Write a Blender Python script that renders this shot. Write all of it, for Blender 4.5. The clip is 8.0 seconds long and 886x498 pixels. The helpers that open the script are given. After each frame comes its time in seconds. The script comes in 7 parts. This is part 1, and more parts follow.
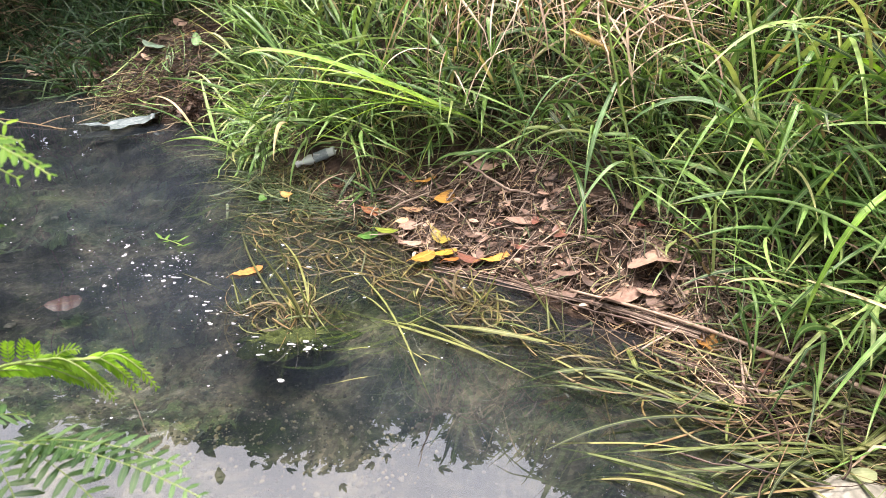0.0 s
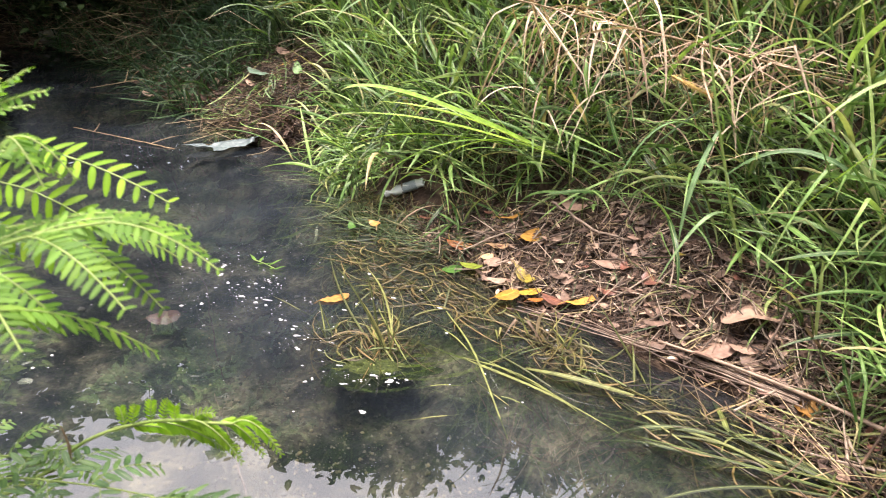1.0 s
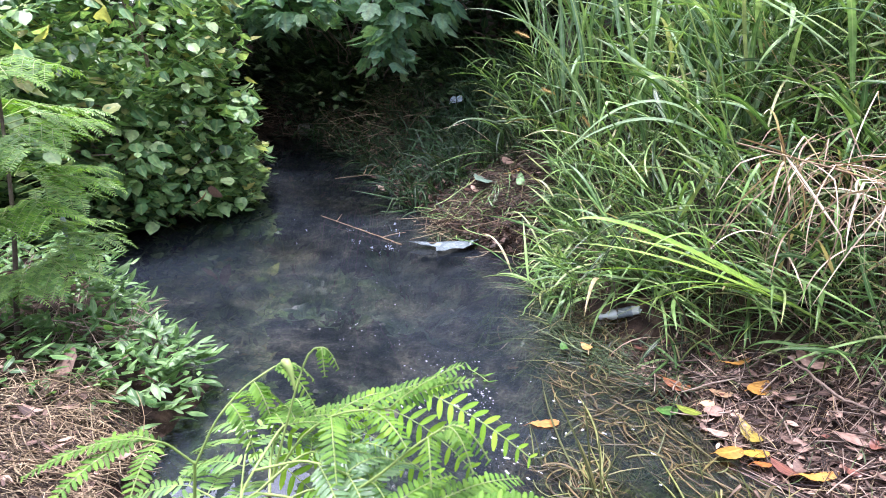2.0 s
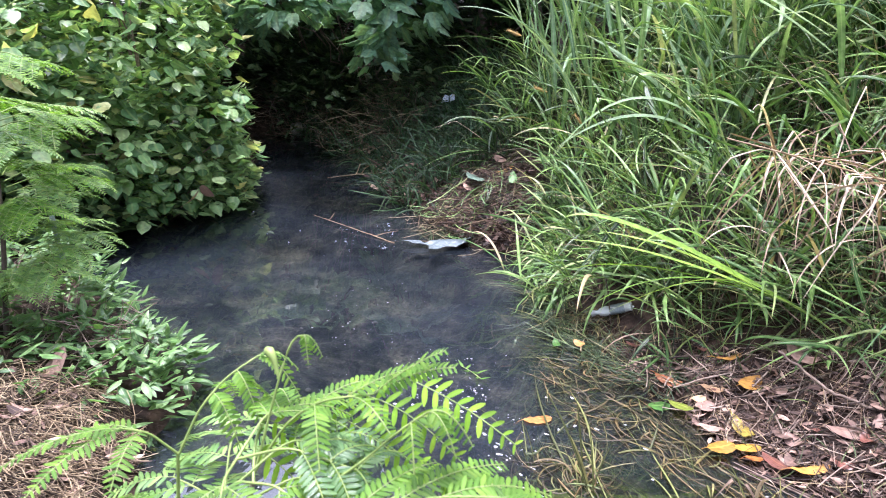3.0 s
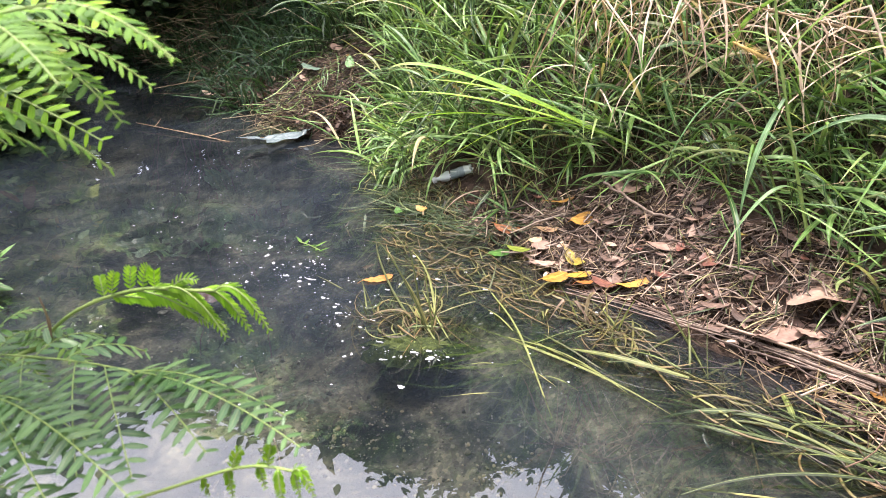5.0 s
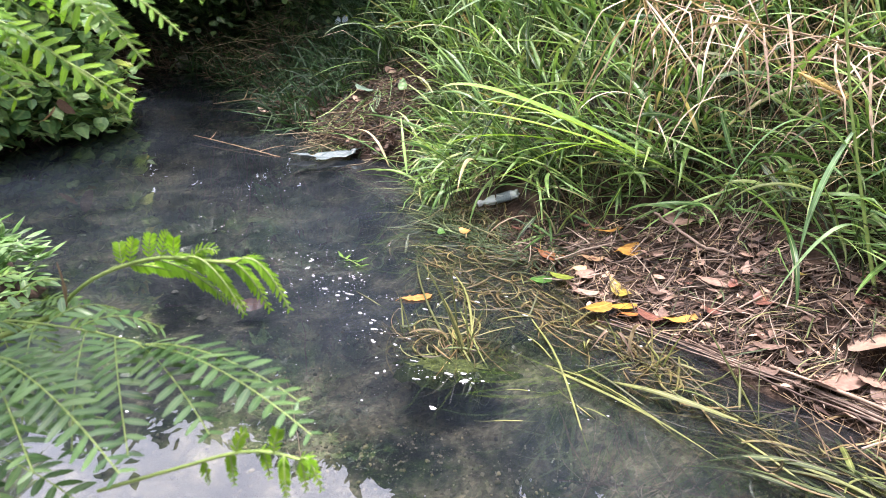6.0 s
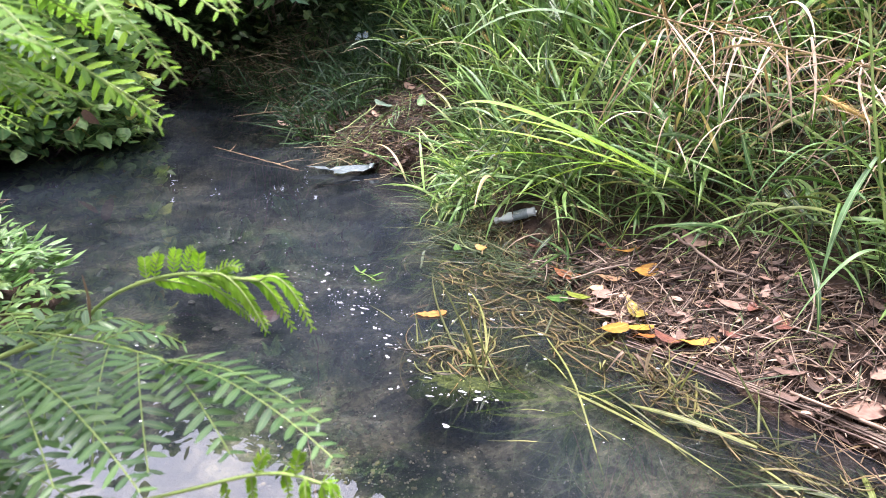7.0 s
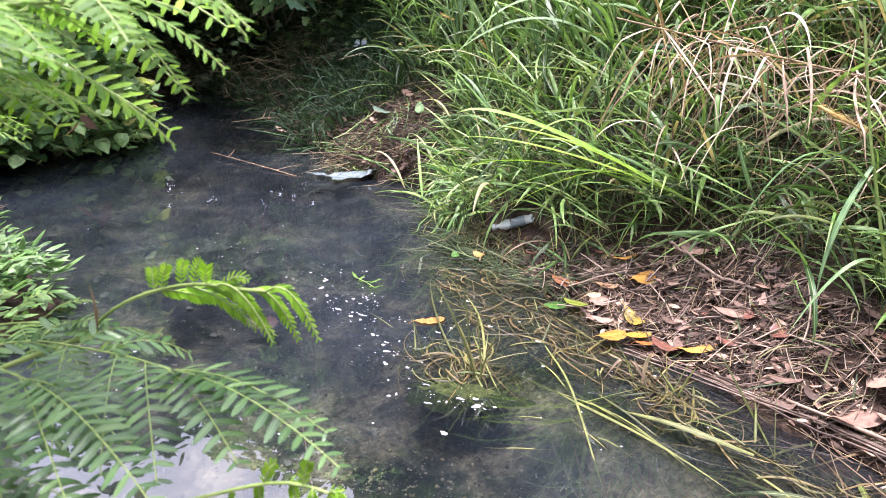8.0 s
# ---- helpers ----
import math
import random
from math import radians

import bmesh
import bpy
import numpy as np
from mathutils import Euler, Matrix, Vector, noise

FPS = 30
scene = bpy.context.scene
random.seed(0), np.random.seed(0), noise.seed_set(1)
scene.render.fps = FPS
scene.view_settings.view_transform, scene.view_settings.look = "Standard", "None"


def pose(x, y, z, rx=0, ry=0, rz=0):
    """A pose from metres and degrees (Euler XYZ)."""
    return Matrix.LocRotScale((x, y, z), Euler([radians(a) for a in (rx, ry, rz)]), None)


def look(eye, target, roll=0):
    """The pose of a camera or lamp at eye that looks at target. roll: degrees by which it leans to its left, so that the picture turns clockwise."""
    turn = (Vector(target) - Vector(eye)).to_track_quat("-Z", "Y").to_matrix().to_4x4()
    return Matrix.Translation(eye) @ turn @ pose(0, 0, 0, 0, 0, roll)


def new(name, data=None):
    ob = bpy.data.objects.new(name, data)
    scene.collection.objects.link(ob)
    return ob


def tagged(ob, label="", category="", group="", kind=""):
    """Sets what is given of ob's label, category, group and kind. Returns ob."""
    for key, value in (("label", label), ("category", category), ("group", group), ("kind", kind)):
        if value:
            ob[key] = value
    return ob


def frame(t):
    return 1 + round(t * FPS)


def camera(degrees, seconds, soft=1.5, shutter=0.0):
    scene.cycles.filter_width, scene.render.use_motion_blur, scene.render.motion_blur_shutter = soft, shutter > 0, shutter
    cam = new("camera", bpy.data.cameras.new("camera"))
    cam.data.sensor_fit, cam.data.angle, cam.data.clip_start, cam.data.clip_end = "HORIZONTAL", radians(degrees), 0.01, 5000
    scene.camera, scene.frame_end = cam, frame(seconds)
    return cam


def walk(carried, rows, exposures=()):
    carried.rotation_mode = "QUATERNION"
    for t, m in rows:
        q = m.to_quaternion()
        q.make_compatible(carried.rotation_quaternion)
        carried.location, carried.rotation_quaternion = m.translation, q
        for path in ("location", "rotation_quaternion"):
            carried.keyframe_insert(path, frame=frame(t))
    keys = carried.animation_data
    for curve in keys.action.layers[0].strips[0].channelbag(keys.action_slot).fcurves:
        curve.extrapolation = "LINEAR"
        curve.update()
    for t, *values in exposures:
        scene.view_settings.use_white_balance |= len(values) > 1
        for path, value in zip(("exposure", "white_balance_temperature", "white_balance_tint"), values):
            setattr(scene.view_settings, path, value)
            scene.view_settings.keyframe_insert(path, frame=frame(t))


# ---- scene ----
cam = camera(68.6, 8.0, soft=0.5, shutter=0.12)
cam.data.dof.use_dof, cam.data.dof.focus_distance, cam.data.dof.aperture_fstop = True, 1.4, 14.0
PATH = [
    (0, (0.0535, 0.0822, 1.1546), (-0.002, 1.839, 0.2003), -0.48),
    (0.5, (0.0502, 0.0854, 1.1537), (-0.0599, 1.8463, 0.2117), -0.44),
    (1, (0.0128, 0.0966, 1.2002), (-0.2717, 1.8655, 0.3114), -0.46),
    (1.5, (-0.0878, 0.0781, 1.3219), (-0.755, 1.8138, 0.5855), -0.47),
    (1.7, (-0.1099, 0.0556, 1.3675), (-0.9096, 1.7568, 0.6846), -0.59),
    (2.8, (-0.1048, 0.0406, 1.3757), (-0.9834, 1.726, 0.7531), -0.41),
    (3, (-0.1009, 0.049, 1.3605), (-0.933, 1.7491, 0.7147), -0.60),
    (3.5, (-0.0445, 0.0661, 1.2736), (-0.6772, 1.8024, 0.5089), -1.62),
    (4, (0.0246, 0.0594, 1.2028), (-0.425, 1.8039, 0.3342), -2.39),
    (4.2, (0.0414, 0.0672, 1.1865), (-0.3688, 1.8086, 0.2925), -2.88),
    (5.5, (0.0429, 0.1271, 1.0298), (-0.4722, 1.8832, 0.223), -1.22),
    (6, (0.0377, 0.1339, 1.0281), (-0.5486, 1.8856, 0.2615), -0.36),
    (6.5, (0.0308, 0.1376, 1.026), (-0.5934, 1.8872, 0.285), 0.07),
    (7, (0.0296, 0.136, 1.0309), (-0.6038, 1.8897, 0.3074), 0.37),
    (7.5, (0.0296, 0.1338, 1.0334), (-0.6022, 1.8929, 0.3219), 0.54),
    (8, (0.0268, 0.1297, 1.0372), (-0.5998, 1.8927, 0.3305), 0.68),
]
walk(cam, [(t, look(eye, target, roll)) for t, eye, target, roll in PATH],
     [(0, 0.56, 6850, 15), (1.0, 0.53, 7000, 16), (1.5, 0.58, 5700, 22), (3.0, 0.58, 5700, 24), (3.5, 0.56, 5750, 18), (4.0, 0.53, 6500, 15), (5.5, 0.66, 6400, 17), (8.0, 0.7, 6100, 23)])

# ---- world and light ----
world = bpy.data.worlds.new("sky_world")
world.use_nodes = True
wn, wl = world.node_tree.nodes, world.node_tree.links
sky = wn.new("ShaderNodeTexSky")
sky.sky_type, sky.sun_disc = "NISHITA", False
sky.sun_elevation, sky.sun_rotation = radians(80), radians(307)
sky.dust_density, sky.air_density, sky.ozone_density = 4.0, 1.0, 1.0
pale = wn.new("ShaderNodeHueSaturation")
pale.inputs["Saturation"].default_value = 0.4
pale.inputs["Value"].default_value = 3.6
wl.new(sky.outputs["Color"], pale.inputs["Color"])
wl.new(pale.outputs["Color"], wn["Background"].inputs["Color"])
wn["Background"].inputs["Strength"].default_value = 0.15
scene.world = world
sun = new("sun", bpy.data.lights.new("sun", "SUN"))
sun.data.energy, sun.data.angle, sun.data.color = 4.6, radians(9), (1.0, 0.96, 0.9)
sun.matrix_world = look((-1.2, 0.9, 9.0), (0, 0, 0))

rng = np.random.default_rng(7)


# ---- number helpers ----
def lattice(ix, iy, seed):
    h = np.sin(ix * 127.1 + iy * 311.7 + seed * 74.7) * 43758.5453
    return h - np.floor(h)


def waves(x, y, scale, seed=0):
    """Smooth value noise from 0 to 1, for arrays."""
    x, y = np.asarray(x) * scale, np.asarray(y) * scale
    ix, iy = np.floor(x), np.floor(y)
    fx, fy = x - ix, y - iy
    fx, fy = fx * fx * (3 - 2 * fx), fy * fy * (3 - 2 * fy)
    a = lattice(ix, iy, seed) * (1 - fx) + lattice(ix + 1, iy, seed) * fx
    b = lattice(ix, iy + 1, seed) * (1 - fx) + lattice(ix + 1, iy + 1, seed) * fx
    return a * (1 - fy) + b * fy


RIGHT = np.array([(2.6, -2.5), (1.6, -0.6), (1.2, 0.3), (1.02, 0.9), (0.97, 1.2), (0.9, 1.38), (0.75, 1.54), (0.47, 1.77), (0.12, 2.03), (-0.15, 2.27),
                  (-0.5, 2.62), (-0.9, 2.95), (-1.1, 3.4), (-1.3, 3.68), (-1.65, 3.74), (-2.1, 4.05), (-2.5, 4.4), (-3.2, 5.3), (-3.9, 6.1), (-4.7, 6.7), (-5.4, 7.05)])
LEFT = np.array([(-6.2, 6.9), (-5.3, 5.9), (-4.7, 5.0), (-4.4, 4.2), (-4.3, 3.6), (-4.25, 3.0), (-3.85, 2.4), (-3.05, 2.08), (-2.35, 1.86), (-2.0, 1.65), (-1.85, 1.3),
                 (-1.6, 1.05), (-1.2, 0.75), (-0.6, 0.45), (-0.1, 0.15), (0.2, -0.5), (0.6, -2.5)])
SHORE = np.concatenate([RIGHT, LEFT])


def shore_distance(x, y):
    """Distance to the shoreline (inland positive) and whether the far or right bank is nearest."""
    p = np.stack([np.ravel(x), np.ravel(y)], 1)
    best, right = np.full(len(p), 1e9), np.zeros(len(p), bool)
    inside = np.zeros(len(p), bool)
    for k in range(len(SHORE)):
        a, b = SHORE[k], SHORE[(k + 1) % len(SHORE)]
        if k != len(SHORE) - 1:
            ab = b - a
            s = np.clip((p - a) @ ab / (ab @ ab), 0, 1)
            d = np.hypot(*(p - a - s[:, None] * ab).T)
            right = np.where(d < best, k < len(RIGHT), right)
            best = np.minimum(best, d)
        cross = (a[1] > p[:, 1]) != (b[1] > p[:, 1])
        with np.errstate(divide="ignore", invalid="ignore"):
            inside ^= cross & (p[:, 0] < (b[0] - a[0]) * (p[:, 1] - a[1]) / (b[1] - a[1]) + a[0])
    return np.where(inside, -best, best).reshape(np.shape(x)), right.reshape(np.shape(x))


def height(x, y):
    """The ground's height: stream bed, muddy apron and banks."""
    x, y = np.asarray(x, float), np.asarray(y, float)
    d, right = shore_distance(x, y)
    d = d + 0.10 * (waves(x, y, 3.1, 3) - 0.5) * np.clip(np.abs(d) * 4, 0, 1)
    z_right = np.interp(d, [0, 0.12, 0.45, 1.2, 2.4, 4, 9], [0, 0.05, 0.25, 0.72, 1.35, 1.75, 2.0])
    z_left = np.interp(d, [0, 0.1, 0.5, 1.5, 4, 9], [0, 0.06, 0.22, 0.45, 0.9, 1.3])
    bed = -np.interp(-d, [0, 0.1, 0.5, 1.2], [0, 0.05, 0.13, 0.19])
    z = np.where(d > 0, np.where(right, z_right, z_left), bed)
    heap = 0.10 * np.exp(-(((x + 1.62) / 0.38) ** 2 + ((y - 4.15) / 0.3) ** 2)) + 0.06 * (waves(x, y, 9, 12) - 0.5) * np.exp(-(((x + 1.7) / 0.6) ** 2 + ((y - 4.1) / 0.5) ** 2))
    z = z + heap
    z = z + 0.045 * (waves(x, y, 5, 1) - 0.5) + 0.02 * (waves(x, y, 17, 2) - 0.5)
    return z


# ---- mesh helpers ----
def raw_mesh(name, verts, quads, uv=None, smooth=True):
    verts, quads = np.asarray(verts, np.float32).reshape(-1, 3), np.asarray(quads, np.int32).reshape(-1, 4)
    me = bpy.data.meshes.new(name)
    me.vertices.add(len(verts))
    me.vertices.foreach_set("co", verts.ravel())
    me.loops.add(quads.size)
    me.loops.foreach_set("vertex_index", quads.ravel())
    me.polygons.add(len(quads))
    me.polygons.foreach_set("loop_start", np.arange(0, quads.size, 4, dtype=np.int32))
    if uv is not None:
        layer = me.uv_layers.new(name="uv")
        layer.data.foreach_set("uv", np.asarray(uv, np.float32).reshape(-1, 2)[quads.ravel()].ravel())
    me.update(calc_edges=True)
    if smooth:
        me.polygons.foreach_set("use_smooth", np.ones(len(quads), bool))
    return me


def put(name, me, material, parent=None, label="", category="", group="", kind=""):
    ob = new(name, me)
    if material:
        me.materials.append(material)
    if parent:
        ob.parent = parent
    return tagged(ob, label, category, group, kind)


def part(name, bm, material, parent, label=""):
    me = bpy.data.meshes.new(name)
    bm.to_mesh(me)
    bm.free()
    for p in me.polygons:
        p.use_smooth = True
    return put(name, me, material, parent, label)


def join(*pieces):
    """Several (verts, quads, uv) as one."""
    v, q, u, n = [], [], [], 0
    for a, b, c in pieces:
        a = np.asarray(a).reshape(-1, 3)
        v.append(a), q.append(np.asarray(b).reshape(-1, 4) + n), u.append(np.asarray(c).reshape(-1, 2))
        n += len(a)
    return np.concatenate(v), np.concatenate(q), np.concatenate(u)


def unit(v):
    return v / np.maximum(np.linalg.norm(v, axis=-1, keepdims=True), 1e-9)


def ribbons(paths, side, width, fold=0.25):
    """Folded strips along paths (n, s, 3), with side vectors (n, s, 3) and widths (n, s)."""
    n, s, _ = paths.shape
    tang = unit(np.gradient(paths, axis=1))
    side = unit(side - (side * tang).sum(-1, keepdims=True) * tang)
    up = np.cross(side, tang)
    half = width[..., None] / 2
    lift = up * half * fold * 2
    verts = np.stack([paths - side * half + lift, paths, paths + side * half + lift], 2)
    idx = np.arange(n * s * 3).reshape(n, s, 3)
    quads = np.stack([idx[:, :-1, :-1], idx[:, :-1, 1:], idx[:, 1:, 1:], idx[:, 1:, :-1]], -1)
    u = np.broadcast_to(np.array([0, 0.5, 1.0]), (n, s, 3))
    v = np.broadcast_to(np.linspace(0, 1, s)[None, :, None], (n, s, 3))
    return verts.reshape(-1, 3), quads.reshape(-1, 4), np.stack([u, v], -1).reshape(-1, 2)


def tubes(paths, radius, sides=4):
    """Closed-sided tubes along paths (n, s, 3), radius (n, s)."""
    n, s, _ = paths.shape
    tang = unit(np.gradient(paths, axis=1))
    ref = np.where(np.abs(tang[..., 2:3]) > 0.9, np.array([1.0, 0, 0]), np.array([0, 0, 1.0]))
    a = unit(np.cross(tang, ref))
    b = np.cross(tang, a)
    ang = np.arange(sides) * 2 * np.pi / sides
    verts = paths[:, :, None] + radius[..., None, None] * (a[:, :, None] * np.cos(ang)[:, None] + b[:, :, None] * np.sin(ang)[:, None])
    idx = np.arange(n * s * sides).reshape(n, s, sides)
    nxt = np.roll(idx, -1, 2)
    quads = np.stack([idx[:, :-1], nxt[:, :-1], nxt[:, 1:], idx[:, 1:]], -1)
    u = np.broadcast_to(np.arange(sides) / sides, (n, s, sides))
    v = np.broadcast_to(np.linspace(0, 1, s)[None, :, None], (n, s, sides))
    return verts.reshape(-1, 3), quads.reshape(-1, 4), np.stack([u, v], -1).reshape(-1, 2)


def spread(lo, hi, n):
    return rng.uniform(lo, hi, n)


def arcs(base, az, lean, bend, length, s=8, drift=0.0, curl=1.5, clear=True, floor=0.006, kink=None):
    """Paths that start at base, lean off the upright towards az and bend over; and their side vectors."""
    n = len(base)
    f = np.linspace(0, 1, s)
    ang = lean[:, None] + bend[:, None] * f[None] ** curl
    if kink is not None:
        ang = ang + kink[1][:, None] * (f[None] > kink[0][:, None])
    ang = np.minimum(ang, 2.75)
    azi = az[:, None] + np.broadcast_to(np.asarray(drift), (n,))[:, None] * f[None]
    step = np.stack([np.sin(ang) * np.cos(azi), np.sin(ang) * np.sin(azi), np.cos(ang)], -1) * (length[:, None, None] / (s - 1))
    path = base[:, None] + np.concatenate([np.zeros((n, 1, 3)), np.cumsum(step[:, :-1], 1)], 1)
    if clear:
        low = np.maximum(height(path[..., 0], path[..., 1]), 0) + floor
        path[..., 2] = np.maximum(path[..., 2], low)
    side = np.stack([-np.sin(azi), np.cos(azi), np.zeros_like(azi)], -1)
    return path, side


def twisted(path, side, twist):
    """Turns the side vectors about the path, by twist (n,) radians plus growth along it."""
    tang = unit(np.gradient(path, axis=1))
    side = unit(side - (side * tang).sum(-1, keepdims=True) * tang)
    up = np.cross(side, tang)
    s = path.shape[1]
    a = twist[:, None, None] * (0.4 + 0.6 * np.linspace(0, 1, s))[None, :, None]
    return side * np.cos(a) + up * np.sin(a)


def blade_width(w, s=8, wide=0.35):
    f = np.linspace(0, 1, s)
    shape = np.interp(f, [0, wide * 0.5, wide, 0.7, 0.9, 1], [0.5, 0.85, 1.0, 0.75, 0.35, 0.02])
    return w[:, None] * shape[None]


def leaf_width(w, s=6, belly=0.4):
    f = np.linspace(0, 1, s)
    shape = np.interp(f, [0, 0.1, belly * 0.6, belly, 0.75, 0.92, 1], [0.06, 0.45, 0.88, 1.0, 0.62, 0.22, 0.02])
    return w[:, None] * shape[None]


# ---- materials ----
def nodes_of(name):
    m = bpy.data.materials.new(name)
    m.use_nodes = True
    t = m.node_tree
    t.nodes.clear()
    out = t.nodes.new("ShaderNodeOutputMaterial")
    return m, t.nodes, t.links, out


def ramp_node(n, stops):
    r = n.new("ShaderNodeValToRGB")
    while len(r.color_ramp.elements) < len(stops):
        r.color_ramp.elements.new(0.5)
    for e, (p, c) in zip(r.color_ramp.elements, stops):
        e.position, e.color = p, (*c, 1)
    return r


def leafy(name, stops, trans=0.28, rough=0.45, rib=0.25, mottle=0.35, tip=None, veins=14.0, scale=30.0, rib_colour=(0.45, 0.5, 0.2)):
    """Leaf or blade: each piece takes its colour from the ramp, with a pale midrib, fine veins, mottling and a dry tip."""
    m, n, l, out = nodes_of(name)
    geo = n.new("ShaderNodeNewGeometry")
    uv = n.new("ShaderNodeUVMap")
    sep = n.new("ShaderNodeSeparateXYZ")
    l.new(uv.outputs[0], sep.inputs[0])
    ramp = ramp_node(n, [(p, (min(1.0, c[0] * 1.05), c[1], c[2] * 1.05)) for p, c in stops])
    whole = n.new("ShaderNodeObjectInfo")
    shuffle, wrap = n.new("ShaderNodeMath"), n.new("ShaderNodeMath")
    wrap.operation = "FRACT"
    l.new(geo.outputs["Random Per Island"], shuffle.inputs[0])
    l.new(whole.outputs["Random"], shuffle.inputs[1])
    l.new(shuffle.outputs[0], wrap.inputs[0])
    l.new(wrap.outputs[0], ramp.inputs[0])
    noise_t = n.new("ShaderNodeTexNoise")
    noise_t.inputs["Scale"].default_value, noise_t.inputs["Detail"].default_value = scale, 4.0
    co = n.new("ShaderNodeTexCoord")
    l.new(co.outputs["Object"], noise_t.inputs["Vector"])
    var = n.new("ShaderNodeMapRange")
    var.inputs["From Min"].default_value, var.inputs["From Max"].default_value = 0.3, 0.7
    var.inputs["To Min"].default_value, var.inputs["To Max"].default_value = 1 - mottle, 1 + mottle
    l.new(noise_t.outputs["Fac"], var.inputs["Value"])
    mul = n.new("ShaderNodeVectorMath")
    mul.operation = "SCALE"
    l.new(ramp.outputs["Color"], mul.inputs[0])
    l.new(var.outputs[0], mul.inputs["Scale"])
    # distance from the midrib
    off = n.new("ShaderNodeMath")
    off.operation = "SUBTRACT"
    off.inputs[1].default_value = 0.5
    l.new(sep.outputs["X"], off.inputs[0])
    ab = n.new("ShaderNodeMath")
    ab.operation = "ABSOLUTE"
    l.new(off.outputs[0], ab.inputs[0])
    mr = n.new("ShaderNodeMapRange")
    mr.inputs["From Min"].default_value, mr.inputs["From Max"].default_value = 0.02, 0.09
    mr.inputs["To Min"].default_value, mr.inputs["To Max"].default_value = rib, 0.0
    l.new(ab.outputs[0], mr.inputs["Value"])
    mix = n.new("ShaderNodeMix")
    mix.data_type = "RGBA"
    l.new(mr.outputs[0], mix.inputs[0])
    l.new(mul.outputs[0], mix.inputs[6])
    mix.inputs[7].default_value = (*rib_colour, 1)
    col = mix.outputs[2]
    if tip:
        tr = n.new("ShaderNodeMapRange")
        tr.inputs["From Min"].default_value, tr.inputs["From Max"].default_value = tip[1], 1.05
        l.new(sep.outputs["Y"], tr.inputs["Value"])
        gate = n.new("ShaderNodeMath")
        gate.operation = "MULTIPLY"
        l.new(tr.outputs[0], gate.inputs[0])
        l.new(noise_t.outputs["Fac"], gate.inputs[1])
        tm = n.new("ShaderNodeMix")
        tm.data_type = "RGBA"
        l.new(gate.outputs[0], tm.inputs[0])
        l.new(col, tm.inputs[6])
        tm.inputs[7].default_value = (*tip[0], 1)
        col = tm.outputs[2]
    wave = n.new("ShaderNodeMath")
    wave.operation = "SINE"
    vs = n.new("ShaderNodeMath")
    vs.operation = "MULTIPLY"
    vs.inputs[1].default_value = veins * 6.28
    l.new(sep.outputs["X"], vs.inputs[0])
    l.new(vs.outputs[0], wave.inputs[0])
    bump = n.new("ShaderNodeBump")
    bump.inputs["Strength"].default_value, bump.inputs["Distance"].default_value = 0.25, 0.0006
    l.new(wave.outputs[0], bump.inputs["Height"])
    bs = n.new("ShaderNodeBsdfPrincipled")
    l.new(col, bs.inputs["Base Color"])
    bs.inputs["Roughness"].default_value = rough
    bs.inputs["Specular IOR Level"].default_value = 0.42
    l.new(bump.outputs[0], bs.inputs["Normal"])
    tl = n.new("ShaderNodeBsdfTranslucent")
    bright = n.new("ShaderNodeVectorMath")
    bright.operation = "MULTIPLY"
    bright.inputs[1].default_value = (1.25, 1.3, 0.6)
    l.new(col, bright.inputs[0])
    l.new(bright.outputs[0], tl.inputs["Color"])
    ms = n.new("ShaderNodeMixShader")
    ms.inputs[0].default_value = trans
    l.new(bs.outputs[0], ms.inputs[1])
    l.new(tl.outputs[0], ms.inputs[2])
    l.new(ms.outputs[0], out.inputs[0])
    return m


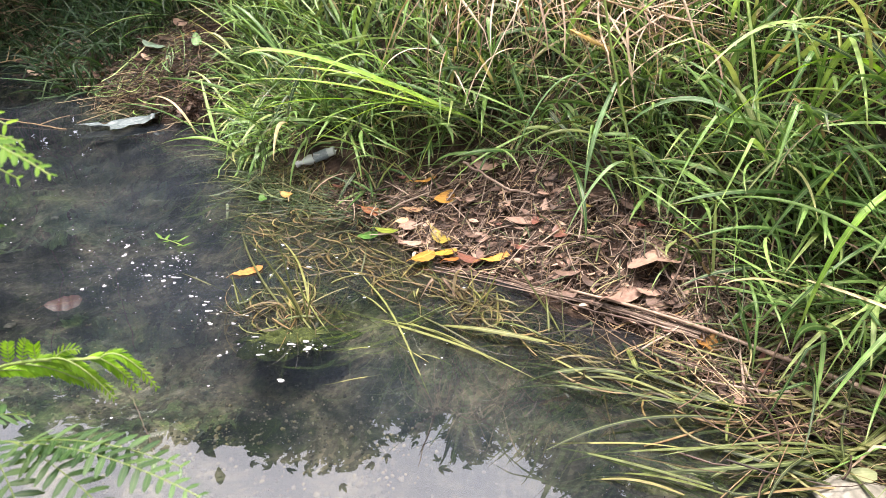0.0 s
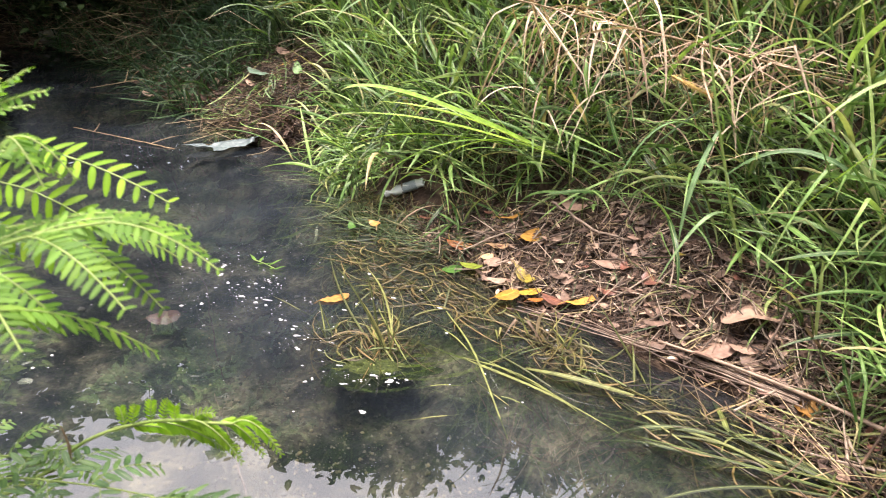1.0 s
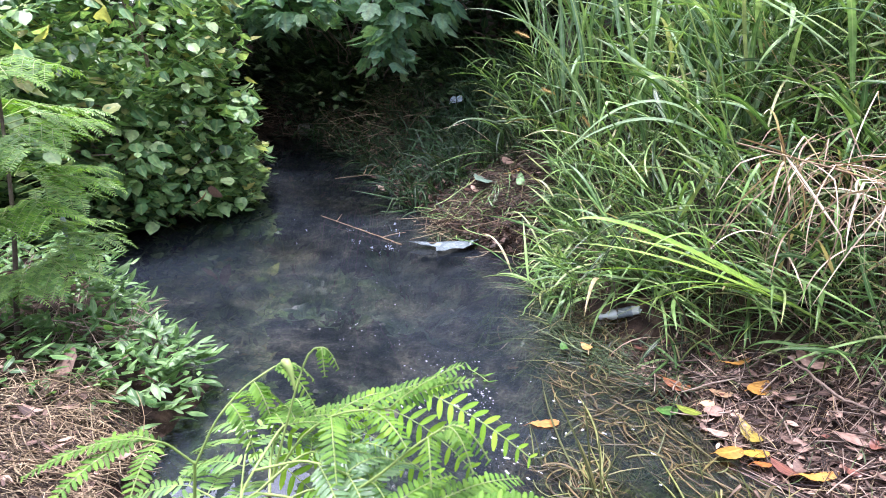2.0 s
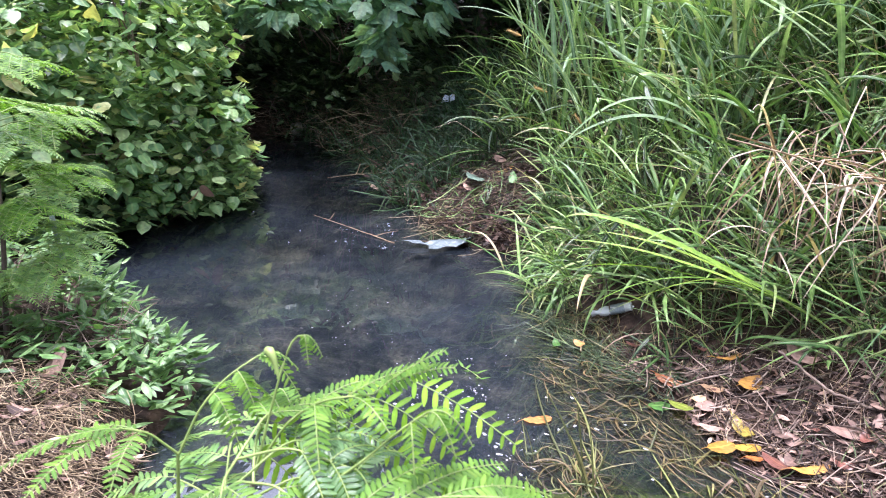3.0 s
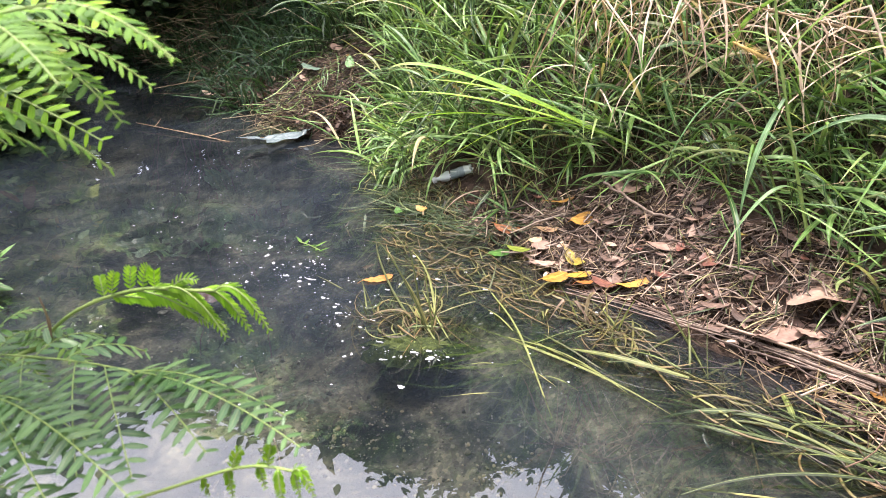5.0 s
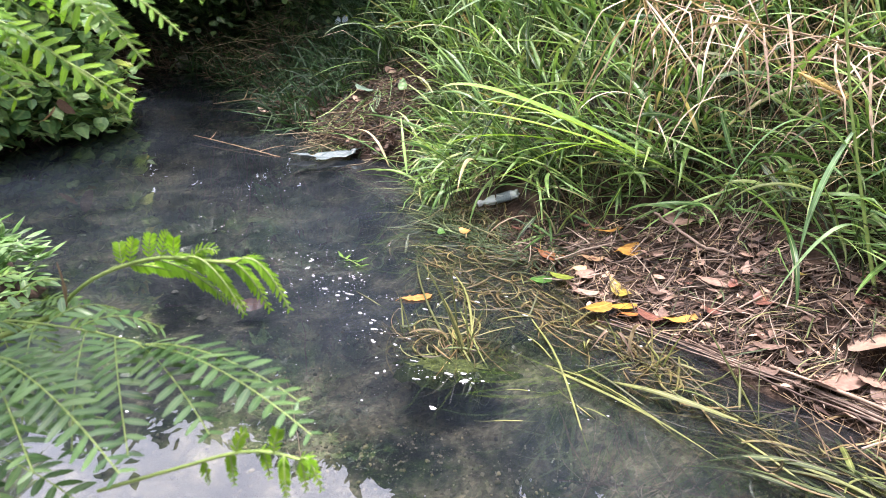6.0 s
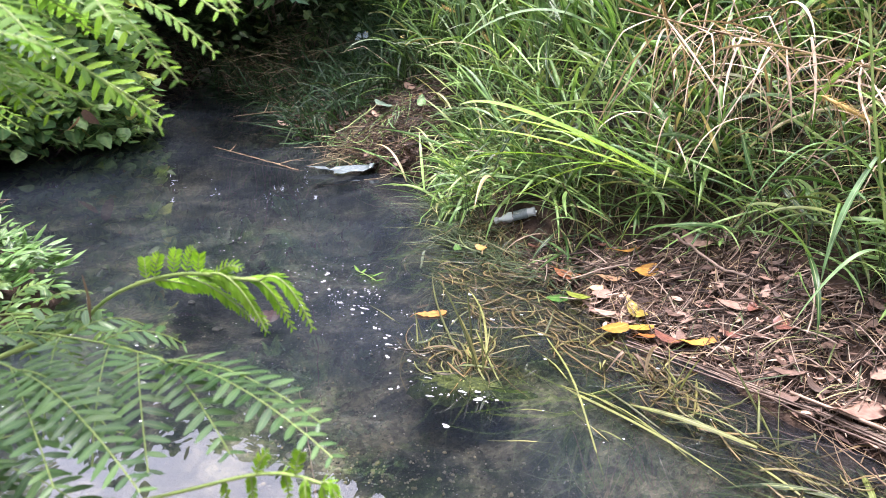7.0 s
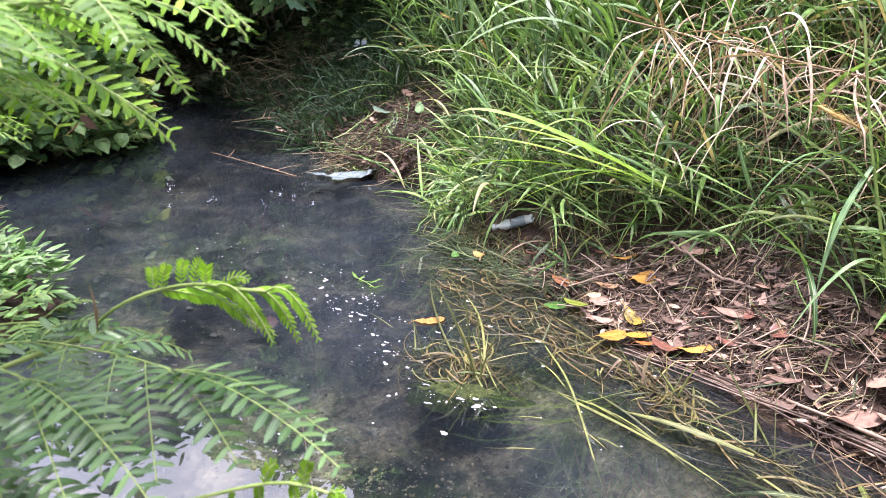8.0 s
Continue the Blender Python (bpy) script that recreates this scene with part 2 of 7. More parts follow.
def surface(name, stops, scale=8.0, rough=0.8, bump=0.4, dist=0.01, fine=60.0, metal=0.0, spec=0.4, per_piece=0.0):
    """Solid stuff: two scales of noise drive a colour ramp and the relief."""
    m, n, l, out = nodes_of(name)
    co = n.new("ShaderNodeTexCoord")
    a, b = n.new("ShaderNodeTexNoise"), n.new("ShaderNodeTexNoise")
    for t, s in ((a, scale), (b, fine)):
        t.inputs["Scale"].default_value, t.inputs["Detail"].default_value = s, 6.0
        l.new(co.outputs["Object"], t.inputs["Vector"])
    mixv = n.new("ShaderNodeMath")
    mixv.operation = "MULTIPLY_ADD"
    mixv.inputs[1].default_value = 0.45
    l.new(b.outputs["Fac"], mixv.inputs[0])
    sc = n.new("ShaderNodeMath")
    sc.operation = "MULTIPLY"
    sc.inputs[1].default_value = 0.55
    l.new(a.outputs["Fac"], sc.inputs[0])
    l.new(sc.outputs[0], mixv.inputs[2])
    val = mixv.outputs[0]
    if per_piece:
        geo = n.new("ShaderNodeNewGeometry")
        add = n.new("ShaderNodeMath")
        add.operation = "MULTIPLY_ADD"
        add.inputs[1].default_value = per_piece
        l.new(geo.outputs["Random Per Island"], add.inputs[0])
        sub = n.new("ShaderNodeMath")
        sub.operation = "SUBTRACT"
        sub.inputs[1].default_value = per_piece / 2
        l.new(val, sub.inputs[0])
        l.new(sub.outputs[0], add.inputs[2])
        val = add.outputs[0]
    ramp = ramp_node(n, stops)
    l.new(val, ramp.inputs[0])
    bs = n.new("ShaderNodeBsdfPrincipled")
    l.new(ramp.outputs[0], bs.inputs["Base Color"])
    bs.inputs["Roughness"].default_value, bs.inputs["Metallic"].default_value = rough, metal
    bs.inputs["Specular IOR Level"].default_value = spec
    bp = n.new("ShaderNodeBump")
    bp.inputs["Strength"].default_value, bp.inputs["Distance"].default_value = bump, dist
    l.new(mixv.outputs[0], bp.inputs["Height"])
    l.new(bp.outputs[0], bs.inputs["Normal"])
    l.new(bs.outputs[0], out.inputs[0])
    return m


def water_material():
    """Still grey water: a Fresnel mirror, raised above real water's to brighten the mirrored sky, over a murky,
    half-clear body, with faint ripples.
    """
    m, n, l, out = nodes_of("stream_water")
    co = n.new("ShaderNodeTexCoord")
    nz = n.new("ShaderNodeTexNoise")
    nz.inputs["Scale"].default_value, nz.inputs["Detail"].default_value = 3.0, 2.0
    l.new(co.outputs["Object"], nz.inputs["Vector"])
    bp = n.new("ShaderNodeBump")
    bp.inputs["Strength"].default_value, bp.inputs["Distance"].default_value = 0.25, 0.006
    l.new(nz.outputs["Fac"], bp.inputs["Height"])
    tr = n.new("ShaderNodeBsdfTransparent")
    tr.inputs["Color"].default_value = (0.64, 0.675, 0.70, 1)
    df = n.new("ShaderNodeBsdfDiffuse")
    df.inputs["Color"].default_value = (0.034, 0.043, 0.058, 1)
    clear = n.new("ShaderNodeMixShader")
    cloud = n.new("ShaderNodeTexNoise")
    cloud.inputs["Scale"].default_value, cloud.inputs["Detail"].default_value = 1.3, 5.0
    l.new(co.outputs["Object"], cloud.inputs["Vector"])
    murk = n.new("ShaderNodeMapRange")
    murk.inputs["From Min"].default_value, murk.inputs["From Max"].default_value = 0.35, 0.65
    murk.inputs["To Min"].default_value, murk.inputs["To Max"].default_value = 0.03, 0.36
    l.new(cloud.outputs["Fac"], murk.inputs["Value"])
    l.new(murk.outputs[0], clear.inputs[0])
    l.new(tr.outputs[0], clear.inputs[1])
    l.new(df.outputs[0], clear.inputs[2])
    gl = n.new("ShaderNodeBsdfGlossy")
    gl.inputs["Roughness"].default_value = 0.006
    l.new(bp.outputs[0], gl.inputs["Normal"])
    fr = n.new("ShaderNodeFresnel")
    # IOR set above water's 1.33 so the mirrored sky reads brighter.
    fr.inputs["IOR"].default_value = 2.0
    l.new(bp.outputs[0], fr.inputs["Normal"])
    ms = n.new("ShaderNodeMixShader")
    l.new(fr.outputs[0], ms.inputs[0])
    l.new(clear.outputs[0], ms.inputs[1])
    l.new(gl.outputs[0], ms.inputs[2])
    l.new(ms.outputs[0], out.inputs[0])
    return m


def ground_material():
    """Wet brown mud with litter on the banks; sand and gravel on the bed, its colour darkened with distance."""
    m, n, l, out = nodes_of("bank_soil")
    co = n.new("ShaderNodeTexCoord")
    sep = n.new("ShaderNodeSeparateXYZ")
    l.new(co.outputs["Object"], sep.inputs[0])
    big, mid, fine = (n.new("ShaderNodeTexNoise") for _ in range(3))
    for t, s, d in ((big, 2.2, 3), (mid, 14, 5), (fine, 90, 5)):
        t.inputs["Scale"].default_value, t.inputs["Detail"].default_value = s, d
        l.new(co.outputs["Object"], t.inputs["Vector"])
    vor = n.new("ShaderNodeTexVoronoi")
    vor.inputs["Scale"].default_value = 75.0
    l.new(co.outputs["Object"], vor.inputs["Vector"])
    soil = ramp_node(n, [(0.3, (0.010, 0.006, 0.004)), (0.5, (0.03, 0.018, 0.012)), (0.7, (0.085, 0.053, 0.036))])
    l.new(mid.outputs["Fac"], soil.inputs[0])
    clod = n.new("ShaderNodeTexNoise")
    clod.inputs["Scale"].default_value, clod.inputs["Detail"].default_value, clod.inputs["Roughness"].default_value, clod.inputs["Distortion"].default_value = 6.5, 8.0, 0.62, 0.6
    l.new(co.outputs["Object"], clod.inputs["Vector"])
    both = n.new("ShaderNodeMix")
    both.data_type = "FLOAT"
    both.inputs[0].default_value = 0.62
    l.new(big.outputs["Fac"], both.inputs[2])
    l.new(clod.outputs["Fac"], both.inputs[3])
    bed = ramp_node(n, [(0.40, (0.010, 0.011, 0.012)), (0.47, (0.05, 0.049, 0.04)), (0.53, (0.115, 0.102, 0.074)), (0.62, (0.25, 0.22, 0.155))])
    l.new(both.outputs[0], bed.inputs[0])
    grit = ramp_node(n, [(0.0, (0.35, 0.35, 0.35)), (0.6, (1.0, 0.98, 0.94)), (1.0, (1.7, 1.6, 1.4))])
    l.new(vor.outputs["Color"], grit.inputs[0])
    # Far water's dimness is put into the bed colour by distance from the viewer.
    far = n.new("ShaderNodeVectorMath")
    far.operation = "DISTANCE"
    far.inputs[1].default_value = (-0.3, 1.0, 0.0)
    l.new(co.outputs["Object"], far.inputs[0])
    far_dim = n.new("ShaderNodeMapRange")
    far_dim.inputs["From Min"].default_value, far_dim.inputs["From Max"].default_value = 0.5, 2.6
    far_dim.inputs["To Min"].default_value, far_dim.inputs["To Max"].default_value = 0.0, 0.75
    l.new(far.outputs["Value"], far_dim.inputs["Value"])
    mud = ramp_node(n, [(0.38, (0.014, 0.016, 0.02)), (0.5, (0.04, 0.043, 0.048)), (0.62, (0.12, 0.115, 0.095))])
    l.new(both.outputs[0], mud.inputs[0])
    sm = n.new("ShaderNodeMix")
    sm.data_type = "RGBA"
    l.new(far_dim.outputs[0], sm.inputs[0])
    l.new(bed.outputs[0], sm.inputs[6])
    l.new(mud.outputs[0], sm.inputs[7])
    gm = n.new("ShaderNodeMix")
    gm.data_type, gm.blend_type = "RGBA", "MULTIPLY"
    gm.inputs[0].default_value = 0.85
    l.new(sm.outputs[2], gm.inputs[6])
    l.new(grit.outputs[0], gm.inputs[7])
    zr = n.new("ShaderNodeMapRange")
    zr.inputs["From Min"].default_value, zr.inputs["From Max"].default_value = -0.05, 0.0
    l.new(sep.outputs["Z"], zr.inputs["Value"])
    mx = n.new("ShaderNodeMix")
    mx.data_type = "RGBA"
    l.new(zr.outputs[0], mx.inputs[0])
    l.new(gm.outputs[2], mx.inputs[6])
    l.new(soil.outputs[0], mx.inputs[7])
    bs = n.new("ShaderNodeBsdfPrincipled")
    l.new(mx.outputs[2], bs.inputs["Base Color"])
    bs.inputs["Roughness"].default_value = 0.8
    bs.inputs["Specular IOR Level"].default_value = 0.2
    bp = n.new("ShaderNodeBump")
    bp.inputs["Strength"].default_value, bp.inputs["Distance"].default_value = 0.7, 0.012
    l.new(fine.outputs["Fac"], bp.inputs["Height"])
    l.new(bp.outputs[0], bs.inputs["Normal"])
    l.new(bs.outputs[0], out.inputs[0])
    return m


# Darkest stops, here and in stubble, put shade between blades into the colour.
M_GRASS = leafy("green_grass", [(0.0, (0.014, 0.04, 0.009)), (0.3, (0.058, 0.135, 0.033)), (0.6, (0.135, 0.255, 0.066)), (0.85, (0.22, 0.36, 0.1)), (0.95, (0.28, 0.33, 0.13)), (1.0, (0.42, 0.34, 0.19))],
                trans=0.24, rough=0.3, tip=((0.36, 0.27, 0.13), 0.85), rib=0.45, rib_colour=(0.42, 0.48, 0.22))
# Near-black stops paint the shade of the gaps below the taller blades.
M_FINESHADE = leafy("fine_shade_grass", [(0.0, (0.009, 0.02, 0.007)), (0.5, (0.018, 0.04, 0.012)), (0.8, (0.042, 0.08, 0.024)), (0.94, (0.10, 0.13, 0.045)), (1.0, (0.2, 0.16, 0.09))], trans=0.15, rough=0.45)
M_BLUEGRASS = leafy("blue_green_blade", [(0.0, (0.08, 0.165, 0.062)), (0.5, (0.15, 0.265, 0.11)), (0.9, (0.25, 0.37, 0.165)), (1.0, (0.36, 0.38, 0.2))], rough=0.42, tip=((0.32, 0.25, 0.13), 0.88), rib=0.5, rib_colour=(0.4, 0.46, 0.3))
M_FERNMID = leafy("feather_leaflet", [(0.0, (0.075, 0.17, 0.04)), (0.6, (0.135, 0.26, 0.055)), (1.0, (0.21, 0.35, 0.08))], trans=0.32, rough=0.35, veins=3, rib=0.15)
M_STUBBLE = leafy("stubble", [(0.0, (0.012, 0.02, 0.006)), (0.45, (0.045, 0.075, 0.02)), (0.7, (0.14, 0.18, 0.055)), (0.85, (0.28, 0.25, 0.12)), (1.0, (0.40, 0.31, 0.2))], rough=0.45)
M_WETBLADE = leafy("wet_blade", [(0.0, (0.02, 0.03, 0.008)), (0.4, (0.045, 0.066, 0.015)), (0.75, (0.1, 0.125, 0.03)), (0.92, (0.16, 0.155, 0.05)), (1.0, (0.18, 0.10, 0.05))], trans=0.2, rough=0.45, rib=0.3)
# Darker copy of the green grass: the bank's shade is put into its colour.
M_SHADEGRASS = leafy("grass_tinted_for_shade", [(0.0, (0.01, 0.028, 0.012)), (0.5, (0.022, 0.06, 0.023)), (0.9, (0.045, 0.105, 0.038)), (1.0, (0.08, 0.09, 0.04))], trans=0.2, rough=0.5)
M_DRY = leafy("dry_grass", [(0.0, (0.15, 0.095, 0.06)), (0.4, (0.33, 0.235, 0.16)), (0.75, (0.48, 0.37, 0.265)), (1.0, (0.6, 0.51, 0.38))], trans=0.2, rough=0.6, rib_colour=(0.5, 0.4, 0.25), tip=None)
M_DEADBLADE = leafy("dead_blade", [(0.0, (0.04, 0.026, 0.017)), (0.5, (0.12, 0.08, 0.052)), (0.85, (0.24, 0.17, 0.115)), (1.0, (0.46, 0.37, 0.26))], trans=0.12, rough=0.6, rib_colour=(0.3, 0.22, 0.13))
M_SUNK = leafy("drowned_grass", [(0.0, (0.016, 0.010, 0.005)), (0.4, (0.05, 0.034, 0.012)), (0.7, (0.12, 0.08, 0.027)), (0.85, (0.07, 0.08, 0.02)), (1.0, (0.18, 0.13, 0.048))], trans=0.15, rough=0.4)
M_STRAW = surface("straw", [(0.25, (0.06, 0.036, 0.02)), (0.5, (0.18, 0.12, 0.065)), (0.75, (0.38, 0.28, 0.16))], scale=9, rough=0.6, bump=0.2, dist=0.001, per_piece=0.6)
M_TWIG = surface("twig_bark", [(0.25, (0.03, 0.019, 0.014)), (0.5, (0.14, 0.094, 0.07)), (0.75, (0.35, 0.265, 0.205))], scale=12, rough=0.7, bump=0.3, dist=0.002, per_piece=0.85)
M_WETTWIG = surface("wet_twig", [(0.25, (0.013, 0.007, 0.005)), (0.5, (0.05, 0.028, 0.019)), (0.75, (0.14, 0.085, 0.058))], scale=12, rough=0.55, bump=0.3, dist=0.002, per_piece=0.6)
M_BUSH = leafy("bush_leaf", [(0.0, (0.05, 0.115, 0.045)), (0.4, (0.125, 0.25, 0.092)), (0.8, (0.27, 0.43, 0.165)), (0.93, (0.4, 0.55, 0.25)), (1.0, (0.36, 0.33, 0.1))], trans=0.36, rough=0.4, veins=5, rib=0.3)
M_HERB = leafy("herb_leaf", [(0.0, (0.04, 0.1, 0.028)), (0.5, (0.092, 0.195, 0.055)), (1.0, (0.18, 0.31, 0.11))], trans=0.34, rough=0.38, veins=5)
M_LOBED = leafy("lobed_leaf", [(0.0, (0.12, 0.24, 0.15)), (0.6, (0.22, 0.38, 0.23)), (1.0, (0.32, 0.48, 0.28))], trans=0.45, rough=0.4, veins=5)
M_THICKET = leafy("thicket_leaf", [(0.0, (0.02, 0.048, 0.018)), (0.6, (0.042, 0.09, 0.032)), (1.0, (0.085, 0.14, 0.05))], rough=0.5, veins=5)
M_FERN = leafy("young_leaflet", [(0.0, (0.07, 0.17, 0.02)), (0.6, (0.115, 0.245, 0.03)), (1.0, (0.17, 0.315, 0.035))], trans=0.5, rough=0.6, veins=3, rib=0.15)
M_YOUNG = leafy("tender_leaflet", [(0.0, (0.13, 0.28, 0.012)), (0.6, (0.2, 0.39, 0.018)), (1.0, (0.27, 0.46, 0.03))], trans=0.55, rough=0.65, veins=3, rib=0.15)
M_FERNOLD = leafy("old_leaflet", [(0.0, (0.035, 0.085, 0.03)), (0.6, (0.065, 0.14, 0.045)), (1.0, (0.11, 0.2, 0.065))], trans=0.25, rough=0.28, veins=3, rib=0.15)
M_STEM = surface("green_stem", [(0.3, (0.13, 0.2, 0.04)), (0.6, (0.25, 0.32, 0.09)), (0.8, (0.34, 0.4, 0.14))], scale=25, rough=0.5, bump=0.1, dist=0.001)
M_SOIL = ground_material()
M_WATER = water_material()

# ---- ground: one sheet from the stream bed to the horizon ----
gx = np.concatenate([[-400, -150, -60, -30, -18, -12, -9.5], np.arange(-8, 4.01, 0.05), [5, 7, 10, 18, 40, 120, 400]])
gy = np.concatenate([[-400, -120, -40, -15, -7, -4, -2.6], np.arange(-2, 9.01, 0.05), [10, 12, 16, 30, 80, 200, 400]])
GX, GY = np.meshgrid(gx, gy)
GZ = height(GX, GY)
ids = np.arange(GX.size).reshape(GX.shape)
gq = np.stack([ids[:-1, :-1], ids[:-1, 1:], ids[1:, 1:], ids[1:, :-1]], -1)
put("ground", raw_mesh("ground", np.stack([GX, GY, GZ], -1), gq), M_SOIL, None, "wet brown mud banks and a gravel stream bed painted dimmer with distance", "ground", "", "structure")

# ---- water surface ----
wx, wy = np.arange(-8, 4.01, 0.5), np.arange(-2.5, 9.01, 0.5)
WX, WY = np.meshgrid(wx, wy)
ids = np.arange(WX.size).reshape(WX.shape)
wq = np.stack([ids[:-1, :-1], ids[:-1, 1:], ids[1:, 1:], ids[1:, :-1]], -1)
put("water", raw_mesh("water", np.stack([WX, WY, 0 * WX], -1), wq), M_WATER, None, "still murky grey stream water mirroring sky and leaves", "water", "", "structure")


# ---- grass on the banks ----
def scatter(n, x0, x1, y0, y1, keep):
    x, y = spread(x0, x1, n), spread(y0, y1, n)
    ok = keep(x, y)
    x, y = x[ok], y[ok]
    return np.stack([x, y, height(x, y) - 0.01], -1)


MUD = np.array([(1.25, 0.9), (1.12, 1.25), (0.95, 1.55), (0.78, 1.85), (0.62, 2.08), (0.42, 2.36), (0.12, 2.56), (-0.25, 2.62), (-0.5, 2.66), (-0.95, 3.0), (-1.15, 3.45), (-1.33, 3.85), (-1.72, 4.34),
                (-2.05, 4.42), (-2.45, 4.42), (-3.15, 5.25), (-3.9, 6.05), (-4.9, 6.8), (-6.0, 7.3)])


def beyond_mud(x, y):
    """Distance inland of the line where the grass is rooted (right and far bank)."""
    p = np.stack([np.ravel(x), np.ravel(y)], 1)
    best, sign = np.full(len(p), 1e9), np.zeros(len(p))
    for a, b in zip(MUD[:-1], MUD[1:]):
        ab = b - a
        s = np.clip((p - a) @ ab / (ab @ ab), 0, 1)
        q = p - a - s[:, None] * ab
        d = np.hypot(*q.T)
        side = np.sign(ab[0] * q[:, 1] - ab[1] * q[:, 0])
        sign, best = np.where(d < best, side, sign), np.minimum(best, d)
    return -sign * best


def off_heap(x, y):
    """Whether a place is clear of the flood-wrack heap, the bottle and its line to the camera."""
    return (((x + 1.82) / 0.56) ** 2 + ((y - 4.2) / 0.46) ** 2 > 1) & (np.hypot(x + 0.62, y - 2.86) > 0.17) & (np.hypot(x + 0.57, y - 2.68) > 0.17)


def stands_clear(path):
    """Which blades stay off the open litter and the gap cleared so the bottle shows to the camera."""
    x, y, z = path[..., 0], path[..., 1], path[..., 2]
    d = beyond_mud(x, y).reshape(x.shape)
    over = ((d < -0.05) & (x > -0.3) & (x < 0.62)).any(1) | ((d < -0.15) & (x <= -0.3) & (x > -1.5)).any(1)
    gap = ((x > -0.74) & (x < -0.5) & (y > 2.66) & (y < 2.93) & (z < 0.26)).any(1)
    luck = rng.random(len(x))
    return ~((over & (luck < 0.86)) | (gap & (luck < 0.88)))


def bank_grass(name, n, box, near, far, length, width, material, label, lean=(0.1, 0.9), bend=(0.3, 1.7), s=8, out_bias=0.6, clump=0.0, grow=0.3, category="grass"):
    base = scatter(n, *box, lambda x, y: (lambda d: (d > near) & (d < far) & (waves(x, y, 4.0, 9) > clump) & off_heap(x, y))(beyond_mud(x, y)))
    k = len(base)
    # towards the water, with scatter
    eps = 0.03
    gxv = beyond_mud(base[:, 0] + eps, base[:, 1]) - beyond_mud(base[:, 0] - eps, base[:, 1])
    gyv = beyond_mud(base[:, 0], base[:, 1] + eps) - beyond_mud(base[:, 0], base[:, 1] - eps)
    out_az = np.arctan2(-gyv, -gxv)
    az = np.where(rng.random(k) < out_bias, out_az + rng.normal(0, 0.8, k), spread(-np.pi, np.pi, k))
    inland = np.clip(beyond_mud(base[:, 0], base[:, 1]) - 0.35, 0, 1.4)
    length_k = spread(*length, k) * (0.75 + 0.5 * waves(base[:, 0], base[:, 1], 1.7, 4)) * (1 + grow * inland)
    path, side = arcs(base, az, spread(*lean, k), spread(*bend, k), length_k, s, drift=rng.normal(0, 0.6, k), kink=(spread(0.25, 0.8, k), np.where(rng.random(k) < 0.35, spread(0.4, 1.6, k), 0)))
    side = twisted(path, side, rng.normal(0, 0.7, k))
    on = stands_clear(path)
    geo = ribbons(path[on], side[on], blade_width(spread(*width, k), s)[on], 0.22)
    return put(name, raw_mesh(name, *geo), material, None, label, category, "", "stuff")


def culm_grass(name, n, box, near, far, tall, per, length, width, material, label, lean=(0.1, 0.7), droop=(0.6, 2.0), out_bias=0.5, sit=(0.15, 1.0), grow=(0.6, 0.85, 1.5)):
    """Whole grass plants: leaning culms, each with several long arching blades."""
    base = scatter(n, *box, lambda x, y: (lambda d: (d > near) & (d < far) & (waves(x, y, 3.0, 21) > 0.22) & off_heap(x, y))(beyond_mud(x, y)))
    k = len(base)
    eps = 0.03
    gxv = beyond_mud(base[:, 0] + eps, base[:, 1]) - beyond_mud(base[:, 0] - eps, base[:, 1])
    gyv = beyond_mud(base[:, 0], base[:, 1] + eps) - beyond_mud(base[:, 0], base[:, 1] - eps)
    az = np.where(rng.random(k) < out_bias, np.arctan2(-gyv, -gxv) + rng.normal(0, 0.7, k), spread(-np.pi, np.pi, k))
    inland = beyond_mud(base[:, 0], base[:, 1])
    size = np.interp(inland, [0.1, 0.5, 1.2], grow) * (0.8 + 0.4 * waves(base[:, 0], base[:, 1], 1.7, 4))
    high = spread(*tall, k) * size
    path, side = arcs(base, az, spread(*lean, k) * np.interp(inland, [0.1, 1.2], [1.2, 0.6]), spread(0.1, 0.6, k), high, 9)
    f = spread(*sit, (k, per))
    at = f * 8
    lo = np.minimum(at.astype(int), 7)
    w = (at - lo)[..., None]
    rows = np.arange(k)[:, None]
    root = path[rows, lo] * (1 - w) + path[rows, lo + 1] * w
    dirn = unit(path[rows, lo + 1] - path[rows, lo])
    tilt = np.arccos(np.clip(dirn[..., 2], -1, 1))
    m = k * per
    baz = (np.arctan2(dirn[..., 1], dirn[..., 0]) + np.where(np.arange(per)[None] % 2, 0.9, -0.9) + rng.normal(0, 0.7, (k, per))).ravel()
    bl = spread(*length, m) * (1 - 0.3 * np.abs(f.ravel() - 0.6)) * np.repeat(np.sqrt(size), per)
    bp, bs = arcs(root.reshape(-1, 3), baz, tilt.ravel() * 0.7 + spread(0.15, 0.8, m), spread(*droop, m), bl, 12, drift=rng.normal(0, 0.5, m), kink=(spread(0.3, 0.85, m), np.where(rng.random(m) < 0.22, spread(0.4, 1.5, m), 0)))
    on = stands_clear(bp)
    geo = join(ribbons(bp[on], twisted(bp, bs, rng.normal(0, 0.6, m))[on], blade_width(spread(*width, m) * np.repeat(np.sqrt(size), per), 12, 0.4)[on], 0.2), tubes(path, np.linspace(0.0032, 0.0016, 9)[None] * spread(0.7, 1.2, k)[:, None], 5))
    return put(name, raw_mesh(name, *geo), material, None, label, "grass", "", "stuff")


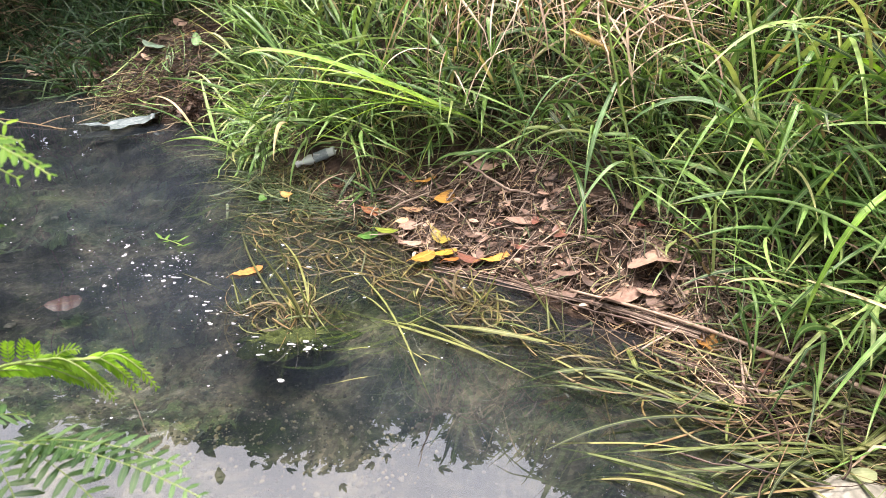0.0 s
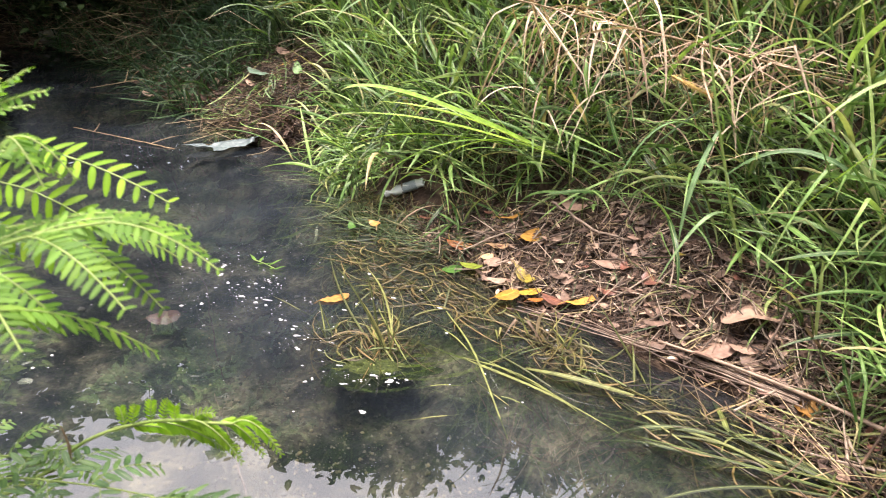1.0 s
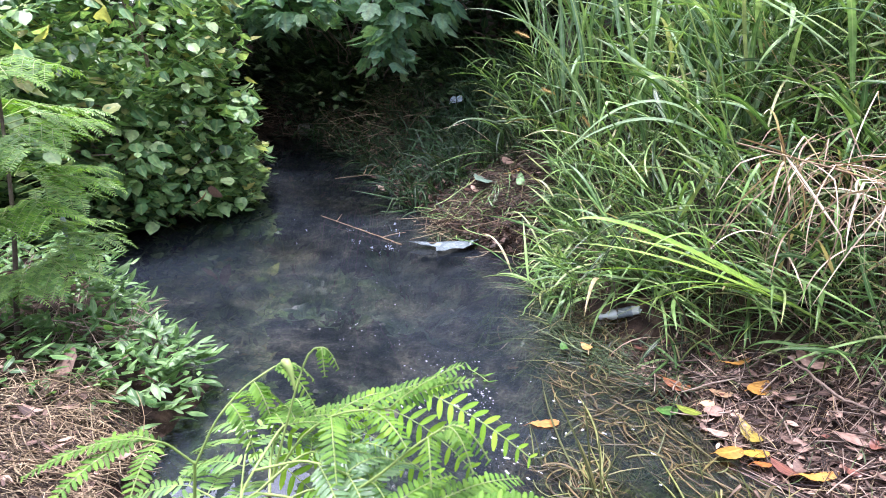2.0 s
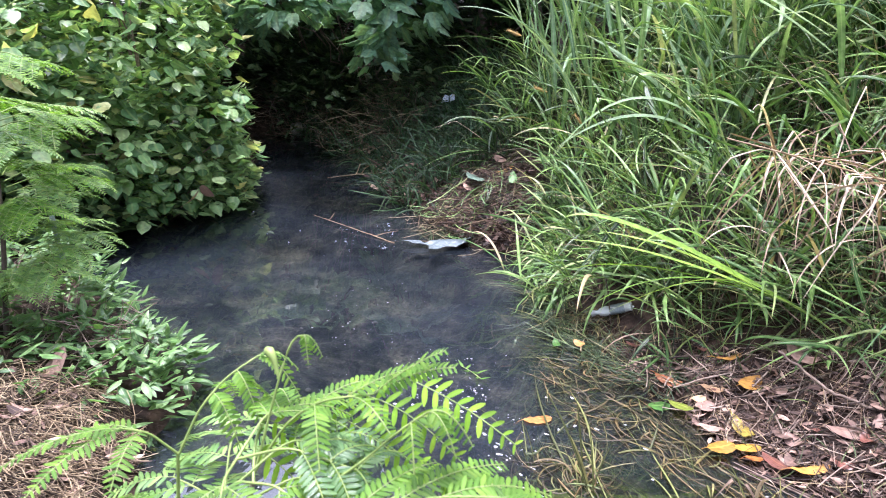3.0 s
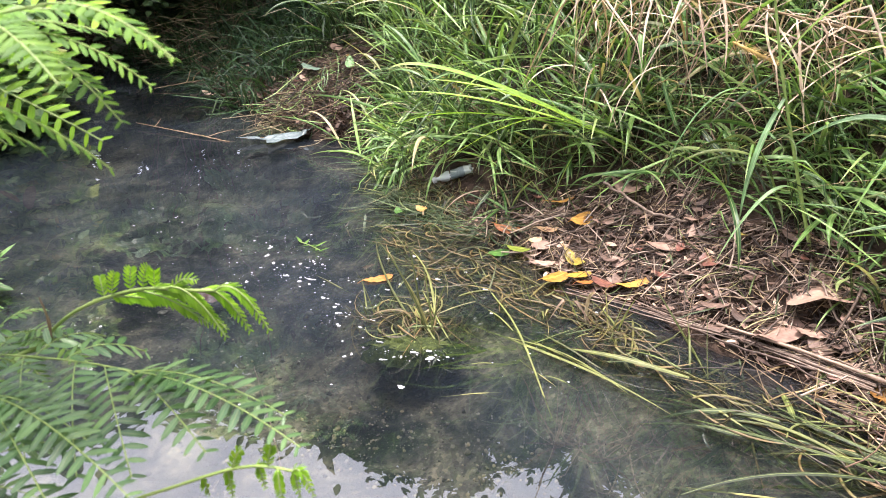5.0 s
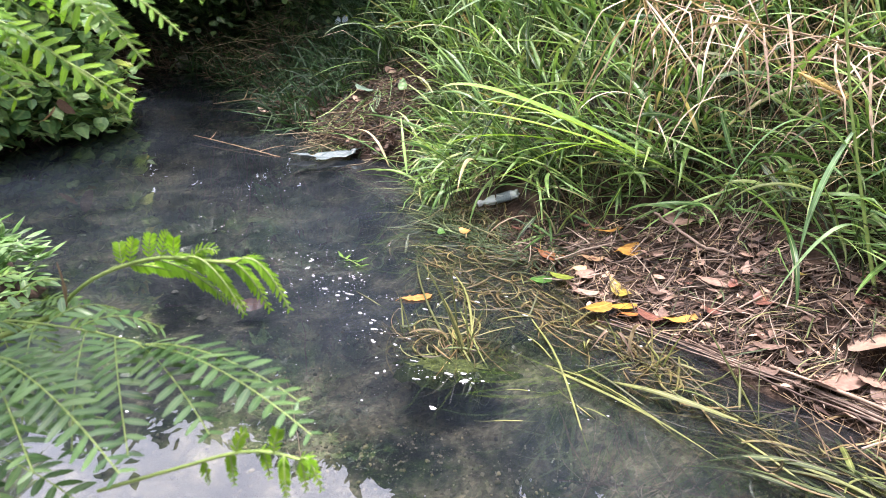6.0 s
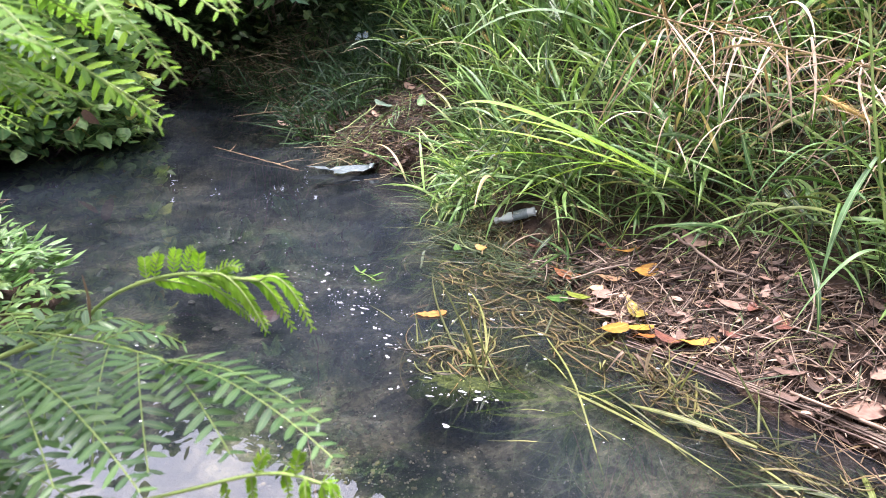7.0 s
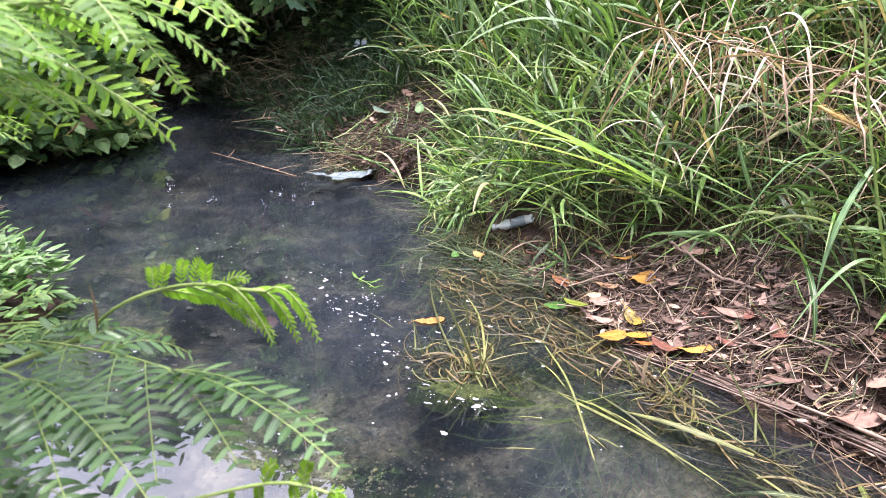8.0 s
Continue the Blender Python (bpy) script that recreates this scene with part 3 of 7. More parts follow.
bank_grass("fine_bank_grass", 9500, (-2.1, 3.2, 0.6, 6.2), -0.02, 2.6, (0.22, 0.5), (0.003, 0.008), M_FINESHADE, "fine grass matted over the bank, gap shade painted into its colour", s=7, out_bias=0.3, lean=(0.1, 1.3), bend=(0.1, 1.5))
bank_grass("broad_bank_grass", 1600, (-1.95, 3.0, 0.6, 6.0), 0.25, 2.6, (0.35, 0.8), (0.006, 0.018), M_GRASS, "tall broad-bladed green grass standing on the bank", s=10, out_bias=0.3, lean=(0.2, 1.4), bend=(0.2, 1.7), grow=0.3)
culm_grass("tall_reed_grass", 330, (-1.7, 2.6, 1.8, 5.4), 0.75, 2.3, (0.5, 0.9), 6, (0.5, 0.95), (0.016, 0.032), M_BLUEGRASS, "tall upright grass plants with broad blue-green blades", lean=(0.0, 0.4), droop=(0.1, 1.3), grow=(0.8, 0.9, 1.2))
culm_grass("arching_bank_grass", 1250, (-1.95, 3.0, 0.6, 5.6), 0.12, 2.3, (0.3, 0.8), 7, (0.3, 0.65), (0.009, 0.024), M_GRASS, "tall green grass plants with long arching blades on the bank", droop=(0.1, 1.6))
culm_grass("edge_hanging_grass", 280, (0.3, 2.2, 0.8, 2.6), 0.02, 0.45, (0.15, 0.4), 6, (0.25, 0.55), (0.010, 0.024), M_GRASS, "green grass plants leaning over the muddy edge", lean=(0.5, 1.25), droop=(0.3, 1.4), out_bias=0.85)
culm_grass("overhanging_bank_grass", 520, (-1.6, 0.3, 2.2, 4.4), 0.0, 0.45, (0.12, 0.4), 6, (0.22, 0.52), (0.010, 0.024), M_GRASS, "green grass plants hanging over the foot of the bank", lean=(0.5, 1.25), droop=(0.3, 1.4), out_bias=0.85)
bank_grass("drooping_bank_grass", 3600, (-1.95, 3.0, 0.6, 6.0), -0.07, 0.75, (0.2, 0.5), (0.005, 0.016), M_GRASS, "green grass drooping over the foot of the bank", s=10, out_bias=0.5, lean=(0.4, 1.6), bend=(-0.2, 1.5), grow=0.0)
# dead_blade is darker than dry_grass: shade deep in the grass put into colour.
bank_grass("dry_bank_grass", 3000, (-2.0, 3.0, 0.6, 6.0), -0.05, 2.4, (0.2, 0.6), (0.003, 0.009), M_DEADBLADE, "dead straw-coloured grass blades tangled in the green", bend=(0.0, 2.2), lean=(0.3, 1.7), out_bias=0.2)
bank_grass("straw_bank_grass", 1150, (0.0, 2.6, 1.8, 4.5), 0.4, 2.2, (0.3, 0.8), (0.003, 0.009), M_DRY, "pale withered blades standing in the tall grass", bend=(0.2, 2.0), lean=(0.1, 1.0), out_bias=0.3)
bank_grass("edge_bank_grass", 600, (0.7, 1.7, 0.9, 2.3), -0.02, 0.5, (0.15, 0.42), (0.004, 0.012), M_GRASS, "short mixed grass at the muddy foot of the bank", s=8, out_bias=0.4, lean=(0.2, 1.4), bend=(-0.2, 1.5), grow=0.0)
bank_grass("stubble_grass", 3600, (-1.2, 1.6, 0.9, 3.6), -0.12, 0.4, (0.07, 0.26), (0.002, 0.006), M_STUBBLE, "fine green and dry stubble at the foot of the bank", s=7, out_bias=0.3, lean=(0.1, 1.5), bend=(-0.3, 1.2), grow=0.0)
bank_grass("heap_side_grass", 800, (-2.6, -0.9, 3.4, 5.4), 0.0, 0.5, (0.2, 0.5), (0.004, 0.012), M_SHADEGRASS, "green grass leaning over the flood-wrack heap, darkened for shade", s=8, out_bias=0.7, lean=(0.2, 1.1), bend=(0.3, 1.6), grow=0.0)
bank_grass("far_bank_grass", 10500, (-8.5, -1.75, 4.0, 8.8), -0.16, 1.6, (0.25, 0.6), (0.008, 0.022), M_SHADEGRASS, "grass hanging over the bank, shade painted into its dark colour", s=7, lean=(0.1, 1.4), bend=(0.3, 2.2), out_bias=0.4, grow=0.0)


# ---- leafy shrubs ----
HEART = ((0.0, -0.06, 0.10), (0.12, -0.05, 0.30), (0.32, 0.22, 0.42), (0.55, 0.52, 0.32), (0.8, 0.78, 0.14), (1.0, 1.0, 0.01))
LOBED = ((0.0, -0.05, 0.12), (0.14, 0.0, 0.36), (0.28, 0.58, 0.52), (0.45, 0.45, 0.24), (0.6, 0.62, 0.28), (0.8, 0.82, 0.15), (1.0, 1.0, 0.01))


def outline_leaves(p, tang, side, ln, rows, cup=0.18, sag=0.2):
    """Leaves with a drawn outline: rows of midrib place, edge place along the leaf, and edge distance from the midrib."""
    side = unit(side - (side * tang).sum(-1, keepdims=True) * tang)
    nrm = np.cross(side, tang)
    r = np.array(rows)
    u = np.stack([r[:, 1], r[:, 0], r[:, 1]], 1)
    v = np.stack([-r[:, 2], 0 * r[:, 2], r[:, 2]], 1)
    w = np.broadcast_to(cup * np.abs(v) - sag * u**2, (len(p), *u.shape))
    ln = ln[:, None, None, None]
    verts = p[:, None, None] + ln * (tang[:, None, None] * u[..., None] + side[:, None, None] * v[..., None] + nrm[:, None, None] * w[..., None])
    k = len(rows)
    idx = np.arange(len(p) * k * 3).reshape(len(p), k, 3)
    quads = np.stack([idx[:, :-1, :-1], idx[:, :-1, 1:], idx[:, 1:, 1:], idx[:, 1:, :-1]], -1)
    uv = np.broadcast_to(np.stack([v + 0.5, u], -1), (len(p), k, 3, 2))
    return verts.reshape(-1, 3), quads.reshape(-1, 4), uv.reshape(-1, 2)


def leaf_cloud(n, centre, radii, leaf, aspect, droop=(0.6, 1.7), shell=0.55, cut=None, s=5, lobes=1, outline=None):
    """Leaves through the outer part of a lumpy body."""
    d = unit(rng.normal(0, 1, (n, 3)))
    lump = 0.72 + 0.5 * waves(np.arctan2(d[:, 1], d[:, 0]) * 2 + 9, d[:, 2] * 3 + centre[0], 1.3, 5)
    r = (shell + (1 - shell) * np.sqrt(rng.random(n))) * lump
    p = np.array(centre) + d * r[:, None] * np.array(radii)
    g = np.maximum(height(p[:, 0], p[:, 1]), 0)
    ok = p[:, 2] > g + 0.04
    p, d = p[ok], d[ok]
    n = len(p)
    az = np.arctan2(d[:, 1], d[:, 0]) + rng.normal(0, 0.8, n)
    ln = spread(*leaf, n)
    lean = spread(*droop, n)
    if outline:
        tang = np.stack([np.sin(lean) * np.cos(az), np.sin(lean) * np.sin(az), np.cos(lean)], -1)
        side = np.stack([-np.sin(az), np.cos(az), rng.normal(0, 0.3, n)], -1)
        return outline_leaves(p, tang, side, ln, outline, rng.normal(0.2, 0.15, (n, 1, 1)))
    geos = []
    for k in range(lobes):
        a = az + (k - (lobes - 1) / 2) * 0.75
        scale = 1.0 - 0.28 * abs(k - (lobes - 1) / 2)
        path, side = arcs(p, a, lean, spread(0.2, 0.8, n), ln * scale, s, clear=False)
        geos.append(ribbons(path, twisted(path, side, rng.normal(0, 0.3, n)), leaf_width(ln * aspect * scale * (0.75 if lobes > 1 else 1), s), 0.18))
    return join(*geos)


def stems_from(base, tops, radius, wob=0.06, s=7):
    base, tops = np.asarray(base, float), np.asarray(tops, float)
    f = np.linspace(0, 1, s)[None, :, None]
    path = base[:, None] * (1 - f) + tops[:, None] * f
    path[:, 1:-1] += rng.normal(0, wob, (len(tops), s - 2, 3))
    rad = np.asarray(radius)[:, None] * np.linspace(1, 0.35, s)[None]
    return tubes(path, rad, 6)


def shrub(name, label, body, n, leaf, aspect, material, category="shrub", lobes=1, stems=7, radius=0.012, group="", foot=None, **more):
    """A shrub: woody stems and a crown of leaves, from several bodies (centre, radii)."""
    foot = np.array([*foot, 0.0]) if foot else np.mean([c for c, r in body], axis=0)
    foot[2] = float(max(height(foot[0], foot[1]), -0.05))
    root = put(name, None, None, None, label, category, group)
    geos = []
    total = sum(np.prod(r) ** 0.67 for c, r in body)
    for c, r in body:
        geos.append(leaf_cloud(int(n * np.prod(r) ** 0.67 / total), c, r, leaf, aspect, lobes=lobes, **more))
    crown = put("foliage", raw_mesh("foliage", *join(*geos)), material, root)
    tops = np.array([np.array(c) + unit(rng.normal(0, 1, 3)) * np.array(r) * 0.7 for c, r in body for _ in range(stems)])
    tops[:, 2] = np.maximum(tops[:, 2], foot[2] + 0.2)
    feet = np.array([np.array(foot) + np.array([*rng.normal(0, 0.12, 2), -0.05]) for _ in tops])
    for foot_k, top_k in zip(feet, tops):
        put("stem", raw_mesh("stem", *stems_from([foot_k], [top_k], [radius])), M_TWIG, root)
    return root


shrub("vine_covered_bush", "dense green bush with heart-shaped leaves overhanging the water",
      [((-4.35, 3.65, 0.55), (0.76, 0.82, 0.72)), ((-4.5, 2.95, 0.65), (0.85, 0.75, 0.75)), ((-4.5, 3.3, 1.35), (0.95, 1.0, 0.8)), ((-5.05, 4.2, 1.4), (0.92, 0.8, 1.1)), ((-4.3, 4.15, 0.28), (0.45, 0.42, 0.36)), ((-3.95, 3.75, 0.15), (0.3, 0.4, 0.22)), ((-4.8, 2.3, 1.15), (1.0, 0.8, 1.05)), ((-4.05, 2.95, 0.35), (0.28, 0.38, 0.28)), ((-4.0, 3.4, 0.32), (0.3, 0.42, 0.3))],
      11000, (0.055, 0.13), 0.62, M_BUSH, radius=0.012, stems=5, droop=(1.1, 2.75), outline=HEART)
shrub("leafy_herb_clump", "low clump of narrow-leaved green herbs beside the water",
      [((-2.3, 1.47, 0.14), (0.38, 0.3, 0.2)), ((-2.68, 1.58, 0.18), (0.46, 0.34, 0.24)), ((-2.12, 1.58, 0.08), (0.2, 0.2, 0.18)), ((-2.05, 1.36, 0.1), (0.26, 0.18, 0.18)), ((-2.55, 1.2, 0.18), (0.42, 0.3, 0.23)), ((-3.2, 1.85, 0.2), (0.44, 0.32, 0.25))],
      2900, (0.045, 0.095), 0.37, M_HERB, category="herb", radius=0.003, stems=6, droop=(0.7, 1.9))
# Last body lies out of view, added to shade the bank below.
shrub("lobed_leaf_sapling", "overhanging sapling with large lobed green leaves, unseen upper crown added for shade", [((-4.6, 5.8, 1.72), (0.75, 0.45, 0.32)), ((-3.4, 5.85, 1.6), (0.55, 0.45, 0.35)), ((-3.55, 5.65, 1.2), (0.26, 0.25, 0.2)), ((-5.5, 6.2, 1.75), (0.7, 0.5, 0.45)), ((-3.4, 5.5, 3.4), (1.3, 1.0, 0.45))],
      850, (0.15, 0.24), 0.62, M_LOBED, category="tree", radius=0.012, stems=3, foot=(-5.4, 8.0), droop=(1.9, 2.9), outline=LOBED)
# Later rows are unseen, closing reflected sky gaps; the last darkens the bush's hollow.
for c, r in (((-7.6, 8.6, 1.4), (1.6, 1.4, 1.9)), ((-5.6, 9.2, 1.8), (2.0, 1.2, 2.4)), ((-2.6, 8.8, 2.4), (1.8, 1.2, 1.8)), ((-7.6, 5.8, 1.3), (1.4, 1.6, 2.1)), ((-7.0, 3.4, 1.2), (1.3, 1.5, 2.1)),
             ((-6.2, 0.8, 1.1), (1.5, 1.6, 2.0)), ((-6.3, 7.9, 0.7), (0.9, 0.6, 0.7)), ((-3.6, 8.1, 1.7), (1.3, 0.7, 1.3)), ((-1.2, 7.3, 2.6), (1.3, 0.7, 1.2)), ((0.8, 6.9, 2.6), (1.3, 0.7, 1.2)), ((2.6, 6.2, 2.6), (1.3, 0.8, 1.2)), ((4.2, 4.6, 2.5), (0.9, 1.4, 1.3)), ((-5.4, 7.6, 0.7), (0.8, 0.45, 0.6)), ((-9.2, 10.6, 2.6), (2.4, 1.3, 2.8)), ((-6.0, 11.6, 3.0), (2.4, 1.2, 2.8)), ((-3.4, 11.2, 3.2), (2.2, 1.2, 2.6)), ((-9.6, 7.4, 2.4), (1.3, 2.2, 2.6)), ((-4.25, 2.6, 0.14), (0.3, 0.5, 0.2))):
    shrub("thicket_shrub", "dense dark-leaved shrub behind the stream, partly added to close sky gaps", [(c, r)], 4200, (0.11, 0.2), 0.5, M_THICKET, group="thicket", radius=0.02, stems=5)


# creepers in the shade at the end of the stream
M_CREEPER = leafy("creeper_leaf", [(0.0, (0.04, 0.08, 0.035)), (0.6, (0.09, 0.16, 0.065)), (0.9, (0.16, 0.24, 0.1)), (1.0, (0.2, 0.14, 0.07))], trans=0.25, rough=0.45, veins=5)
for c, r, k in (((-5.0, 6.75, 0.55), (0.5, 0.35, 0.4), 50), ((-4.3, 7.0, 1.0), (0.6, 0.35, 0.5), 60), ((-5.9, 7.1, 0.7), (0.6, 0.35, 0.6), 70), ((-3.5, 6.6, 0.7), (0.35, 0.25, 0.3), 40)):
    shrub("shaded_creeper", "thin creeper with scattered leaves on the shaded bank", [(c, r)], k, (0.07, 0.14), 0.6, M_CREEPER, category="creeper", group="creepers", radius=0.004, stems=9, droop=(1.0, 2.6), outline=HEART)

# unseen leafy backdrop, added beyond the stream to block sky in the reflection
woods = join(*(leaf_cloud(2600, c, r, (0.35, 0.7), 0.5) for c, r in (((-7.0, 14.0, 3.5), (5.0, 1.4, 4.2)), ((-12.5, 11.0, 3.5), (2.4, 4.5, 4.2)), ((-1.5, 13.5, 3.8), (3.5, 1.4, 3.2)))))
put("far_woods", raw_mesh("far_woods", *woods), M_THICKET, None, "unseen dark leaves added beyond the stream to fill reflected sky gaps", "woods", "", "stuff")


# ---- bank trees mirrored in the water, and unseen trees added to shade it ----
M_CROWN = leafy("tree_leaf", [(0.0, (0.02, 0.06, 0.015)), (0.6, (0.045, 0.11, 0.025)), (1.0, (0.08, 0.16, 0.04))], rough=0.4, veins=5)
M_BARK = surface("tree_bark", [(0.3, (0.04, 0.03, 0.022)), (0.5, (0.12, 0.09, 0.07)), (0.7, (0.22, 0.18, 0.14))], scale=6, rough=0.85, bump=0.6, dist=0.01)


def tree(label, foot, tall, spread_r, n, leaf, crown_low=0.45, group="trees", lobes=3):
    """A tapered trunk, limbs and whorls of leaves at the twig ends."""
    z0 = float(height(foot[0], foot[1])) - 0.1
    root = put("tree", None, None, None, label, "tree", group)
    base = np.array([foot[0], foot[1], z0])
    f = np.linspace(0, 1, 9)
    trunk = base + np.stack([0.12 * tall * 0.2 * np.sin(f * 5 + foot[0]), 0.1 * tall * 0.2 * np.sin(f * 4 + foot[1]), f * tall * 0.9], -1)
    put("trunk", raw_mesh("trunk", *tubes(trunk[None], (0.012 * tall * (1.15 - f))[None], 8)), M_BARK, root)
    tips = []
    for _ in range(16):
        a, t = rng.uniform(-np.pi, np.pi), rng.uniform(crown_low, 0.95)
        start = np.array([np.interp(t, f, trunk[:, k]) for k in range(3)])
        reach = spread_r * (1.15 - 0.6 * t) * rng.uniform(0.7, 1.1)
        g = np.linspace(0, 1, 6)[:, None]
        limb = start + g * np.array([np.cos(a), np.sin(a), 0.35]) * reach + g**2 * np.array([0, 0, -0.12 * reach])
        limb[1:] += rng.normal(0, 0.03 * reach, (5, 3))
        put("limb", raw_mesh("limb", *tubes(limb[None], np.linspace(0.005 * tall, 0.002 * tall, 6)[None], 5)), M_BARK, root)
        tips += [limb[-1], limb[-2], limb[-3], limb[-1] + rng.normal(0, 0.12 * reach, 3), limb[-2] + rng.normal(0, 0.15 * reach, 3)]
    tips.append(trunk[-1])
    tips = np.array(tips)
    p = tips[rng.integers(0, len(tips), n)] + rng.normal(0, 0.11 * spread_r, (n, 3))
    az, ln, lean = spread(-np.pi, np.pi, n), spread(*leaf, n), spread(0.8, 2.0, n)
    geos = []
    for k in range(lobes):
        sc = 1.0 - 0.3 * abs(k - (lobes - 1) / 2)
        path, side = arcs(p, az + (k - (lobes - 1) / 2) * 0.8, lean, spread(0.1, 0.6, n), ln * sc, 4, clear=False)
        geos.append(ribbons(path, side, leaf_width(ln * sc * (0.4 if lobes > 1 else 0.55), 4), 0.15))
    put("crown", raw_mesh("crown", *join(*geos)), M_CROWN, root)
    return root


for foot, tall, r in (((-0.9, 6.9), 4.2, 1.25), ((0.6, 6.6), 3.8, 1.1), ((2.1, 6.2), 4.8, 1.35), ((-2.5, 7.6), 5.3, 1.35), ((3.8, 5.0), 4.3, 1.4), ((-1.7, 7.3), 5.0, 1.35), ((1.4, 6.9), 4.3, 1.2), ((-0.2, 7.2), 3.8, 1.3), ((0.3, 7.6), 4.0, 1.3), ((-3.6, 8.2), 5.6, 1.4), ((-4.6, 8.6), 6.0, 1.5)):
    tree("slender young tree with drooping lobed leaves on the bank top", foot, tall, r, 2300, (0.12, 0.2), 0.15, "bank trees")
# Out of view: added to block sky light and fill the reflection.
for foot, tall, r in (((-6.2, 10.5), 6.5, 2.4), ((-3.6, 10.6), 5.6, 2.2), ((-8.2, 10.6), 6.5, 2.4), ((-10.0, 9.5), 7.0, 2.8), ((-10.5, 6.0), 7.0, 2.8), ((-11.0, 1.0), 7.0, 2.8), ((-6.5, -4.5), 7.0, 2.8), ((0.0, -5.5), 7.5, 3.0), ((6.5, -3.5), 7.5, 3.0), ((8.0, 3.0), 6.0, 2.5)):
    tree("unseen tall leafy tree added round the stream to block sky light", foot, tall, r, 3600, (0.2, 0.34), 0.2, "surrounding trees", lobes=1)


# Crowns above the view, added only to shade the stream's end.
for foot, tall, r, n in (((-5.6, 8.4), 5.4, 2.2, 2000), ((-6.9, 6.2), 5.0, 2.0, 2000), ((-2.0, 6.9), 3.6, 2.0, 5200), ((-3.3, 7.8), 4.4, 1.8, 1900)):
    tree("unseen leafy tree added to shade the end of the stream", foot, tall, r, n, (0.2, 0.32), 0.42, "stream end trees", lobes=1)


# ---- litter, sticks and drowned grass ----
def lay(x, y, off=0.0):
    return np.stack([x, y, np.maximum(height(x, y), 0) + off], -1)


def straws(name, n, sampler, length, radius, material, label, category, lift=0.02, tilt=0.25, az=None, az_sd=3.0, s=5, wob=0.03, kind="stuff", sink=False):
    """Thin bent stalks lying on ground and water."""
    x, y = sampler(n)
    k = len(x)
    a = spread(-np.pi, np.pi, k) if az is None else az + rng.normal(0, az_sd, k)
    ln = spread(*length, k)
    f = np.linspace(-0.5, 0.5, s)
    path = np.zeros((k, s, 3))
    bendv = rng.normal(0, wob, k)[:, None] * ln[:, None] * 4 * (f[None] ** 2 - 0.08)
    path[..., 0] = x[:, None] + np.cos(a)[:, None] * f * ln[:, None] - np.sin(a)[:, None] * bendv
    path[..., 1] = y[:, None] + np.sin(a)[:, None] * f * ln[:, None] + np.cos(a)[:, None] * bendv
    base = np.maximum(height(path[..., 0], path[..., 1]), 0 if not sink else -0.06)
    path[..., 2] = base + (rng.random(k) * lift)[:, None] + np.abs(rng.normal(0, tilt, k))[:, None] * (f[None] + 0.5) * ln[:, None] * 0.4 + 0.003
    rad = spread(*radius, k)[:, None] * np.linspace(1, 0.6, s)[None]
    return put(name, raw_mesh(name, *tubes(path, rad, 4)), material, None, label, category, "", kind)


def flat_blades(name, n, sampler, length, width, material, label, category, z, az, az_sd, s=8, curve=0.5):
    """Blades that float or lie flat; z gives the lowest and highest level over water or ground."""
    x, y = sampler(n)
    k = len(x)
    a = az + rng.normal(0, az_sd, k)
    ln = spread(*length, k)
    c = rng.normal(0, curve, k)
    f = np.linspace(0, 1, s)
    ang = a[:, None] + c[:, None] * (f[None] - 0.5)
    step = np.stack([np.cos(ang), np.sin(ang)], -1) * (ln / (s - 1))[:, None, None]
    xy = np.stack([x, y], -1)[:, None] + np.cumsum(step, 1) - step.sum(1, keepdims=True) / 2
    lev = spread(*z, k)[:, None] + rng.normal(0, 0.006, (k, 1)) + rng.normal(0, 0.05, k)[:, None] * (f[None] - 0.5) * ln[:, None]
    h = height(xy[..., 0], xy[..., 1])
    zz = np.where(h > 0, h + 0.004 + np.abs(lev), np.maximum(lev, h + 0.01))
    path = np.concatenate([xy, zz[..., None]], -1)
    side = np.stack([-np.sin(ang), np.cos(ang), 0 * ang], -1)
    return put(name, raw_mesh(name, *ribbons(path, twisted(path, side, rng.normal(0, 0.5, k)), blade_width(spread(*width, k), s), 0.15)), material, None, label, category, "", "stuff")


def around(*spots):
    """A sampler that draws from ellipses (x, y, rx, ry, turn, share)."""
    w = np.array([q[5] for q in spots], float)

    def draw(n):
        i = rng.choice(len(spots), n, p=w / w.sum())
        q = np.array([sp[:5] for sp in spots])[i]
        r, t = np.sqrt(rng.random(n)), spread(0, 2 * np.pi, n)
        u, v = r * np.cos(t) * q[:, 2], r * np.sin(t) * q[:, 3]
        c, s = np.cos(q[:, 4]), np.sin(q[:, 4])
        return q[:, 0] + u * c - v * s, q[:, 1] + u * s + v * c

    return draw


SLANT = np.arctan2(-0.75, 1.0)
mud_area = around((0.12, 2.3, 0.42, 0.26, SLANT, 5), (0.55, 1.95, 0.38, 0.2, SLANT, 4), (0.85, 1.5, 0.32, 0.16, SLANT - 0.2, 2), (-0.28, 2.55, 0.25, 0.14, SLANT, 1.5))
heap_area = around((-1.62, 4.08, 0.42, 0.32, 0.2, 4), (-1.95, 4.15, 0.4, 0.2, -0.5, 2), (-1.45, 3.85, 0.25, 0.15, 0, 2), (-1.8, 4.4, 0.32, 0.2, 0.3, 3))
bankside = around((-3.0, 5.2, 1.0, 0.3, 2.3, 3), (-4.6, 6.8, 0.9, 0.4, 2.6, 3), (-6.0, 7.2, 0.7, 0.4, 0, 2))
left_pile = around((-1.95, 1.1, 0.24, 0.2, -0.6, 4), (-2.2, 1.05, 0.28, 0.2, 0, 2), (-1.75, 0.9, 0.2, 0.12, -0.5, 2))

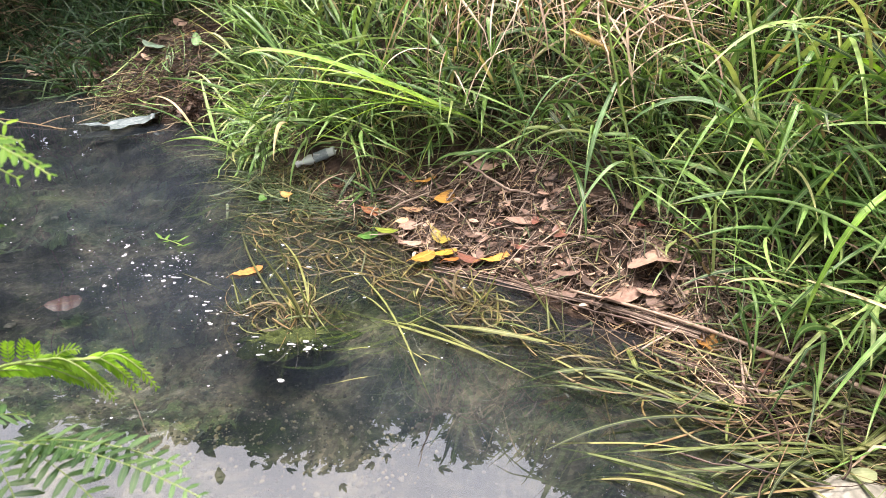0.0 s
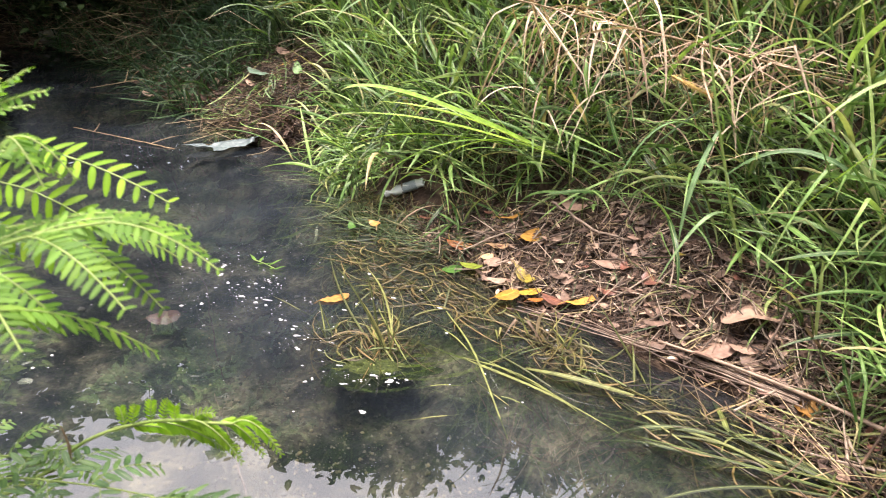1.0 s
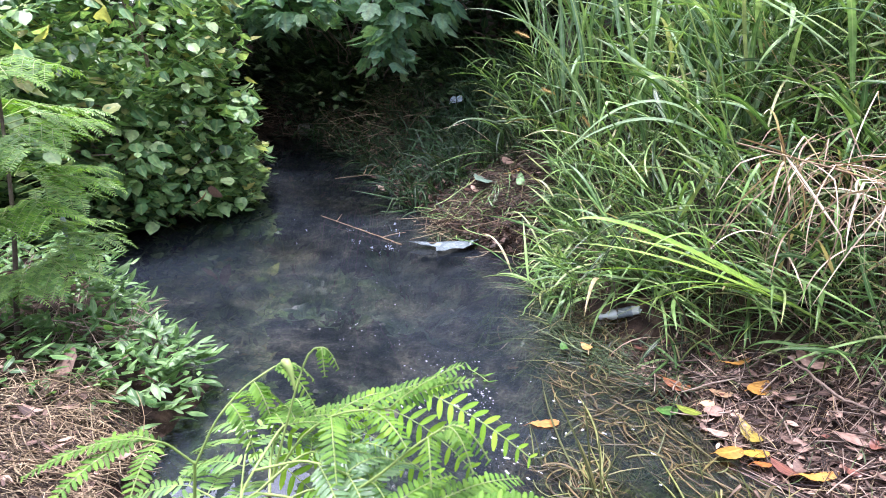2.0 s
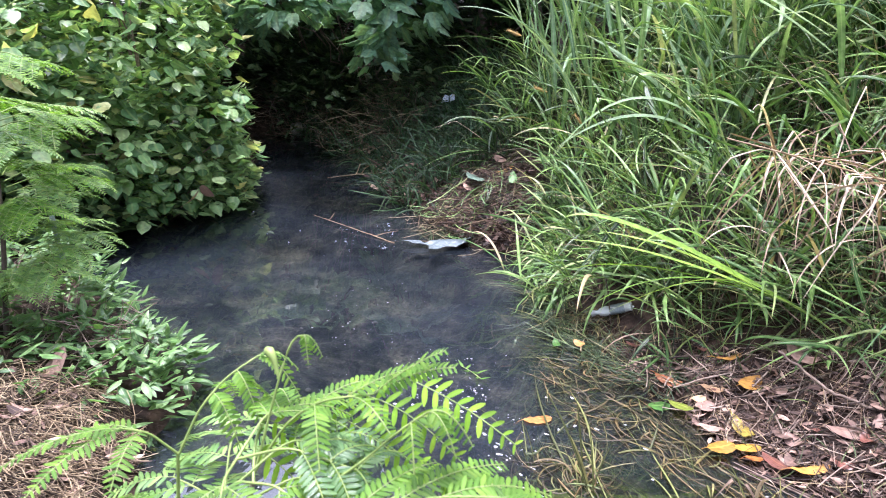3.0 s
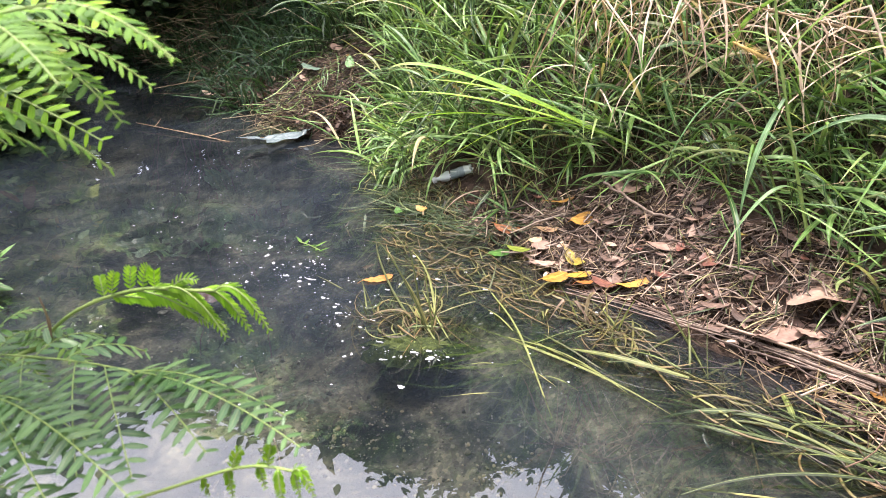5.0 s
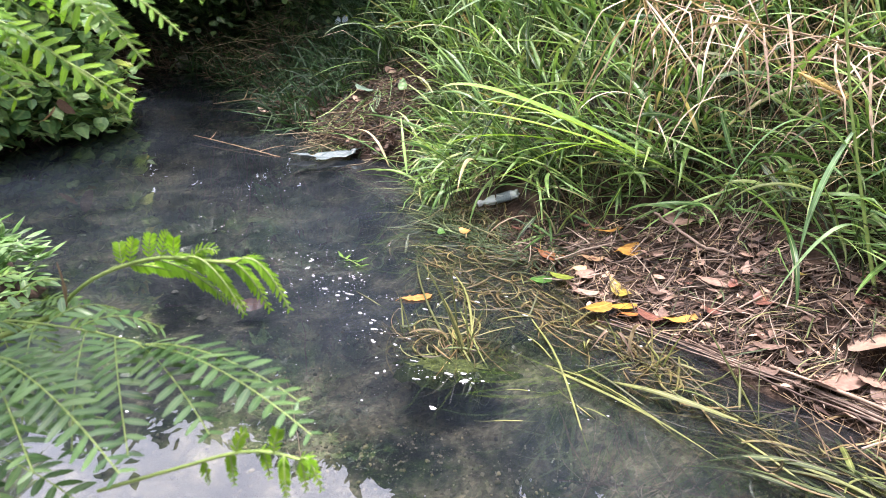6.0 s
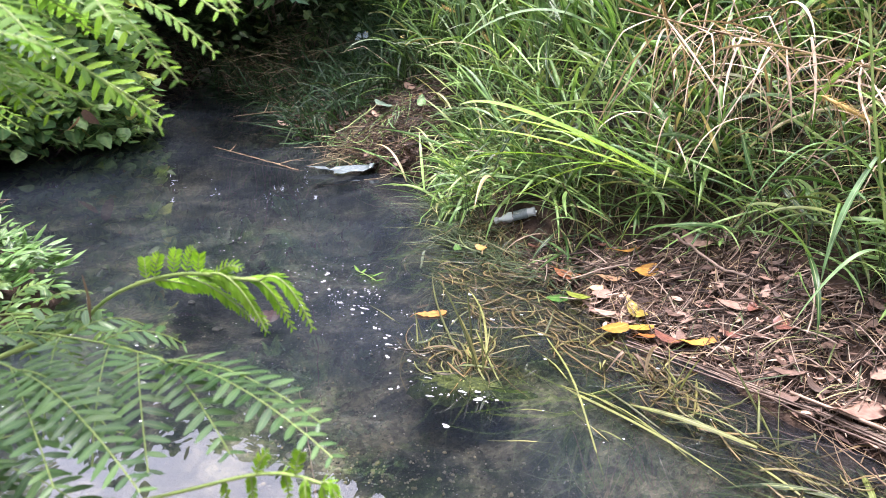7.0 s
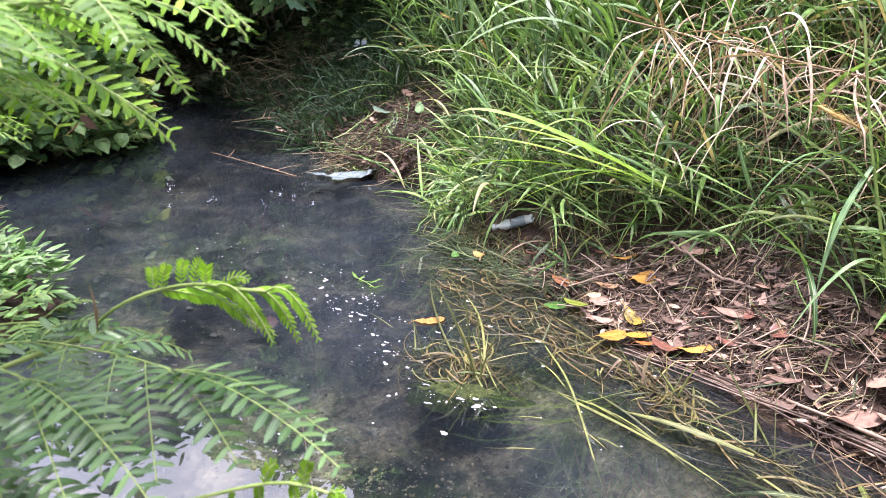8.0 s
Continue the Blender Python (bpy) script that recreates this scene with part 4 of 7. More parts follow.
M_OLDSTRAW = surface("weathered_straw", [(0.25, (0.03, 0.02, 0.012)), (0.5, (0.13, 0.088, 0.05)), (0.75, (0.36, 0.28, 0.17))], scale=9, rough=0.7, bump=0.2, dist=0.001, per_piece=0.7)
M_BROWNBIT = leafy("litter_flake", [(0.0, (0.03, 0.018, 0.014)), (0.4, (0.105, 0.064, 0.046)), (0.75, (0.21, 0.138, 0.1)), (0.92, (0.33, 0.225, 0.16)), (1.0, (0.45, 0.34, 0.24))], trans=0.1, rough=0.7, rib_colour=(0.3, 0.2, 0.12), mottle=0.5)
M_DARKBIT = leafy("dark_litter_flake", [(0.0, (0.014, 0.008, 0.006)), (0.5, (0.045, 0.026, 0.018)), (0.85, (0.11, 0.066, 0.046)), (1.0, (0.2, 0.13, 0.09))], trans=0.05, rough=0.55, rib_colour=(0.15, 0.1, 0.06), mottle=0.5)
cut_zone = around((0.8, 1.38, 0.3, 0.12, -0.6, 4), (0.85, 1.18, 0.3, 0.1, -0.15, 4), (0.6, 1.58, 0.25, 0.1, SLANT, 2))
straws("litter_twigs", 1500, mud_area, (0.02, 0.13), (0.0008, 0.0028), M_WETTWIG, "dark broken twigs and stalks littering the mud", "litter", lift=0.025)
straws("litter_stalks", 800, mud_area, (0.02, 0.15), (0.0008, 0.0026), M_TWIG, "brown broken stalks littering the mud", "litter", lift=0.035)
straws("litter_sticks", 90, mud_area, (0.08, 0.24), (0.002, 0.005), M_TWIG, "thicker dead sticks lying on the mud", "litter", lift=0.04, tilt=0.3)
straws("litter_straw", 420, mud_area, (0.04, 0.16), (0.0007, 0.0018), M_STRAW, "pale dead straw strewn over the mud", "straw", lift=0.03)
straws("edge_straw", 34, cut_zone, (0.06, 0.3), (0.0008, 0.0025), M_STRAW, "broken straw washed along the edge", "straw", lift=0.04)
straws("edge_twigs", 46, cut_zone, (0.05, 0.3), (0.001, 0.004), M_WETTWIG, "dark wet stalks washed along the edge", "litter", lift=0.07, az=-0.25, az_sd=0.8, wob=0.12)


def tangle(name, n, spots, length, radius, material, label, category="litter", curl=0.9, deep=0.14):
    """Bent stalks thrown together in a heap, each lying its own way."""
    x, y = spots(n)
    z = np.maximum(height(x, y), 0) + rng.random(n) ** 1.4 * deep
    az, pitch, ln = spread(-np.pi, np.pi, n), rng.normal(0, 0.32, n), spread(*length, n)
    f = np.linspace(0, 1, 9)
    azi = az[:, None] + rng.normal(0, curl, n)[:, None] * f + 0.3 * rng.normal(0, 1, (n, 9)).cumsum(1) / 3
    pit = pitch[:, None] - 0.5 * f * rng.random(n)[:, None]
    step = np.stack([np.cos(pit) * np.cos(azi), np.cos(pit) * np.sin(azi), np.sin(pit)], -1) * (ln / 8)[:, None, None]
    path = np.stack([x, y, z], -1)[:, None] + np.cumsum(step, 1) - step.sum(1, keepdims=True) / 2
    path[..., 2] = np.maximum(path[..., 2], np.maximum(height(path[..., 0], path[..., 1]), 0) + 0.003)
    return put(name, raw_mesh(name, *tubes(path, spread(*radius, n)[:, None] * np.linspace(1, 0.6, 9)[None], 4)), material, None, label, category, "", "stuff")


tangle("heap_twigs", 1700, heap_area, (0.05, 0.22), (0.001, 0.0035), M_WETTWIG, "dark twigs in the flood-wrack heap")
tangle("heap_bits", 130, heap_area, (0.04, 0.18), (0.001, 0.003), M_TWIG, "brown stalks in the flood-wrack heap")
tangle("heap_straw", 80, heap_area, (0.06, 0.26), (0.001, 0.0022), M_STRAW, "straw washed into a heap", "straw", 1.4)
tangle("heap_stalks", 30, around((-1.75, 4.0, 0.35, 0.2, 0.2, 1)), (0.2, 0.5), (0.0016, 0.0034), M_STRAW, "pale curved stalks lying over the heap", "straw", 2.0, 0.18)
tangle("heap_edge_stalks", 80, around((-2.05, 4.0, 0.35, 0.16, -0.4, 3), (-1.5, 3.75, 0.22, 0.1, 0, 1)), (0.08, 0.35), (0.0012, 0.003), M_OLDSTRAW, "wet stalks trailing from the heap into the water", "straw", 0.8, 0.05)
flat_blades("heap_strands", 130, around((-1.95, 4.12, 0.38, 0.22, -0.3, 3), (-1.6, 4.05, 0.4, 0.3, 0.2, 2)), (0.1, 0.35), (0.003, 0.010), M_GRASS, "green and yellow strands draped over the heap", "grass", (0.05, 0.18), -0.3, 0.9, 8, 1.8)
straws("bankside_twigs", 380, bankside, (0.08, 0.35), (0.001, 0.004), M_WETTWIG, "dead stalks on the shaded bank", "litter", lift=0.1, tilt=0.6, wob=0.15)
tangle("bank_vines", 260, around((-3.6, 5.9, 0.7, 0.3, 2.3, 1), (-4.6, 6.9, 0.9, 0.5, 2.6, 4), (-6.0, 7.3, 0.7, 0.5, 0, 2)), (0.25, 0.8), (0.0015, 0.004), M_OLDSTRAW, "dry stems and vines hanging on the shaded bank", "vines", 1.6, 0.4)
straws("straw_pile", 1700, left_pile, (0.04, 0.17), (0.0008, 0.0026), M_OLDSTRAW, "pile of cut brown straw on the muddy bank", "straw", lift=0.09, tilt=0.6, wob=0.2)

straws("pile_straw", 420, left_pile, (0.03, 0.14), (0.0008, 0.0024), M_STRAW, "pale broken straw on the brown pile", "straw", lift=0.12, tilt=0.7, wob=0.2)


def flakes(name, n, sampler, size, material, label, lift=0.02):
    x, y = sampler(n)
    k = len(x)
    az, ln = spread(-np.pi, np.pi, k), spread(*size, k)
    p = lay(x, y) + np.stack([0 * x, 0 * x, rng.random(k) * lift + 0.004], -1)
    path, side = arcs(p, az, spread(1.2, 1.75, k), rng.normal(0, 0.5, k), ln, 5, floor=0.004)
    return put(name, raw_mesh(name, *ribbons(path, twisted(path, side, rng.normal(0, 0.5, k)), leaf_width(ln * spread(0.25, 0.55, k), 5), 0.15)), material, None, label, "leaf litter", "", "stuff")


flakes("leaf_litter", 2000, mud_area, (0.012, 0.055), M_BROWNBIT, "broken brown leaf litter covering the mud")
flat_blades("litter_green_bits", 150, mud_area, (0.03, 0.13), (0.002, 0.006), M_STUBBLE, "torn green and yellow grass bits on the mud", "litter", (0.02, 0.045), 0.0, 2.0, 6, 0.8)
flakes("pile_litter", 260, left_pile, (0.02, 0.07), M_BROWNBIT, "brown leaf scraps in the straw pile", 0.1)
flakes("heap_litter", 900, heap_area, (0.025, 0.075), M_DARKBIT, "brown dead leaves caught in the heap", 0.1)
flakes("far_litter", 550, bankside, (0.05, 0.14), M_BROWNBIT, "dead leaves on the shaded bank", 0.05)

float_zone = around((-0.45, 2.22, 0.38, 0.2, SLANT, 6), (-0.08, 1.98, 0.3, 0.1, SLANT, 3), (0.12, 1.82, 0.14, 0.07, SLANT, 2), (0.5, 1.5, 0.35, 0.1, SLANT, 2), (-0.7, 2.65, 0.28, 0.25, SLANT, 2), (-0.5, 1.8, 0.16, 0.1, 0, 2))
flat_blades("drowned_grass", 850, float_zone, (0.12, 0.4), (0.0018, 0.006), M_SUNK, "drowned yellow-brown grass just under the water", "grass", (-0.035, 0.006), SLANT, 0.6, 8, 0.8)
flat_blades("drowned_tangle", 1300, float_zone, (0.06, 0.24), (0.003, 0.009), M_SUNK, "matted brown and olive grass drowned at the edge of the mud", "grass", (-0.04, 0.006), SLANT + 0.3, 1.1, 8, 2.2)
flat_blades("flattened_grass", 80, cut_zone, (0.15, 0.5), (0.004, 0.011), M_WETBLADE, "flattened yellow-green grass trailing in the water", "grass", (-0.04, 0.03), -0.3, 0.7, 10, 1.4)
flat_blades("flattened_straw", 34, cut_zone, (0.2, 0.5), (0.002, 0.005), M_SUNK, "flattened dead grass at the water's edge", "grass", (-0.03, 0.06), -0.2, 0.5, 10, 0.9)
flat_blades("apron_grass", 45, around((0.95, 1.45, 0.25, 0.12, -0.6, 3), (1.0, 1.2, 0.2, 0.1, -0.3, 2)), (0.15, 0.45), (0.006, 0.014), M_WETBLADE, "trampled green grass over the muddy edge", "grass", (0.01, 0.06), 2.7, 0.7, 10, 0.7)


def sheaf(x0, y0, x1, y1, n, width, material, label):
    """Blades of one plant swept flat over water and mud from its foot towards a far end."""
    n = int(n * 0.5)
    way = np.array([x1 - x0, y1 - y0])
    ln = np.hypot(*way) * spread(0.55, 1.1, n)
    a = np.arctan2(way[1], way[0]) + rng.normal(0, 0.22, n)
    f = np.linspace(0, 1, 12)
    turn = a[:, None] + rng.normal(0, 0.5, n)[:, None] * f
    step = np.stack([np.cos(turn), np.sin(turn)], -1) * (ln / 11)[:, None, None]
    xy = np.stack([x0 + rng.normal(0, 0.02, n), y0 + rng.normal(0, 0.02, n)], -1)[:, None] + np.cumsum(step, 1)
    z = np.maximum(height(xy[..., 0], xy[..., 1]), 0) + spread(-0.025, 0.03, n)[:, None] + 0.03 * np.sin(f * np.pi)[None] * spread(0, 1, n)[:, None] - 0.03 * f**2
    path = np.concatenate([xy, z[..., None]], -1)
    side = np.stack([-np.sin(turn), np.cos(turn), 0 * turn], -1)
    geo = ribbons(path, twisted(path, side, rng.normal(0, 0.5, n)), blade_width(spread(*width, n), 12), 0.2)
    put("grass_sheaf", raw_mesh("grass_sheaf", *geo), material, None, label, "grass", "flattened sheaves")


for row in [(0.83, 1.31, 0.35, 1.51, 22), (0.84, 1.33, 0.69, 1.70, 12), (1.03, 1.19, 0.43, 1.15, 14), (0.67, 1.07, 0.29, 1.24, 9), (1.00, 1.20, 0.66, 1.28, 14), (0.56, 1.06, 0.30, 1.12, 6), (0.51, 1.44, 0.14, 1.60, 10), (0.58, 1.49, 0.58, 1.72, 5), (0.93, 1.40, 0.66, 1.53, 12), (0.92, 1.09, 0.56, 1.19, 10), (0.35, 1.60, 0.06, 1.74, 8)]:
    sheaf(*row, (0.007, 0.016), M_WETBLADE, "sheaf of yellow-green grass swept flat at the water's edge")
flat_blades("edge_grass", 620, around((-0.75, 2.75, 0.3, 0.12, 2.3, 3), (-1.05, 3.15, 0.3, 0.1, 2.1, 2), (-0.4, 2.5, 0.2, 0.1, SLANT, 1), (-1.75, 4.0, 0.4, 0.2, 0.3, 3)), (0.12, 0.4), (0.002, 0.007), M_FINESHADE, "grass trailing onto the water at the bank's foot", "grass", (-0.01, 0.03), 2.6, 0.7)


# ---- bipinnate sapling close to the camera ----
def smooth_path(points, s):
    p = np.array(points, float)
    t = np.concatenate([[0], np.cumsum(np.linalg.norm(np.diff(p, axis=0), axis=1))])
    t /= t[-1]
    q = np.linspace(0, 1, s)
    out = np.stack([np.interp(q, t, p[:, k]) for k in range(3)], -1)
    for _ in range(2):
        out[1:-1] = (out[:-2] + 2 * out[1:-1] + out[2:]) / 4
    return out


def pinna(start, tip, pairs, leaflet, sag=0.01, fold=0.0, up=(0, 0, 1), sweep=0.45):
    """One feather: its rib and two rows of leaflets."""
    start, tip = np.array(start, float), np.array(tip, float)
    f = np.linspace(0, 1, 10)[:, None]
    rib = start * (1 - f) + tip * f + np.array([0, 0, 1]) * sag * 4 * f * (1 - f)
    q = np.linspace(0.08, 0.99, pairs)
    at = np.stack([np.interp(q, f[:, 0], rib[:, k]) for k in range(3)], -1)
    tang = unit(np.stack([np.interp(q, f[:, 0], np.gradient(rib[:, k])) for k in range(3)], -1))
    up = np.array(up, float) + rng.normal(0, 0.12, 3)
    side = unit(np.cross(np.broadcast_to(up, tang.shape), tang))
    nrm = np.cross(tang, side)
    size = leaflet * np.interp(q, [0, 0.15, 0.7, 1], [0.7, 1, 0.95, 0.45])
    geos = []
    for sgn in (1, -1):
        k = len(q)
        out = unit(side * sgn * np.cos(sweep) + tang * np.sin(sweep) + nrm * (fold + rng.normal(0, 0.12, (k, 1))))
        g = np.linspace(0, 1, 5)
        path = at[:, None] + out[:, None] * (size[:, None] * g[None])[..., None] - nrm[:, None] * (size[:, None] * 0.12 * g[None] ** 2)[..., None]
        sd = np.broadcast_to(tang[:, None], path.shape)
        geos.append(ribbons(path, sd, size[:, None] * 0.28 * np.array([0.5, 0.95, 1.0, 0.85, 0.25])[None], 0.1))
    return rib, join(*geos)


TOWARD = (0.45, -0.4, 0.8)


def compound_leaf(root, rachis, feathers, material, leaflet, label, spacing=0.36, thick=0.0012):
    """A bipinnate leaf: rachis with feathers (fraction along it, tip, sag)."""
    ra = smooth_path(rachis, 14)
    f = np.linspace(0, 1, 14)
    ribs, sheets = [], []
    for frac, tip, sag, *more in feathers:
        start = [np.interp(frac, f, ra[:, k]) for k in range(3)]
        ln = np.linalg.norm(np.array(tip) - start)
        rib, sheet = pinna(start, tip, max(7, int(ln / (leaflet * spacing))), leaflet, sag, *more)
        ribs.append(rib)
        sheets.append(sheet)
    leaf_ob = put("compound_leaf", raw_mesh("compound_leaf", *join(tubes(ra[None], np.linspace(thick, thick * 0.7, 14)[None], 6), tubes(np.array(ribs), np.full((len(ribs), 10), thick * 0.5), 4))), M_STEM, root, label)
    for sheet in sheets:
        put("pinna", raw_mesh("pinna", *sheet), material, leaf_ob)
    return leaf_ob


sapling = put("feathery_sapling", None, None, None, "bright green sapling with feathery twice-divided leaves over the water", "sapling")
put("stem", raw_mesh("stem", *tubes(smooth_path([(-0.62, 0.2, 0.1), (-0.56, 0.27, 0.5), (-0.49, 0.35, 0.82), (-0.455, 0.395, 0.99)], 14)[None], np.linspace(0.0045, 0.0025, 14)[None], 8)), M_BARK, sapling)
put("branch", raw_mesh("branch", *tubes(smooth_path([(-0.52, 0.31, 0.7), (-0.45, 0.39, 0.77), (-0.362, 0.446, 0.805)], 10)[None], np.linspace(0.0028, 0.0018, 10)[None], 8)), M_STEM, sapling)
put("branch", raw_mesh("branch", *tubes(smooth_path([(-0.47, 0.37, 0.93), (-0.42, 0.31, 0.96), (-0.385, 0.293, 0.971)], 10)[None], np.linspace(0.004, 0.0022, 10)[None], 8)), M_STEM, sapling)
# unfurling shoot
compound_leaf(sapling, [(-0.454, 0.398, 1.0), (-0.448, 0.424, 1.061), (-0.442, 0.44, 1.1), (-0.437, 0.449, 1.116), (-0.428, 0.447, 1.113)],
              [(1.0, (-0.421, 0.44, 1.09), 0.006, -0.5), (1.0, (-0.415, 0.452, 1.093), 0.006, -0.5), (0.97, (-0.428, 0.455, 1.095), 0.005, -0.5)], M_FERN, 0.007, "tightly furled young leaf")
put("bud", raw_mesh("bud", *tubes(smooth_path([(-0.446, 0.43, 1.075), (-0.455, 0.436, 1.092), (-0.462, 0.438, 1.1), (-0.466, 0.437, 1.094)], 8)[None], np.array([[0.001, 0.0015, 0.002, 0.003, 0.004, 0.0045, 0.003, 0.0005]]), 6)), M_STEM, sapling, "pale curled leaf bud")
compound_leaf(sapling, [(-0.454, 0.398, 1.0), (-0.43, 0.415, 1.045), (-0.402, 0.426, 1.068), (-0.352, 0.433, 1.083)],
              [(1.0, (-0.297, 0.452, 1.125), 0.004), (1.0, (-0.289, 0.452, 1.112), 0.006), (0.82, (-0.318, 0.47, 1.098), 0.006), (0.85, (-0.321, 0.405, 1.072), 0.008), (0.6, (-0.36, 0.49, 1.06), 0.012), (0.6, (-0.37, 0.38, 1.04), 0.012)],
              M_FERN, 0.013, "spread young leaf")
put("branch", raw_mesh("branch", *tubes(smooth_path([(-0.49, 0.35, 0.82), (-0.53, 0.37, 0.92), (-0.531, 0.385, 1.004)], 10)[None], np.linspace(0.003, 0.0014, 10)[None], 7)), M_STEM, sapling)
compound_leaf(sapling, [(-0.53, 0.385, 1.002), (-0.519, 0.405, 1.041), (-0.505, 0.43, 1.065), (-0.491, 0.456, 1.075)],
              [(1.0, (-0.462, 0.475, 1.058), 0.01), (1.0, (-0.45, 0.46, 1.04), 0.012), (0.8, (-0.47, 0.43, 1.01), 0.012), (0.75, (-0.49, 0.47, 1.01), 0.012), (0.55, (-0.48, 0.41, 1.005), 0.012), (0.6, (-0.53, 0.46, 1.02), 0.01)], M_FERN, 0.012, "arching young leaf")
compound_leaf(sapling, [(-0.53, 0.385, 1.002), (-0.545, 0.37, 1.03), (-0.556, 0.352, 1.042)],
              [(1.0, (-0.593, 0.276, 1.043), 0.008), (1.0, (-0.56, 0.27, 1.03), 0.008), (0.7, (-0.60, 0.34, 1.03), 0.008), (0.7, (-0.52, 0.31, 1.02), 0.008)], M_FERN, 0.013, "spread young leaf")
compound_leaf(sapling, [(-0.41, 0.36, 0.99), (-0.341, 0.4, 1.046), (-0.315, 0.41, 1.075), (-0.295, 0.417, 1.091)],
              [(1.0, (-0.265, 0.402, 1.07), 0.012, -0.4), (1.0, (-0.262, 0.425, 1.066), 0.012, -0.4), (0.9, (-0.285, 0.44, 1.062), 0.01, -0.4), (0.9, (-0.29, 0.385, 1.06), 0.01, -0.4)], M_FERN, 0.010, "drooping half-open leaf")
compound_leaf(sapling, [(-0.385, 0.293, 0.971), (-0.382, 0.316, 0.995), (-0.336, 0.356, 1.023), (-0.278, 0.387, 1.045), (-0.229, 0.398, 1.052)],
              [(1.0, (-0.166, 0.4, 1.025), 0.008), (1.0, (-0.19, 0.43, 1.02), 0.008), (0.8, (-0.205, 0.44, 1.03), 0.01), (0.8, (-0.2, 0.36, 1.02), 0.01), (0.62, (-0.25, 0.46, 1.03), 0.01), (0.62, (-0.24, 0.33, 1.01), 0.01), (0.45, (-0.30, 0.44, 1.03), 0.01)],
              M_FERN, 0.014, "broad bright leaf")
compound_leaf(sapling, [(-0.385, 0.293, 0.971), (-0.34, 0.34, 1.03), (-0.287, 0.414, 1.036)],
              [(1.0, (-0.212, 0.408, 0.99), 0.012), (1.0, (-0.225, 0.455, 1.0), 0.012), (0.8, (-0.31, 0.45, 1.01), 0.01), (0.75, (-0.25, 0.37, 1.0), 0.01)], M_FERN, 0.014, "broad bright leaf")
compound_leaf(sapling, [(-0.385, 0.293, 0.971), (-0.34, 0.31, 1.01), (-0.272, 0.355, 1.016)],
              [(1.0, (-0.213, 0.393, 0.968), 0.01), (0.75, (-0.262, 0.40, 0.975), 0.01), (0.5, (-0.29, 0.37, 0.99), 0.01)], M_FERN, 0.016, "broad bright leaf")
# lower young leaf arching over the water
compound_leaf(sapling, [(-0.372, 0.450, 0.800), (-0.351, 0.450, 0.820), (-0.326, 0.450, 0.837), (-0.298, 0.450, 0.849), (-0.273, 0.450, 0.858), (-0.254, 0.450, 0.862), (-0.237, 0.450, 0.861), (-0.219, 0.450, 0.861), (-0.207, 0.450, 0.863)],
              [(0.62, (-0.222, 0.455, 0.832), 0.007, -0.2, TOWARD, 1.0), (0.7, (-0.21, 0.458, 0.827), 0.012, -0.2, TOWARD, 1.0), (0.78, (-0.203, 0.446, 0.829), 0.014, -0.2, TOWARD, 1.0), (0.93, (-0.189, 0.455, 0.830), 0.012, -0.2, TOWARD, 1.0), (1.0, (-0.173, 0.453, 0.834), 0.015, -0.2, TOWARD, 1.0),
               (0.5, (-0.252, 0.452, 0.848), 0.002, -0.2, TOWARD, 1.0)], M_YOUNG, 0.0088, "young arching leaf", spacing=0.3, thick=0.0016)
compound_leaf(sapling, [(-0.31, 0.45, 0.845), (-0.29, 0.45, 0.852), (-0.265, 0.45, 0.860), (-0.24, 0.45, 0.861)],
              [(0.15, (-0.304, 0.455, 0.862), 0.002, 0.2, TOWARD, 0.8), (0.25, (-0.288, 0.453, 0.868), 0.002, 0.2, TOWARD, 0.8), (0.5, (-0.275, 0.455, 0.872), 0.002, 0.2, TOWARD, 0.8), (0.65, (-0.259, 0.453, 0.876), 0.002, 0.2, TOWARD, 0.8), (0.8, (-0.252, 0.45, 0.874), 0.002, 0.0, TOWARD, 0.8), (0.98, (-0.223, 0.453, 0.868), 0.004, 0.0, TOWARD, 0.8)],
              M_YOUNG, 0.0065, "young half-open leaf", spacing=0.42, thick=0.0008)
put("shoot", raw_mesh("shoot", *tubes(smooth_path([(-0.352, 0.443, 0.812), (-0.35, 0.444, 0.828), (-0.353, 0.445, 0.846)], 8)[None], np.array([[0.0007, 0.0007, 0.0013, 0.0014, 0.0008, 0.0008, 0.0007, 0.0004]]), 6)), M_STRAW, sapling, "pale side shoot with a bud")
# older, duller leaves with wide leaflets
compound_leaf(sapling, [(-0.46, 0.42, 0.786), (-0.40, 0.428, 0.802), (-0.346, 0.424, 0.808), (-0.30, 0.421, 0.812), (-0.262, 0.417, 0.812)],
              [(1.0, (-0.119, 0.379, 0.804), 0.012, 0.0), (1.0, (-0.143, 0.408, 0.80), 0.012, 0.0), (0.97, (-0.18, 0.372, 0.795), 0.01, 0.0), (0.88, (-0.221, 0.353, 0.785), 0.01, 0.0), (0.75, (-0.262, 0.352, 0.778), 0.01, 0.0),
               (0.7, (-0.288, 0.462, 0.795), 0.01, 0.0), (0.55, (-0.335, 0.475, 0.795), 0.01, 0.0), (0.5, (-0.31, 0.36, 0.775), 0.01, 0.0), (0.35, (-0.395, 0.475, 0.79), 0.01, 0.0)],
              M_FERNOLD, 0.019, "older dull green leaf with wide leaflets", spacing=0.46, thick=0.0009)
